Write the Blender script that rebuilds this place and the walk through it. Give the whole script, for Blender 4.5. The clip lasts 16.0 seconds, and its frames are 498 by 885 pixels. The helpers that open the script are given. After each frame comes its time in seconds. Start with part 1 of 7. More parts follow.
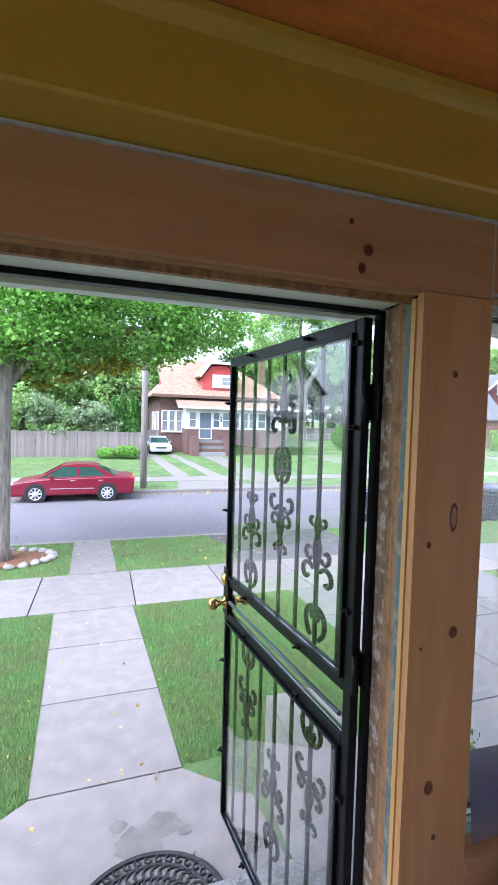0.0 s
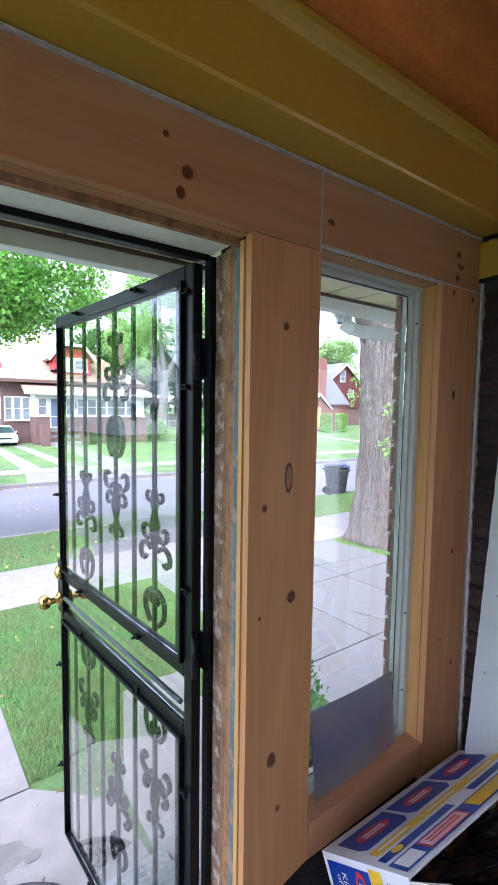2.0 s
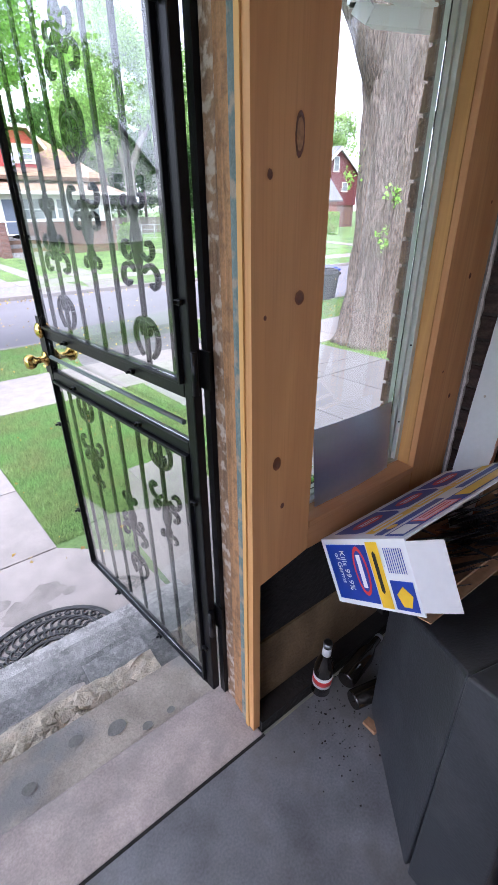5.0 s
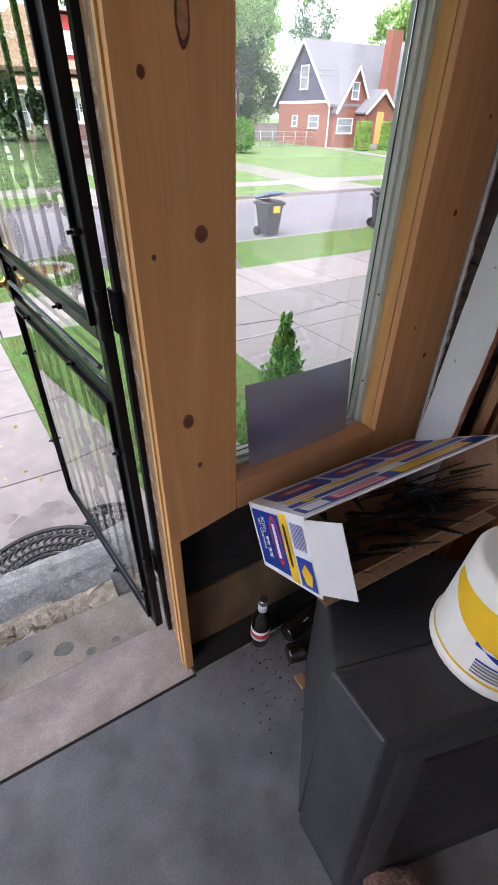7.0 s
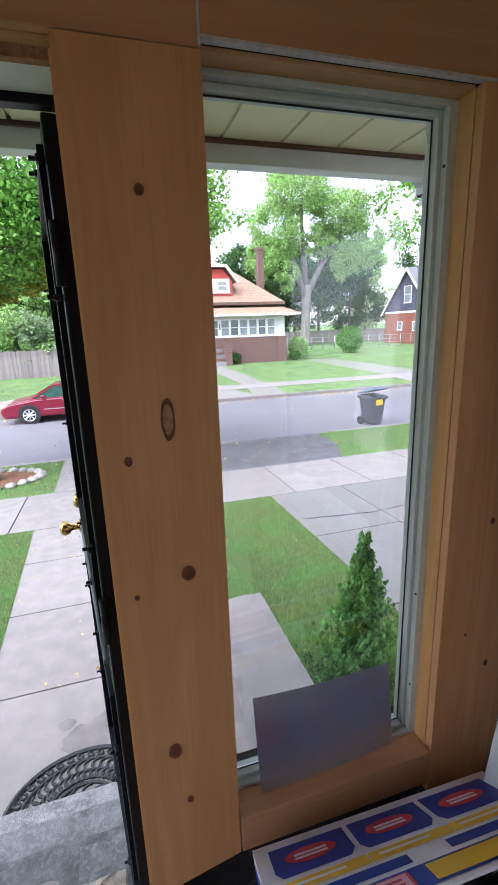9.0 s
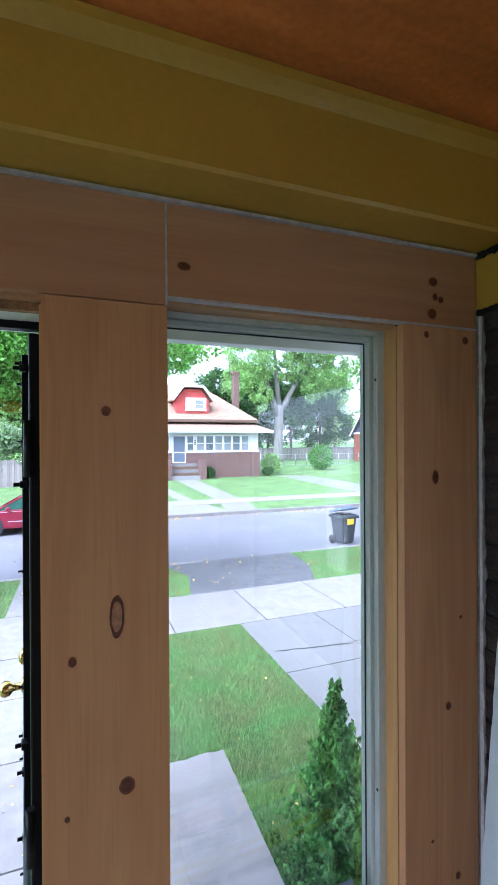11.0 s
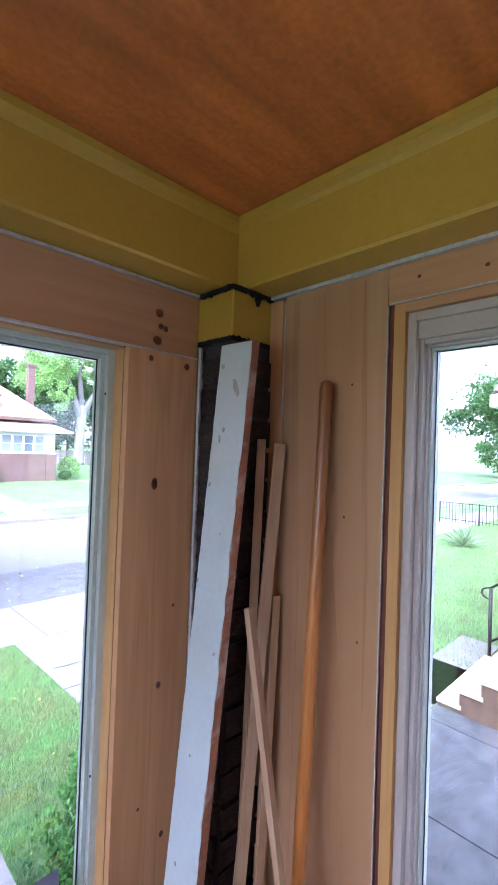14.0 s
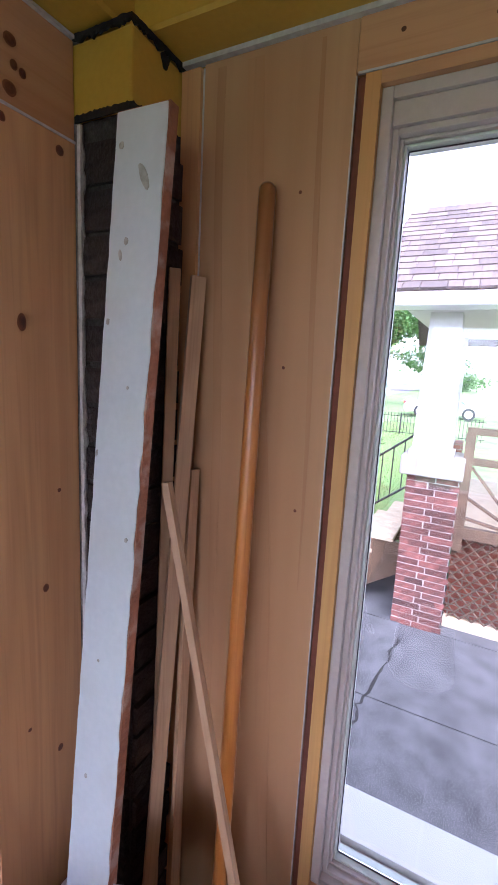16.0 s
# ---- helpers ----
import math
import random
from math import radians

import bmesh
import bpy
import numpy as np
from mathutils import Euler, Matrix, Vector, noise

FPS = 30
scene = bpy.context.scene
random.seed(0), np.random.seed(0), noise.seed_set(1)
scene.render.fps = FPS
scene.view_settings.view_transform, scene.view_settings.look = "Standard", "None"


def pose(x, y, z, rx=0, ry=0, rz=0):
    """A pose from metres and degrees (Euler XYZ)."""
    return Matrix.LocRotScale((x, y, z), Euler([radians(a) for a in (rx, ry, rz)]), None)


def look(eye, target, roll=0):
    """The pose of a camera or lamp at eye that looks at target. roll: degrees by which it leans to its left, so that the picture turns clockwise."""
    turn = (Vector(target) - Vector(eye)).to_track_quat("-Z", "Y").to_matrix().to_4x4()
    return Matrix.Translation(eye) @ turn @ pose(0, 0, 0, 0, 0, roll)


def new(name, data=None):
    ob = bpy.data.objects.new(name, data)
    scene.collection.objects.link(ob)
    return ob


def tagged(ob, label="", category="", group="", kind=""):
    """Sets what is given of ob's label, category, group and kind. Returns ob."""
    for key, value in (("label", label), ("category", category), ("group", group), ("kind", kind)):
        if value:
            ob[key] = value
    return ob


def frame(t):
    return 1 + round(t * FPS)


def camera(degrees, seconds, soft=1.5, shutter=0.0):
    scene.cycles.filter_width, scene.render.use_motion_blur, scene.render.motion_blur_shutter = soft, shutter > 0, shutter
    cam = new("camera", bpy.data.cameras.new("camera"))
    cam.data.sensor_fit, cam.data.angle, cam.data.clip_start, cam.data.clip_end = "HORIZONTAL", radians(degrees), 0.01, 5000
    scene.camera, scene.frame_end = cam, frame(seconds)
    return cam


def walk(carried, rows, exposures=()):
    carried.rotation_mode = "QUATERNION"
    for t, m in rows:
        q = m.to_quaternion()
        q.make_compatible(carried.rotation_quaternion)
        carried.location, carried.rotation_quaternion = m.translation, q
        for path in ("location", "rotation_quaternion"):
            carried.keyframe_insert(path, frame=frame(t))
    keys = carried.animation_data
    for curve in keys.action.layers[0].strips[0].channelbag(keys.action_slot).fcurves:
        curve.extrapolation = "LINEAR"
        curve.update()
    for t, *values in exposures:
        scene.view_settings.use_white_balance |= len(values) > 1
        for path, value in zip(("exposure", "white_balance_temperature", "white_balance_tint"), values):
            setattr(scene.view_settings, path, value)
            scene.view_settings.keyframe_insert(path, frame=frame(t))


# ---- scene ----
cam = camera(58.1, 16.0)
PATH = [
    (0, (-0.639, -0.798, 1.759), (-0.02, 1.101, 1.661), 1.5),
    (0.5, (-0.583, -0.812, 1.769), (0.117, 1.06, 1.679), 1.3),
    (1, (-0.529, -0.817, 1.753), (0.264, 1.017, 1.665), 1.6),
    (1.5, (-0.52, -0.761, 1.725), (0.49, 0.964, 1.647), 1.8),
    (2, (-0.513, -0.721, 1.699), (0.643, 0.905, 1.553), 0.8),
    (2.5, (-0.516, -0.695, 1.656), (0.654, 0.908, 1.404), 0.2),
    (3, (-0.515, -0.679, 1.598), (0.671, 0.872, 1.164), -0.3),
    (3.5, (-0.515, -0.667, 1.556), (0.663, 0.825, 0.937), -0.5),
    (5.8, (-0.496, -0.658, 1.418), (0.55, 0.636, 0.309), 0.8),
    (6, (-0.464, -0.658, 1.422), (0.584, 0.593, 0.265), 1.3),
    (6.5, (-0.333, -0.698, 1.438), (0.698, 0.563, 0.276), 1.7),
    (7, (-0.225, -0.731, 1.45), (0.615, 0.654, 0.277), 1.1),
    (7.5, (-0.116, -0.718, 1.492), (0.609, 0.79, 0.397), -0.1),
    (8, (-0.039, -0.698, 1.551), (0.679, 0.981, 0.736), -0.5),
    (8.5, (0.001, -0.669, 1.614), (0.57, 1.137, 0.968), -1.9),
    (8.7, (0.018, -0.672, 1.645), (0.577, 1.156, 1.057), -1.9),
    (10.8, (0.051, -0.706, 1.817), (0.687, 1.19, 1.792), -0.4),
    (11, (0.057, -0.716, 1.823), (0.751, 1.16, 1.82), -0.3),
    (11.5, (0.075, -0.731, 1.83), (0.923, 1.08, 1.883), -0.0),
    (12, (0.087, -0.76, 1.841), (1.102, 0.961, 1.942), -0.5),
    (12.5, (0.091, -0.757, 1.84), (1.262, 0.86, 1.964), -0.5),
    (13, (0.12, -0.79, 1.828), (1.375, 0.761, 1.962), -0.0),
    (13.5, (0.137, -0.836, 1.832), (1.521, 0.605, 1.919), 1.5),
    (14, (0.151, -0.881, 1.835), (1.556, 0.542, 1.868), 2.0),
    (14.5, (0.167, -0.88, 1.808), (1.621, 0.492, 1.756), 2.8),
    (15, (0.196, -0.805, 1.781), (1.749, 0.452, 1.685), 3.6),
    (15.5, (0.216, -0.705, 1.74), (1.906, 0.347, 1.55), 3.3),
    (16, (0.242, -0.663, 1.702), (1.994, 0.239, 1.361), 3.0),
]
walk(cam, [(t, look(eye, target, roll)) for t, eye, target, roll in PATH],
     [(0.0, 1.98, 5300, 18), (1.5, 2.22, 5300, 19), (2.5, 2.32, 5220, 20), (3.5, 2.27, 5220, 21), (6.0, 2.19, 5920, 20), (7.3, 2.02, 6000, 19), (8.1, 1.94, 5600, 18), (8.7, 1.94, 5600, 18), (11.0, 2.30, 4900, 13), (11.7, 2.28, 4700, 11), (12.5, 2.67, 4600, 13), (13.5, 2.87, 4750, 20), (14.5, 3.10, 5050, 26), (15.4, 2.93, 5250, 28), (16.0, 2.93, 5300, 29)])

# ---- world, sun, exposure ----
world = bpy.data.worlds.new("world")
scene.world = world
world.use_nodes = True
wn, wl = world.node_tree.nodes, world.node_tree.links
sky = wn.new("ShaderNodeTexSky")
sky.sky_type, sky.sun_disc = "NISHITA", False
sky.sun_elevation, sky.sun_rotation = radians(48), radians(250)
sky.air_density, sky.dust_density, sky.ozone_density = 1.0, 1.2, 1.0
pale = wn.new("ShaderNodeHueSaturation")
pale.inputs["Saturation"].default_value = 0.22
wl.new(sky.outputs[0], pale.inputs["Color"])
wl.new(pale.outputs[0], wn["Background"].inputs["Color"])
wn["Background"].inputs["Strength"].default_value = 0.15
sun = new("sun", bpy.data.lights.new("sun", "SUN"))
sun.data.energy, sun.data.angle, sun.data.color = 1.9, radians(55), (1.0, 0.96, 0.91)
sun.matrix_world = look((-20, -8, 30), (0, 8, 0))
# area lamp added in an unseen opening of the end wall to brighten the porch
fill_lamp = new("end_opening_fill", bpy.data.lights.new("end_opening_fill", "AREA"))
fill_lamp.data.shape, fill_lamp.data.size, fill_lamp.data.size_y, fill_lamp.data.energy, fill_lamp.data.color = "RECTANGLE", 1.75, 1.35, 0.4, (0.90, 0.95, 1.0)
fill_lamp.matrix_world = look((-2.44, -1.1, 1.4), (0.9, -1.1, 1.4))


# ---- materials ----
def mat(name, base, rough=0.6, vary=0.25, scale=(6, 6, 6), fine=60.0, bump=0.15, tint=None, metal=0.0, spec=0.5, rnd=0.0, stain=0.0, stain_col=None, stain_scale=2.0, dist=0.01, relief=0.0):
    """A node material: base colour with broad and fine variation, optional stains, and fine relief."""
    m = bpy.data.materials.new(name)
    m.use_nodes = True
    n, l = m.node_tree.nodes, m.node_tree.links
    b = n["Principled BSDF"]
    b.inputs["Roughness"].default_value, b.inputs["Metallic"].default_value = rough, metal
    b.inputs["Specular IOR Level"].default_value = spec
    tc, mp = n.new("ShaderNodeTexCoord"), n.new("ShaderNodeMapping")
    l.new(tc.outputs["Object"], mp.inputs["Vector"])
    mp.inputs["Scale"].default_value = scale
    big, small = n.new("ShaderNodeTexNoise"), n.new("ShaderNodeTexNoise")
    l.new(mp.outputs[0], big.inputs["Vector"])
    big.inputs["Scale"].default_value, big.inputs["Detail"].default_value = 1.0, 5.0
    l.new(tc.outputs["Object"], small.inputs["Vector"])
    small.inputs["Scale"].default_value, small.inputs["Detail"].default_value = fine, 3.0
    ramp = n.new("ShaderNodeMixRGB")
    dark = tint or tuple(c * (1 - vary) for c in base)
    lite = tuple(min(1, c * (1 + vary * 0.6)) for c in base)
    ramp.inputs[1].default_value, ramp.inputs[2].default_value = (*dark, 1), (*lite, 1)
    rr = n.new("ShaderNodeMapRange")
    rr.inputs[1].default_value, rr.inputs[2].default_value = 0.32, 0.68
    l.new(big.outputs[0], rr.inputs[0])
    l.new(rr.outputs[0], ramp.inputs[0])
    grain = n.new("ShaderNodeMixRGB")
    grain.blend_type = "OVERLAY"
    grain.inputs[0].default_value = 0.35 if bump > 0.07 or bump == 0 else 0.1
    l.new(ramp.outputs[0], grain.inputs[1])
    l.new(small.outputs[0], grain.inputs[2])
    out = grain
    if stain:
        st, sr, sm = n.new("ShaderNodeTexNoise"), n.new("ShaderNodeMapRange"), n.new("ShaderNodeMixRGB")
        l.new(tc.outputs["Object"], st.inputs["Vector"])
        st.inputs["Scale"].default_value, st.inputs["Detail"].default_value = stain_scale, 6.0
        sr.inputs[1].default_value, sr.inputs[2].default_value, sr.inputs[4].default_value = 0.5, 0.62, stain
        l.new(st.outputs[0], sr.inputs[0])
        l.new(sr.outputs[0], sm.inputs[0])
        l.new(out.outputs[0], sm.inputs[1])
        sm.inputs[2].default_value = (*(stain_col or tuple(c * 0.4 for c in base)), 1)
        out = sm
    if rnd:
        oi, hs, mr = n.new("ShaderNodeObjectInfo"), n.new("ShaderNodeHueSaturation"), n.new("ShaderNodeMapRange")
        mr.inputs[3].default_value, mr.inputs[4].default_value = 1 - rnd, 1 + rnd
        l.new(oi.outputs["Random"], mr.inputs[0])
        l.new(mr.outputs[0], hs.inputs["Value"])
        l.new(out.outputs[0], hs.inputs["Color"])
        out = hs
    l.new(out.outputs[0], b.inputs["Base Color"])
    if bump:
        bp = n.new("ShaderNodeBump")
        bp.inputs["Strength"].default_value, bp.inputs["Distance"].default_value = bump, dist
        l.new(small.outputs[0], bp.inputs["Height"])
        if relief:
            b2 = n.new("ShaderNodeBump")
            b2.inputs["Strength"].default_value, b2.inputs["Distance"].default_value = 1.0, relief
            l.new(rr.outputs[0], b2.inputs["Height"])
            l.new(b2.outputs[0], bp.inputs["Normal"])
        l.new(bp.outputs[0], b.inputs["Normal"])
    return m


def island(m, spread=0.3):
    """Vary a material piece by piece inside one mesh."""
    n, l = m.node_tree.nodes, m.node_tree.links
    b = n["Principled BSDF"]
    src = b.inputs["Base Color"].links[0].from_socket
    ge, hs, mr = n.new("ShaderNodeNewGeometry"), n.new("ShaderNodeHueSaturation"), n.new("ShaderNodeMapRange")
    mr.inputs[3].default_value, mr.inputs[4].default_value = 1 - spread, 1 + spread
    l.new(ge.outputs["Random Per Island"], mr.inputs[0])
    l.new(mr.outputs[0], hs.inputs["Value"])
    l.new(src, hs.inputs["Color"])
    l.new(hs.outputs[0], b.inputs["Base Color"])
    return m


def wood(name, base, dark, along, rough=0.55, bump=0.1, size=1.0, gloss=0.4, band=0.45):
    """Sawn wood with its grain along one axis."""
    m = bpy.data.materials.new(name)
    m.use_nodes = True
    n, l = m.node_tree.nodes, m.node_tree.links
    b = n["Principled BSDF"]
    b.inputs["Roughness"].default_value, b.inputs["Specular IOR Level"].default_value = rough, gloss
    tc, mp, mp2 = n.new("ShaderNodeTexCoord"), n.new("ShaderNodeMapping"), n.new("ShaderNodeMapping")
    sc, sf = [9.0 / size] * 3, [160.0 / size] * 3
    sc["xyz".index(along)], sf["xyz".index(along)] = 0.8 / size, 4.0 / size
    mp.inputs["Scale"].default_value, mp2.inputs["Scale"].default_value = sc, sf
    l.new(tc.outputs["Object"], mp.inputs["Vector"])
    l.new(tc.outputs["Object"], mp2.inputs["Vector"])
    ring, fib, cloud = n.new("ShaderNodeTexNoise"), n.new("ShaderNodeTexNoise"), n.new("ShaderNodeTexNoise")
    l.new(mp.outputs[0], ring.inputs["Vector"])
    l.new(mp2.outputs[0], fib.inputs["Vector"])
    mp3, sb = n.new("ShaderNodeMapping"), [13.0 / size] * 3
    sb["xyz".index(along)] = 0.55 / size
    mp3.inputs["Scale"].default_value = sb
    l.new(tc.outputs["Object"], mp3.inputs["Vector"])
    l.new(mp3.outputs[0], cloud.inputs["Vector"])
    ring.inputs["Scale"].default_value, ring.inputs["Detail"].default_value, ring.inputs["Distortion"].default_value = 1.0, 2.0, 0.8
    fib.inputs["Scale"].default_value, cloud.inputs["Scale"].default_value = 1.0, 1.0
    wv = n.new("ShaderNodeMath")
    wv.operation = "PINGPONG"
    wv.inputs[1].default_value = 0.08
    l.new(ring.outputs[0], wv.inputs[0])
    mr = n.new("ShaderNodeMapRange")
    mr.inputs[1].default_value, mr.inputs[2].default_value = 0.0, 0.08
    l.new(wv.outputs[0], mr.inputs[0])
    mx = n.new("ShaderNodeMixRGB")
    mx.inputs[1].default_value = (*base, 1)
    mx.inputs[2].default_value = (*tuple(b_ * 0.72 + d * 0.28 for b_, d in zip(base, dark)), 1)
    l.new(mr.outputs[0], mx.inputs[0])
    m2, m3 = n.new("ShaderNodeMixRGB"), n.new("ShaderNodeMixRGB")
    f2 = n.new("ShaderNodeMapRange")
    f2.inputs[1].default_value, f2.inputs[2].default_value, f2.inputs[4].default_value = 0.5, 0.75, 0.35
    l.new(fib.outputs[0], f2.inputs[0])
    l.new(f2.outputs[0], m2.inputs[0])
    l.new(mx.outputs[0], m2.inputs[1])
    m2.inputs[2].default_value = (*dark, 1)
    c2 = n.new("ShaderNodeMapRange")
    c2.inputs[1].default_value, c2.inputs[2].default_value, c2.inputs[4].default_value = 0.42, 0.62, band
    l.new(cloud.outputs[0], c2.inputs[0])
    l.new(c2.outputs[0], m3.inputs[0])
    l.new(m2.outputs[0], m3.inputs[1])
    m3.inputs[2].default_value = (base[0] * 0.80, base[1] * 0.69, base[2] * 0.60, 1)
    l.new(m3.outputs[0], b.inputs["Base Color"])
    bp = n.new("ShaderNodeBump")
    bp.inputs["Strength"].default_value, bp.inputs["Distance"].default_value = bump, 0.002
    l.new(fib.outputs[0], bp.inputs["Height"])
    l.new(bp.outputs[0], b.inputs["Normal"])
    return m


def brickwork(name, c1, c2, mortar, width=0.21, height=0.075):
    """Brick courses for far walls, laid by the wall's own coordinates (x or y along, z up)."""
    m = bpy.data.materials.new(name)
    m.use_nodes = True
    n, l = m.node_tree.nodes, m.node_tree.links
    b = n["Principled BSDF"]
    b.inputs["Roughness"].default_value = 0.85
    tc, sp, ad, cb, br = (n.new("ShaderNode" + k) for k in ("TexCoord", "SeparateXYZ", "Math", "CombineXYZ", "TexBrick"))
    l.new(tc.outputs["Object"], sp.inputs[0])
    l.new(sp.outputs[0], ad.inputs[0])
    l.new(sp.outputs[1], ad.inputs[1])
    l.new(ad.outputs[0], cb.inputs[0])
    l.new(sp.outputs[2], cb.inputs[1])
    l.new(cb.outputs[0], br.inputs["Vector"])
    for k, v in (("Color1", c1), ("Color2", c2), ("Mortar", mortar)):
        br.inputs[k].default_value = (*v, 1)
    br.inputs["Scale"].default_value, br.inputs["Brick Width"].default_value, br.inputs["Row Height"].default_value = 1.0, width, height
    br.inputs["Mortar Size"].default_value = 0.008
    l.new(br.outputs[0], b.inputs["Base Color"])
    bp = n.new("ShaderNodeBump")
    bp.inputs["Strength"].default_value = 0.4
    l.new(br.outputs["Fac"], bp.inputs["Height"])
    bp.invert = True
    l.new(bp.outputs[0], b.inputs["Normal"])
    return m


def glass_mat(name, tint=(1, 1, 1), rough=0.0):
    m = bpy.data.materials.new(name)
    m.use_nodes = True
    b = m.node_tree.nodes["Principled BSDF"]
    b.inputs["Base Color"].default_value = (*tint, 1)
    b.inputs["Transmission Weight"].default_value, b.inputs["Roughness"].default_value, b.inputs["IOR"].default_value = 1.0, rough, 1.45
    return m


def leafy(m, share=0.45):
    """Let light through a thin leaf."""
    n, l = m.node_tree.nodes, m.node_tree.links
    b = n["Principled BSDF"]
    tr, mx = n.new("ShaderNodeBsdfTranslucent"), n.new("ShaderNodeMixShader")
    l.new(b.inputs["Base Color"].links[0].from_socket, tr.inputs["Color"])
    mx.inputs[0].default_value = share
    l.new(b.outputs[0], mx.inputs[1])
    l.new(tr.outputs[0], mx.inputs[2])
    l.new(mx.outputs[0], n["Material Output"].inputs["Surface"])
    return m


PINE_D = wood("pine_door_board", (0.565, 0.30, 0.118), (0.32, 0.145, 0.06), "z")
PINE_V = wood("pine_upright", (0.64, 0.355, 0.155), (0.36, 0.17, 0.075), "z")
PINE_H = wood("pine_level", (0.52, 0.285, 0.135), (0.36, 0.17, 0.075), "x")
PINE_Y = wood("pine_across", (0.53, 0.295, 0.14), (0.36, 0.17, 0.075), "y")
PINE_RAW = wood("pine_cut_edge", (0.62, 0.36, 0.12), (0.40, 0.20, 0.08), "z")
PINE_RAW_H = wood("pine_cut_edge_level", (0.55, 0.33, 0.15), (0.40, 0.20, 0.08), "x")
PLY = wood("plywood_wall", (0.50, 0.295, 0.145), (0.42, 0.24, 0.12), "z", size=1.6, band=0.8)
PLY_CEIL = mat("varnished_plywood", (0.61, 0.19, 0.034), 0.42, 0.34, (2.0, 15, 15), 90, 0.08, stain=0.32, stain_col=(0.34, 0.10, 0.02), stain_scale=4)
KNOT = mat("pine_knot", (0.13, 0.036, 0.013), 0.5, 0.5, (60, 60, 60), 200)
KNOT_RIM = mat("pine_knot_rim", (0.19, 0.062, 0.022), 0.55, 0.3, (60, 60, 60), 200)
YELLOW = mat("mustard_paint", (0.50, 0.315, 0.034), 0.38, 0.05, (2, 2, 2), 90, 0.04, stain=0.0, stain_col=(0.30, 0.19, 0.03), stain_scale=3)
CAULK = mat("white_caulk", (0.52, 0.50, 0.48), 0.5, 0.1, (20, 20, 20), 90, 0.2)
VINYL = mat("white_vinyl", (0.56, 0.61, 0.55), 0.35, 0.05, (5, 5, 5), 80, 0.02)
# side window's copy of the white vinyl, its shade put into the colour
VINYL_SHADED = mat("shaded_white_vinyl", (0.50, 0.435, 0.39), 0.38, 0.08, (5, 5, 1), 80, 0.03)
GLASS = glass_mat("window_glass")
GLASS_D = glass_mat("storm_glass", (0.97, 1.0, 0.957))
RUBBER = mat("black_gasket", (0.015, 0.015, 0.016), 0.5, 0.3)
BLACK = mat("black_enamel", (0.007, 0.007, 0.009), 0.36, 0.35, (12, 12, 12), 120, 0.06, spec=0.22)
BRASS = mat("polished_brass", (0.75, 0.50, 0.16), 0.2, 0.12, metal=1.0, bump=0.02)
STEEL = mat("dull_steel", (0.45, 0.47, 0.49), 0.32, 0.15, metal=1.0, bump=0.03)
SHEET = mat("brushed_aluminium", (0.58, 0.66, 0.80), 0.30, 0.06, (1, 1, 14), 90, 0.02, metal=0.9)
PEEL = mat("peeling_green_paint", (0.11, 0.16, 0.17), 0.6, 0.3, (60, 60, 5), 160, 0.4, stain=0.8, stain_col=(0.30, 0.24, 0.19), stain_scale=30)
JAMB = mat("weathered_jamb_wood", (0.33, 0.165, 0.07), 0.75, 0.35, (70, 70, 3), 170, 0.4, stain=0.5, stain_col=(0.10, 0.055, 0.03), stain_scale=34)
JAMB_G = mat("flaking_jamb_edge", (0.21, 0.125, 0.075), 0.8, 0.45, (60, 60, 5), 150, 0.5, stain=0.7, stain_col=(0.46, 0.40, 0.36), stain_scale=38)
WHITE_PAINT = mat("white_house_paint", (0.76, 0.75, 0.72), 0.5, 0.08, (3, 3, 3), 60, 0.1)
FLOOR = mat("porch_concrete", (0.168, 0.173, 0.188), 0.58, 0.42, (5, 5, 5), 160, 0.10, stain=0.6, stain_col=(0.105, 0.10, 0.095), stain_scale=4.5, dist=0.004)
THRESH = mat("threshold_concrete", (0.36, 0.305, 0.29), 0.8, 0.25, (6, 6, 6), 170, 0.18, stain=0.4, stain_col=(0.22, 0.205, 0.20), stain_scale=9, dist=0.004)
STEP = mat("worn_step_concrete", (0.20, 0.195, 0.19), 0.85, 0.42, (11, 11, 11), 140, 0.7, stain=0.5, stain_col=(0.31, 0.295, 0.285), stain_scale=48, dist=0.008, rnd=0.3)
TREAD = mat("pale_tread_concrete", (0.33, 0.285, 0.245), 0.8, 0.3, (7, 7, 7), 150, 0.4, stain=0.7, stain_col=(0.19, 0.195, 0.205), stain_scale=5, dist=0.004)
RUBBLE = mat("yellowish_rubble", (0.44, 0.375, 0.30), 0.95, 0.35, (25, 25, 25), 150, 0.7, stain=0.45, stain_col=(0.24, 0.22, 0.20), stain_scale=20, rnd=0.3)
DAMP = mat("damp_concrete", (0.175, 0.155, 0.143), 0.8, 0.2, (9, 9, 9), 130, 0.2)
SPOT = mat("dark_damp_spot", (0.165, 0.158, 0.15), 0.7, 0.2, (30, 30, 30), 150, 0.1)
CONC = mat("walk_concrete", (0.225, 0.20, 0.186), 0.88, 0.13, (6, 6, 6), 130, 0.3, dist=0.004, stain=0.22, stain_col=(0.20, 0.185, 0.175), stain_scale=2.6, rnd=0.08)
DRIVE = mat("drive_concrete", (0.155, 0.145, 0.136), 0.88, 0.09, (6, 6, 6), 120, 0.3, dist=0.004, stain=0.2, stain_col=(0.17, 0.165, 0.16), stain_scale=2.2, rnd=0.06)
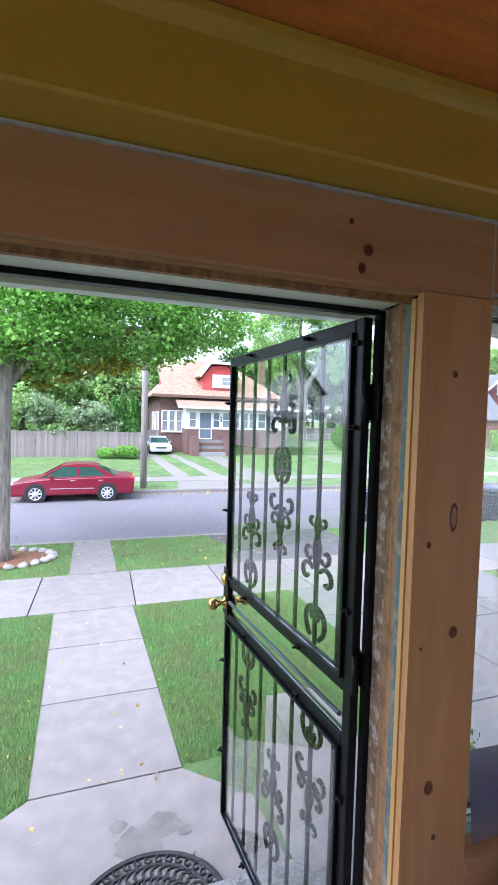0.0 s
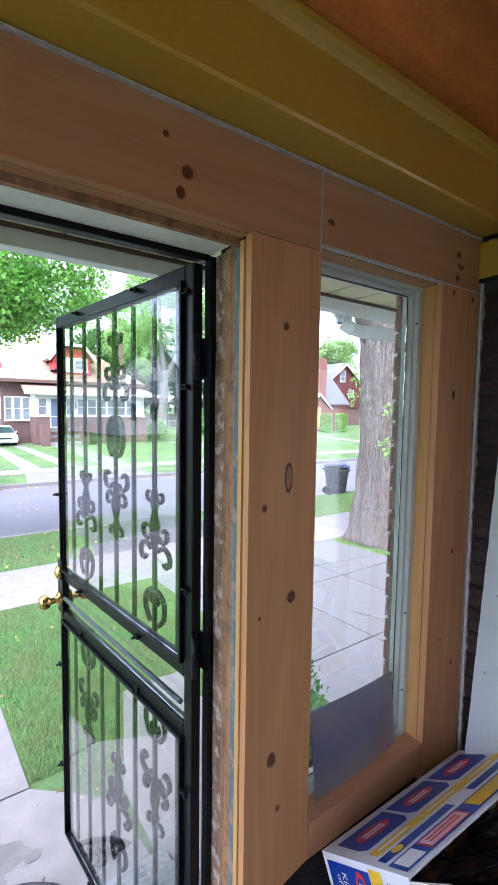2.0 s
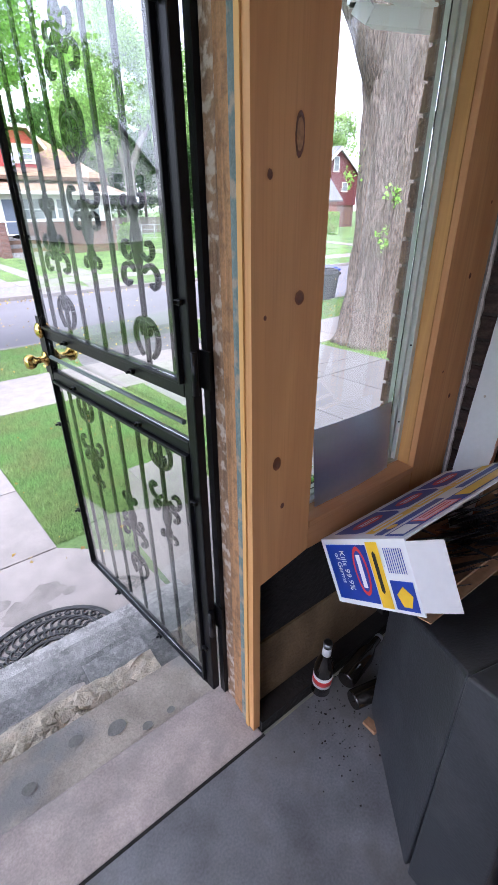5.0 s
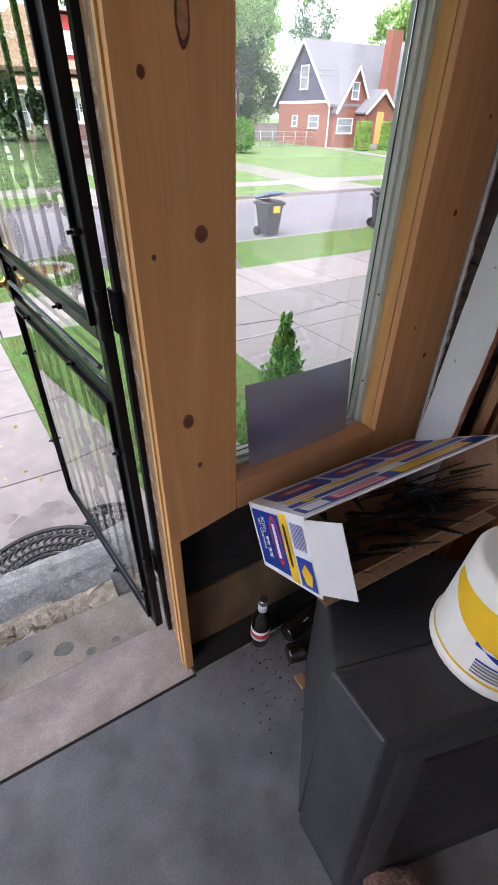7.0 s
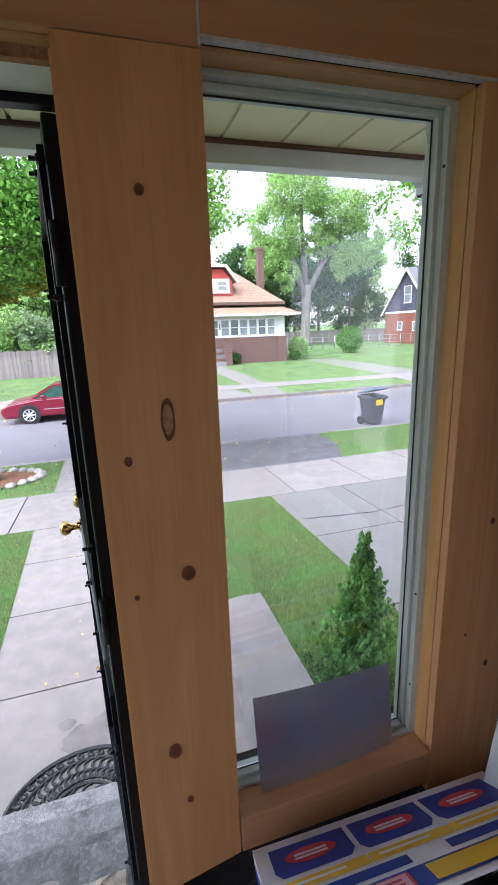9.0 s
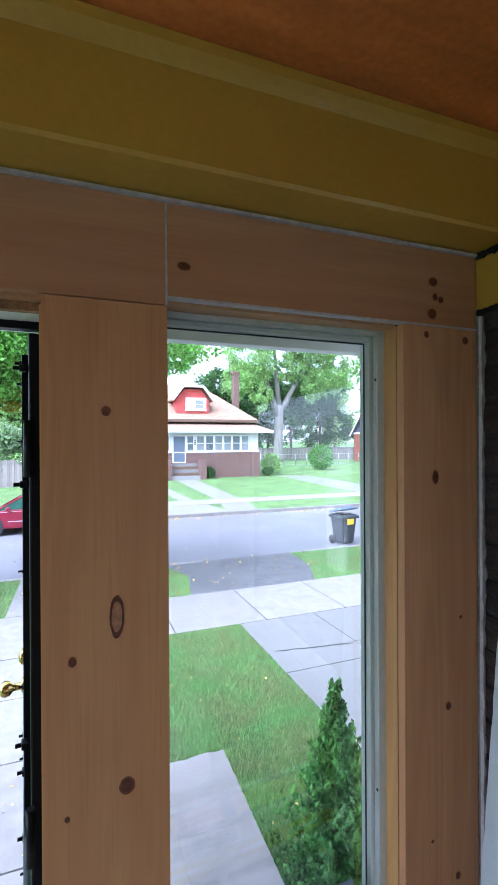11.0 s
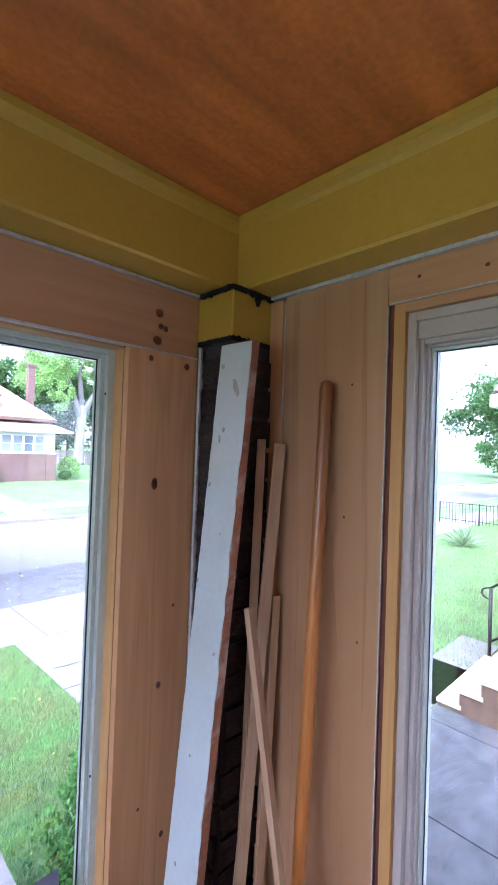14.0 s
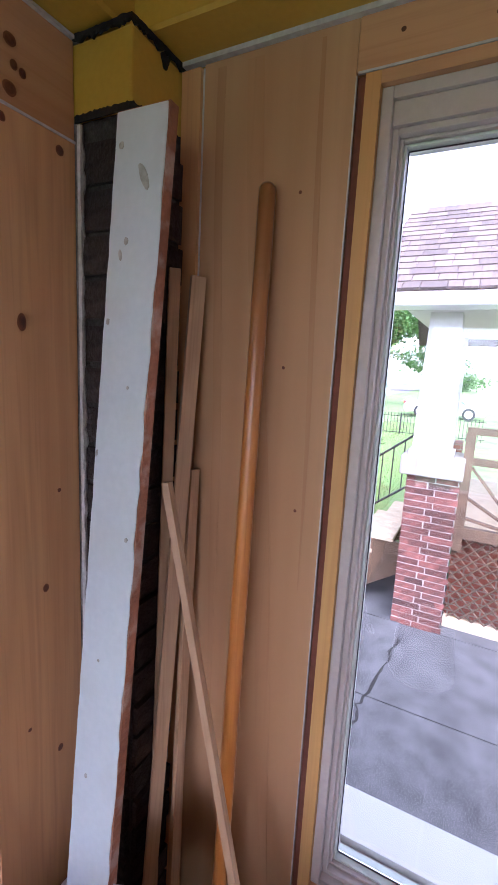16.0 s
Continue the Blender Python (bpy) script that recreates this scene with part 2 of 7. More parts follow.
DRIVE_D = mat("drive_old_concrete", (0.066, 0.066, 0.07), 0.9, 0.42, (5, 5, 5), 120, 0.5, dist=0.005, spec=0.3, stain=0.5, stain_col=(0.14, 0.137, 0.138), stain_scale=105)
ASPH = mat("street_asphalt", (0.165, 0.155, 0.165), 0.9, 0.12, (0.4, 0.4, 0.4), 60, 0.4, stain=0.3, stain_col=(0.135, 0.13, 0.135), stain_scale=0.5)
APRON = mat("patched_asphalt", (0.10, 0.095, 0.097), 0.92, 0.25, (3, 3, 3), 60, 0.9, stain=0.25, stain_col=(0.16, 0.15, 0.15), stain_scale=8)
JOINT = mat("dark_joint", (0.012, 0.011, 0.010), 0.95, 0.3)
SOIL = mat("lawn_ground", (0.11, 0.185, 0.055), 0.95, 0.45, (1.1, 1.1, 1.1), 35, 0.8, stain=0.4, stain_col=(0.14, 0.20, 0.045), stain_scale=0.6)
BLADE = leafy(island(mat("grass_blades", (0.165, 0.30, 0.095), 0.6, 0.35, (2.2, 2.2, 2.2), 14, 0.0, tint=(0.25, 0.30, 0.12)), 0.5))
LEAF = leafy(island(mat("maple_leaves", (0.27, 0.50, 0.10), 0.5, 0.3, (0.7, 0.7, 0.7), 20, 0.0), 0.5))
LEAF_Y = leafy(island(mat("yellowing_leaves", (0.36, 0.36, 0.03), 0.5, 0.3, (0.7, 0.7, 0.7), 20, 0.0), 0.4))
LEAF_D = leafy(island(mat("dark_tree_leaves", (0.075, 0.16, 0.04), 0.55, 0.3, (0.3, 0.3, 0.3), 10, 0.0), 0.5))
LEAF_P = leafy(island(mat("pale_tree_leaves", (0.33, 0.50, 0.16), 0.55, 0.3, (0.3, 0.3, 0.3), 10, 0.0), 0.45))
LEAF_S = leafy(island(mat("silvery_shrub_leaves", (0.30, 0.40, 0.21), 0.6, 0.3, (0.5, 0.5, 0.5), 10, 0.0), 0.45))
CEDAR = leafy(island(mat("arborvitae_sprays", (0.13, 0.29, 0.06), 0.6, 0.4, (5, 5, 5), 30, 0.0), 0.45))
FALLEN = island(mat("fallen_leaves", (0.55, 0.36, 0.08), 0.7, 0.4, (8, 8, 8), 30, 0.0), 0.5)
BARK = mat("deep_furrowed_bark", (0.185, 0.155, 0.13), 0.95, 0.72, (46, 46, 9), 90, 0.8, stain=0.25, stain_col=(0.15, 0.145, 0.115), stain_scale=3, relief=0.025)
BARK_M = mat("grey_maple_bark", (0.27, 0.235, 0.20), 0.95, 0.4, (20, 20, 3), 60, 0.8, relief=0.012)
BARK_W = mat("pale_bark", (0.19, 0.175, 0.155), 0.95, 0.3, (4, 4, 1.0), 20, 0.8)
BRICK_D = mat("dark_brown_brick", (0.040, 0.026, 0.022), 0.9, 0.4, (14, 14, 60), 110, 0.8, rnd=0.35)
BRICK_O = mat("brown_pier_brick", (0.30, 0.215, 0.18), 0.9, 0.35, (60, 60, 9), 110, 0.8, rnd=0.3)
BRICK_R = mat("red_pier_brick", (0.12, 0.042, 0.034), 0.85, 0.4, (14, 14, 14), 110, 0.6, rnd=0.6)
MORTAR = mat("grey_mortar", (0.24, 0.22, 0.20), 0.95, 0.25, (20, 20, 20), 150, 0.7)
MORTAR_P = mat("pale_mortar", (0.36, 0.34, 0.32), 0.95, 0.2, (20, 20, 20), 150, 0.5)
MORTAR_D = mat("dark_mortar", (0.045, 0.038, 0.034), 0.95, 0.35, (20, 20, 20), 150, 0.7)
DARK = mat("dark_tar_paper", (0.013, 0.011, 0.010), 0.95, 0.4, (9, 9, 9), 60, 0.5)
BROWN_PLY = mat("dull_brown_plywood", (0.16, 0.105, 0.055), 0.85, 0.35, (10, 10, 4), 80, 0.4)
# pale colour of the unseen walls, there to reflect light into the porch
BOUNCE_WALL = mat("pale_bounce_wall", (0.66, 0.62, 0.56), 0.85, 0.1, (2, 2, 2), 50, 0.15)
BIN = mat("grey_bin_plastic", (0.028, 0.031, 0.037), 0.5, 0.25, (5, 5, 5), 130, 0.12, stain=0.3, stain_col=(0.07, 0.075, 0.085), stain_scale=9)
CARD_W = mat("white_card", (0.74, 0.74, 0.77), 0.5, 0.05, (5, 5, 5), 60, 0.06)
CARD = mat("brown_card", (0.34, 0.20, 0.11), 0.8, 0.15, (5, 5, 5), 70, 0.15)
INK_B = mat("blue_print", (0.012, 0.045, 0.32), 0.4, 0.15, (8, 8, 8), 60, 0.03)
INK_Y = mat("yellow_print", (0.80, 0.50, 0.02), 0.4, 0.1, (8, 8, 8), 60, 0.03)
INK_R = mat("red_print", (0.62, 0.035, 0.04), 0.4, 0.1, (8, 8, 8), 60, 0.03)
INK_W = mat("white_print", (0.80, 0.80, 0.82), 0.4, 0.05, (8, 8, 8), 60, 0.03)
INK_P = mat("pink_print", (0.78, 0.45, 0.50), 0.4, 0.1, (8, 8, 8), 60, 0.03)
PAIL = mat("white_pail_plastic", (0.78, 0.77, 0.74), 0.4, 0.06, (5, 5, 5), 60, 0.03, stain=0.2, stain_col=(0.6, 0.58, 0.52), stain_scale=6)
BOTTLE = mat("dark_bottle_glass", (0.012, 0.010, 0.008), 0.08, 0.2, bump=0.0, spec=0.8)
ZIP = mat("black_plastic", (0.010, 0.010, 0.012), 0.35, 0.2)
PLANK_W = mat("chipped_white_paint", (0.60, 0.64, 0.65), 0.5, 0.10, (3, 3, 1), 80, 0.05, stain=0.3, stain_col=(0.50, 0.50, 0.47), stain_scale=6)
CHIPPED = mat("bare_chip", (0.43, 0.41, 0.36), 0.7, 0.3, (40, 40, 40), 150, 0.2)
PLANK_E = mat("reddish_plank_edge", (0.33, 0.125, 0.06), 0.7, 0.35, (20, 20, 4), 110, 0.4, stain=0.5, stain_col=(0.55, 0.45, 0.36), stain_scale=18)
GAP = mat("dark_red_gap", (0.17, 0.05, 0.025), 0.8, 0.3, (20, 20, 3), 90, 0.2)
GRAIN_SHADE = wood("grain_shade_band", (0.455, 0.25, 0.115), (0.34, 0.17, 0.08), "z", size=1.2)
EYE = mat("eye_knot_heart", (0.36, 0.175, 0.075), 0.55, 0.3, (60, 60, 60), 200)
BAR = mat("grey_green_bar", (0.13, 0.16, 0.16), 0.45, 0.2, (9, 9, 9), 90, 0.05)
POLE = wood("varnished_pole", (0.54, 0.20, 0.036), (0.30, 0.095, 0.02), "z", rough=0.3, size=0.6, gloss=0.5)
pn, pk = POLE.node_tree.nodes, POLE.node_tree.links
# the pole turns darker brown towards its top
top_tone, span, sep, spot = (pn.new("ShaderNode" + k) for k in ("MixRGB", "MapRange", "SeparateXYZ", "TexCoord"))
pk.new(spot.outputs["Object"], sep.inputs[0])
pk.new(sep.outputs[2], span.inputs[0])
span.inputs[1].default_value, span.inputs[2].default_value, span.inputs[4].default_value = 1.45, 1.9, 0.7
pk.new(span.outputs[0], top_tone.inputs[0])
pk.new(pn["Principled BSDF"].inputs["Base Color"].links[0].from_socket, top_tone.inputs[1])
top_tone.inputs[2].default_value = (0.13, 0.06, 0.025, 1)
pk.new(top_tone.outputs[0], pn["Principled BSDF"].inputs["Base Color"])
STICK = wood("thin_pine_offcut", (0.50, 0.32, 0.18), (0.26, 0.14, 0.07), "z", size=0.6)
SOFFIT = mat("cream_soffit", (0.86, 0.81, 0.54), 0.55, 0.07, (3, 3, 3), 50, 0.05)
BROWN_T = mat("brown_trim", (0.12, 0.07, 0.045), 0.7, 0.2)
GUTTER = mat("white_gutter", (0.78, 0.79, 0.79), 0.35, 0.06, (3, 3, 3), 50, 0.05)
WALL_BR = brickwork("bungalow_brick", (0.10, 0.052, 0.043), (0.165, 0.08, 0.062), (0.15, 0.12, 0.105))
WALL_RED = brickwork("red_house_brick", (0.23, 0.06, 0.032), (0.16, 0.042, 0.027), (0.22, 0.16, 0.13))
ROOF_B = mat("tan_shingles", (0.30, 0.195, 0.13), 0.9, 0.32, (2.5, 7, 7), 9, 0.5)
ROOF_G = mat("grey_shingles", (0.15, 0.15, 0.155), 0.9, 0.15, (0.6, 0.6, 6), 8, 0.5)
ROOF_S = mat("brown_shakes", (0.11, 0.085, 0.08), 0.9, 0.3, (6, 30, 6), 90, 0.6, rnd=0.35)
SIDING_R = mat("red_dormer_siding", (0.42, 0.06, 0.05), 0.7, 0.1, (0.3, 0.3, 8), 10, 0.1)
SIDING_M = mat("maroon_siding", (0.12, 0.028, 0.03), 0.7, 0.12, (0.3, 0.3, 8), 10, 0.1)
SIDING_B = mat("slate_blue_siding", (0.06, 0.06, 0.095), 0.7, 0.12, (0.3, 0.3, 8), 10, 0.1)
TRIM_W = mat("white_trim", (0.64, 0.63, 0.60), 0.55, 0.06, (1, 1, 1), 20, 0.03)
PANE = mat("dark_house_pane", (0.10, 0.12, 0.14), 0.08, 0.3, (0.7, 0.7, 0.7), 3, 0.0, spec=0.8)
PANE_L = mat("curtained_pane", (0.20, 0.22, 0.235), 0.15, 0.25, (0.9, 0.9, 0.9), 3, 0.0, spec=0.8)
DOOR_G = mat("slate_door", (0.10, 0.12, 0.16), 0.5, 0.1)
FENCE = mat("weathered_fence_board", (0.235, 0.20, 0.185), 0.9, 0.3, (4, 4, 0.8), 40, 0.3, rnd=0.18)
CEDAR_W = mat("stained_porch_timber", (0.085, 0.05, 0.028), 0.75, 0.25, (8, 8, 8), 70, 0.3, rnd=0.12)
PALE_W = mat("new_step_timber", (0.46, 0.36, 0.25), 0.75, 0.18, (8, 8, 8), 70, 0.2)
IRON = mat("black_iron_railing", (0.02, 0.02, 0.02), 0.5, 0.3)
CAR_R = mat("dark_red_car_paint", (0.17, 0.006, 0.022), 0.22, 0.1, (2, 2, 2), 30, 0.0, spec=0.7)
CAR_W = mat("white_car_paint", (0.68, 0.70, 0.72), 0.25, 0.06, (2, 2, 2), 30, 0.0, spec=0.7)
CAR_G = mat("tinted_car_glass", (0.03, 0.07, 0.06), 0.05, 0.2, bump=0.0, spec=0.9)
TYRE = mat("tyre_rubber", (0.02, 0.02, 0.02), 0.85, 0.3)
RIM = mat("alloy_rim", (0.62, 0.62, 0.64), 0.3, 0.1, metal=0.9, bump=0.0)
LAMP_R = mat("red_tail_lamp", (0.45, 0.02, 0.02), 0.2, 0.1, bump=0.0)
LAMP_C = mat("clear_head_lamp", (0.70, 0.72, 0.74), 0.1, 0.1, bump=0.0)
MAT_R = mat("black_rubber_mat", (0.030, 0.031, 0.033), 0.75, 0.3, (20, 20, 20), 120, 0.3)
POLE_U = mat("grey_utility_pole", (0.30, 0.27, 0.25), 0.9, 0.3, (20, 20, 1), 60, 0.5)
WIRE = mat("black_wire", (0.03, 0.03, 0.03), 0.6, 0.1)
BIN_B = mat("blue_grey_lid", (0.10, 0.13, 0.19), 0.45, 0.1)
TAG_Y = mat("yellow_tag", (0.72, 0.46, 0.02), 0.5, 0.1)
STONE = mat("edging_stone", (0.36, 0.33, 0.30), 0.9, 0.25, (9, 9, 9), 60, 0.5, rnd=0.25)
MULCH = mat("red_mulch", (0.25, 0.085, 0.055), 0.95, 0.45, (25, 25, 25), 60, 1.0)
CHUNK = mat("broken_brick_and_mortar", (0.34, 0.24, 0.20), 0.9, 0.4, (25, 25, 25), 130, 0.9, stain=0.5, stain_col=(0.22, 0.075, 0.05), stain_scale=14)


# ---- mesh helpers ----
def bm_box(bm, x0, x1, y0, y1, z0, z1, bevel=0.0):
    v = [bm.verts.new((x, y, z)) for x in (x0, x1) for y in (y0, y1) for z in (z0, z1)]
    fs = [bm.faces.new([v[i] for i in f]) for f in ((0, 1, 3, 2), (4, 6, 7, 5), (0, 4, 5, 1), (2, 3, 7, 6), (0, 2, 6, 4), (1, 5, 7, 3))]
    if bevel:
        es = list({e for f in fs for e in f.edges})
        bmesh.ops.bevel(bm, geom=es, offset=bevel, segments=2, affect="EDGES", profile=0.5)
    return v


def bm_prism(bm, pts, axis, a0, a1):
    """A prism: the outline pts in the two other axes, from a0 to a1 along axis."""
    def put(p, a):
        q = list(p)
        q.insert("xyz".index(axis), a)
        return bm.verts.new(q)
    lo, hi = [put(p, a0) for p in pts], [put(p, a1) for p in pts]
    bm.faces.new(lo), bm.faces.new(hi[::-1])
    for i in range(len(pts)):
        j = (i + 1) % len(pts)
        bm.faces.new((lo[j], lo[i], hi[i], hi[j]))
    bmesh.ops.recalc_face_normals(bm, faces=bm.faces[:])


def bm_tube(bm, a, b, r0, r1=None, sides=12, caps=True):
    a, b = Vector(a), Vector(b)
    d = (b - a).normalized()
    u = d.orthogonal().normalized()
    w = d.cross(u)
    r1 = r0 if r1 is None else r1
    ra = [bm.verts.new(a + (u * math.cos(t) + w * math.sin(t)) * r0) for t in [2 * math.pi * k / sides for k in range(sides)]]
    rb = [bm.verts.new(b + (u * math.cos(t) + w * math.sin(t)) * r1) for t in [2 * math.pi * k / sides for k in range(sides)]]
    for k in range(sides):
        j = (k + 1) % sides
        f = bm.faces.new((ra[k], ra[j], rb[j], rb[k]))
        f.smooth = sides > 6
    if caps:
        bm.faces.new(ra[::-1]), bm.faces.new(rb)


def bm_path(bm, pts, r, sides=6):
    for a, b in zip(pts[:-1], pts[1:]):
        bm_tube(bm, a, b, r, r, sides)


def bm_lathe(bm, prof, centre=(0, 0, 0), sides=24, smooth=True):
    c = Vector(centre)
    rings = [[bm.verts.new(c + Vector((r * math.cos(t), r * math.sin(t), z))) for t in [2 * math.pi * k / sides for k in range(sides)]] for r, z in prof]
    for a, b in zip(rings[:-1], rings[1:]):
        for k in range(sides):
            j = (k + 1) % sides
            bm.faces.new((a[k], a[j], b[j], b[k])).smooth = smooth
    bm.faces.new(rings[0][::-1]), bm.faces.new(rings[-1])


def mesh_of(name, bm, material):
    me = bpy.data.meshes.new(name)
    bm.to_mesh(me)
    bm.free()
    for m in material if isinstance(material, (list, tuple)) else [material]:
        me.materials.append(m)
    return me


def thing(name, bm=None, material=None, label="", category="", group="", kind="", m=None):
    ob = new(name, mesh_of(name, bm, material) if bm else None)
    if m is not None:
        ob.matrix_world = m
    return tagged(ob, label, category, group, kind)


def part(name, bm, material, parent, label=""):
    ob = new(name, mesh_of(name, bm, material))
    ob.parent = parent
    return tagged(ob, label)


def piece(name, me, parent, m):
    ob = new(name, me)
    ob.parent = parent
    ob.matrix_basis = m
    return ob


def pbox(name, x0, x1, y0, y1, z0, z1, material, parent, label="", bevel=0.0):
    bm = bmesh.new()
    bm_box(bm, x0, x1, y0, y1, z0, z1, bevel)
    return part(name, bm, material, parent, label)


def sbox(name, x0, x1, y0, y1, z0, z1, material, label, category, bevel=0.0, kind="structure"):
    bm = bmesh.new()
    bm_box(bm, x0, x1, y0, y1, z0, z1, bevel)
    return thing(name, bm, material, label, category, kind=kind)


def rough_slab(bm, x0, x1, y0, y1, z0, z1, step, amp, seed, edge=0.0):
    """A slab with an uneven top and a ragged front edge (towards +y)."""
    nx, ny = max(2, int((x1 - x0) / step)), max(2, int((y1 - y0) / step))
    top = []
    for j in range(ny + 1):
        row = []
        for i in range(nx + 1):
            x, y = x0 + (x1 - x0) * i / nx, y0 + (y1 - y0) * j / ny
            k = noise.noise((x * 9 + seed, y * 9, seed)) + 0.5 * noise.noise((x * 27, y * 27 + seed, 3))
            z = z1 + amp * k
            if j == ny:
                y += edge * noise.noise((x * 7, seed, 1)) - edge * 0.4
                z -= 0.5 * edge * abs(noise.noise((x * 11, seed, 5)))
            row.append(bm.verts.new((x, y, z)))
        top.append(row)
    for j in range(ny):
        for i in range(nx):
            bm.faces.new((top[j][i], top[j][i + 1], top[j + 1][i + 1], top[j + 1][i]))
    def skirt(vs):
        lo = [bm.verts.new((v.co.x, v.co.y, z0)) for v in vs]
        for a, b, c, d in zip(vs[:-1], vs[1:], lo[1:], lo[:-1]):
            bm.faces.new((a, d, c, b))
    skirt(top[-1][::-1]), skirt(top[0]), skirt([r[0] for r in top][::-1]), skirt([r[-1] for r in top])


def leaf_mesh(name, pts, size, material, seed=1, droop=0.3, long=1.3):
    """Many small folded leaves round the points given (an array n x 3), as one mesh."""
    rng = np.random.default_rng(seed)
    n = len(pts)
    a, b = rng.uniform(0, 2 * np.pi, n), rng.normal(-droop, 0.6, n)
    d = np.stack([np.cos(a) * np.cos(b), np.sin(a) * np.cos(b), np.sin(b)], 1)
    s = np.cross(d, rng.normal(0, 1, (n, 3)) + (0, 0, 1.2))
    s /= np.linalg.norm(s, axis=1, keepdims=True) + 1e-9
    up = np.cross(s, d)
    k = (size * rng.uniform(0.6, 1.3, n))[:, None]
    v = np.stack([pts - d * k * long * 0.5, pts + s * k * 0.5 + up * k * 0.12, pts + d * k * long * 0.5, pts - s * k * 0.5 + up * k * 0.12], 1).reshape(-1, 3)
    me = bpy.data.meshes.new(name)
    me.vertices.add(4 * n), me.loops.add(6 * n), me.polygons.add(2 * n)
    me.vertices.foreach_set("co", v.ravel())
    base = np.arange(n)[:, None] * 4
    me.loops.foreach_set("vertex_index", (base + np.array([0, 1, 2, 0, 2, 3])).ravel())
    me.polygons.foreach_set("loop_start", np.arange(0, 6 * n, 3))
    me.update(calc_edges=True)
    me.materials.append(material)
    return me


def clumps(blobs, n, seed=2, lumps=40, fill=0.35):
    """Leaf places in lumpy ellipsoids (x, y, z, rx, ry, rz), with gaps between the lumps."""
    rng = np.random.default_rng(seed)
    out = []
    vol = np.array([b[3] * b[4] * b[5] for b in blobs]) ** 0.67
    for b, w in zip(blobs, vol / vol.sum()):
        m = max(6, int(lumps * w * len(blobs) ** 0.5))
        d = rng.normal(0, 1, (m, 3))
        d /= np.linalg.norm(d, axis=1, keepdims=True)
        c = d * (rng.uniform(0.35, 1, (m, 1)) ** 0.5)
        k = rng.integers(0, m, int(n * w))
        p = c[k] + rng.normal(0, fill * 0.45, (len(k), 3))
        out.append(np.array(b[:3]) + p * np.array(b[3:]))
    return np.concatenate(out)

# ---- porch: floor, steps ----
sbox("floor", -3.0, 1.15, -3.2, -0.03, -0.25, 0.0, FLOOR, "grey worn concrete porch floor with dark stains", "floor")
thr = sbox("threshold", -1.3, 0.02, -0.025, 0.2, -0.25, -0.004, THRESH, "pinkish concrete door threshold", "threshold", 0.006)
sbox("floor_joint", -1.3, 0.02, -0.0335, -0.0245, -0.2, 0.0008, JOINT, "black open joint between floor and threshold", "joint")
steps = thing("steps", label="broken grey concrete front steps", category="steps", kind="structure")
for k, (ya, yb, z, amp, edge) in enumerate(((0.2, 0.40, -0.03, 0.0015, 0.004), (0.36, 0.66, -0.22, 0.008, 0.02), (0.62, 0.94, -0.41, 0.004, 0.014), (0.90, 1.22, -0.60, 0.003, 0.010), (1.18, 1.48, -0.79, 0.002, 0.008))):
    bm = bmesh.new()
    rough_slab(bm, -1.35, 0.50, ya, yb, -1.1, z, 0.022, amp, k * 3.7, edge)
    part("step", bm, TREAD if k == 0 else STEP, steps, ("pale worn top step", "crumbling step", "grey step", "grey step", "lowest grey step")[k])
rs = random.Random(14)
bm = bmesh.new()
rough_slab(bm, -1.30, -0.10, 0.385, 0.54, -0.3, -0.075, 0.012, 0.018, 6.6, 0.05)
part("broken_edge", bm, RUBBLE, steps, "crumbled yellowish step edge")
for xa, xb, ya, yb, z, tone, words in ((-0.095, 0.06, 0.40, 0.60, -0.10, STEP, "bluish broken stone block"), (0.065, 0.30, 0.40, 0.58, -0.11, TREAD, "pale broken stone block"), (-0.62, -0.34, 0.53, 0.66, -0.205, TREAD, "pale patch of broken concrete"), (-1.1, -0.75, 0.55, 0.67, -0.20, STEP, "grey broken concrete lump"), (-0.30, -0.02, 0.62, 0.90, -0.395, STEP, "darker slab of old concrete")):
    bm = bmesh.new()
    rough_slab(bm, xa, xb, ya, yb, z - 0.2, z, 0.015, 0.010, xa * 9, 0.035)
    part("broken_block", bm, tone, steps, words)
for k in range(80):
    bm = bmesh.new()
    bmesh.ops.create_icosphere(bm, subdivisions=2, radius=rs.uniform(0.018, 0.042))
    for v in bm.verts:
        v.co *= 1 + 0.55 * noise.noise(v.co * 40 + Vector((k, 0, 0)))
        v.co.z *= 0.5
    ch = part("rubble_lump", bm, RUBBLE, steps, "yellowish crumbled mortar")
    ch.location = (rs.uniform(-1.2, -0.18), rs.uniform(0.41, 0.51), -0.078 + rs.uniform(-0.012, 0.006))
for x, y, r in ((-0.33, 0.29, 0.030), (-0.25, 0.235, 0.017), (-0.165, 0.235, 0.014), (-0.45, 0.33, 0.022), (-0.6, 0.28, 0.02)):
    bm = bmesh.new()
    bm.faces.new([bm.verts.new((x + r * (1 + 0.25 * noise.noise((x * 40, math.cos(t) * 2, math.sin(t) * 2))) * math.cos(t), y + 0.8 * r * math.sin(t), -0.0255)) for t in [2 * math.pi * k / 18 for k in range(18)]])
    part("damp_spot", bm, SPOT, steps, "dark round stain")
bm = bmesh.new()
rough_slab(bm, 0.52, 0.93, 0.12, 2.2, -1.1, -0.25, 0.05, 0.004, 9.1, 0.05)
thing("step_side_wall", bm, CONC, "low pale concrete wall beside the front steps", "low wall", kind="structure")

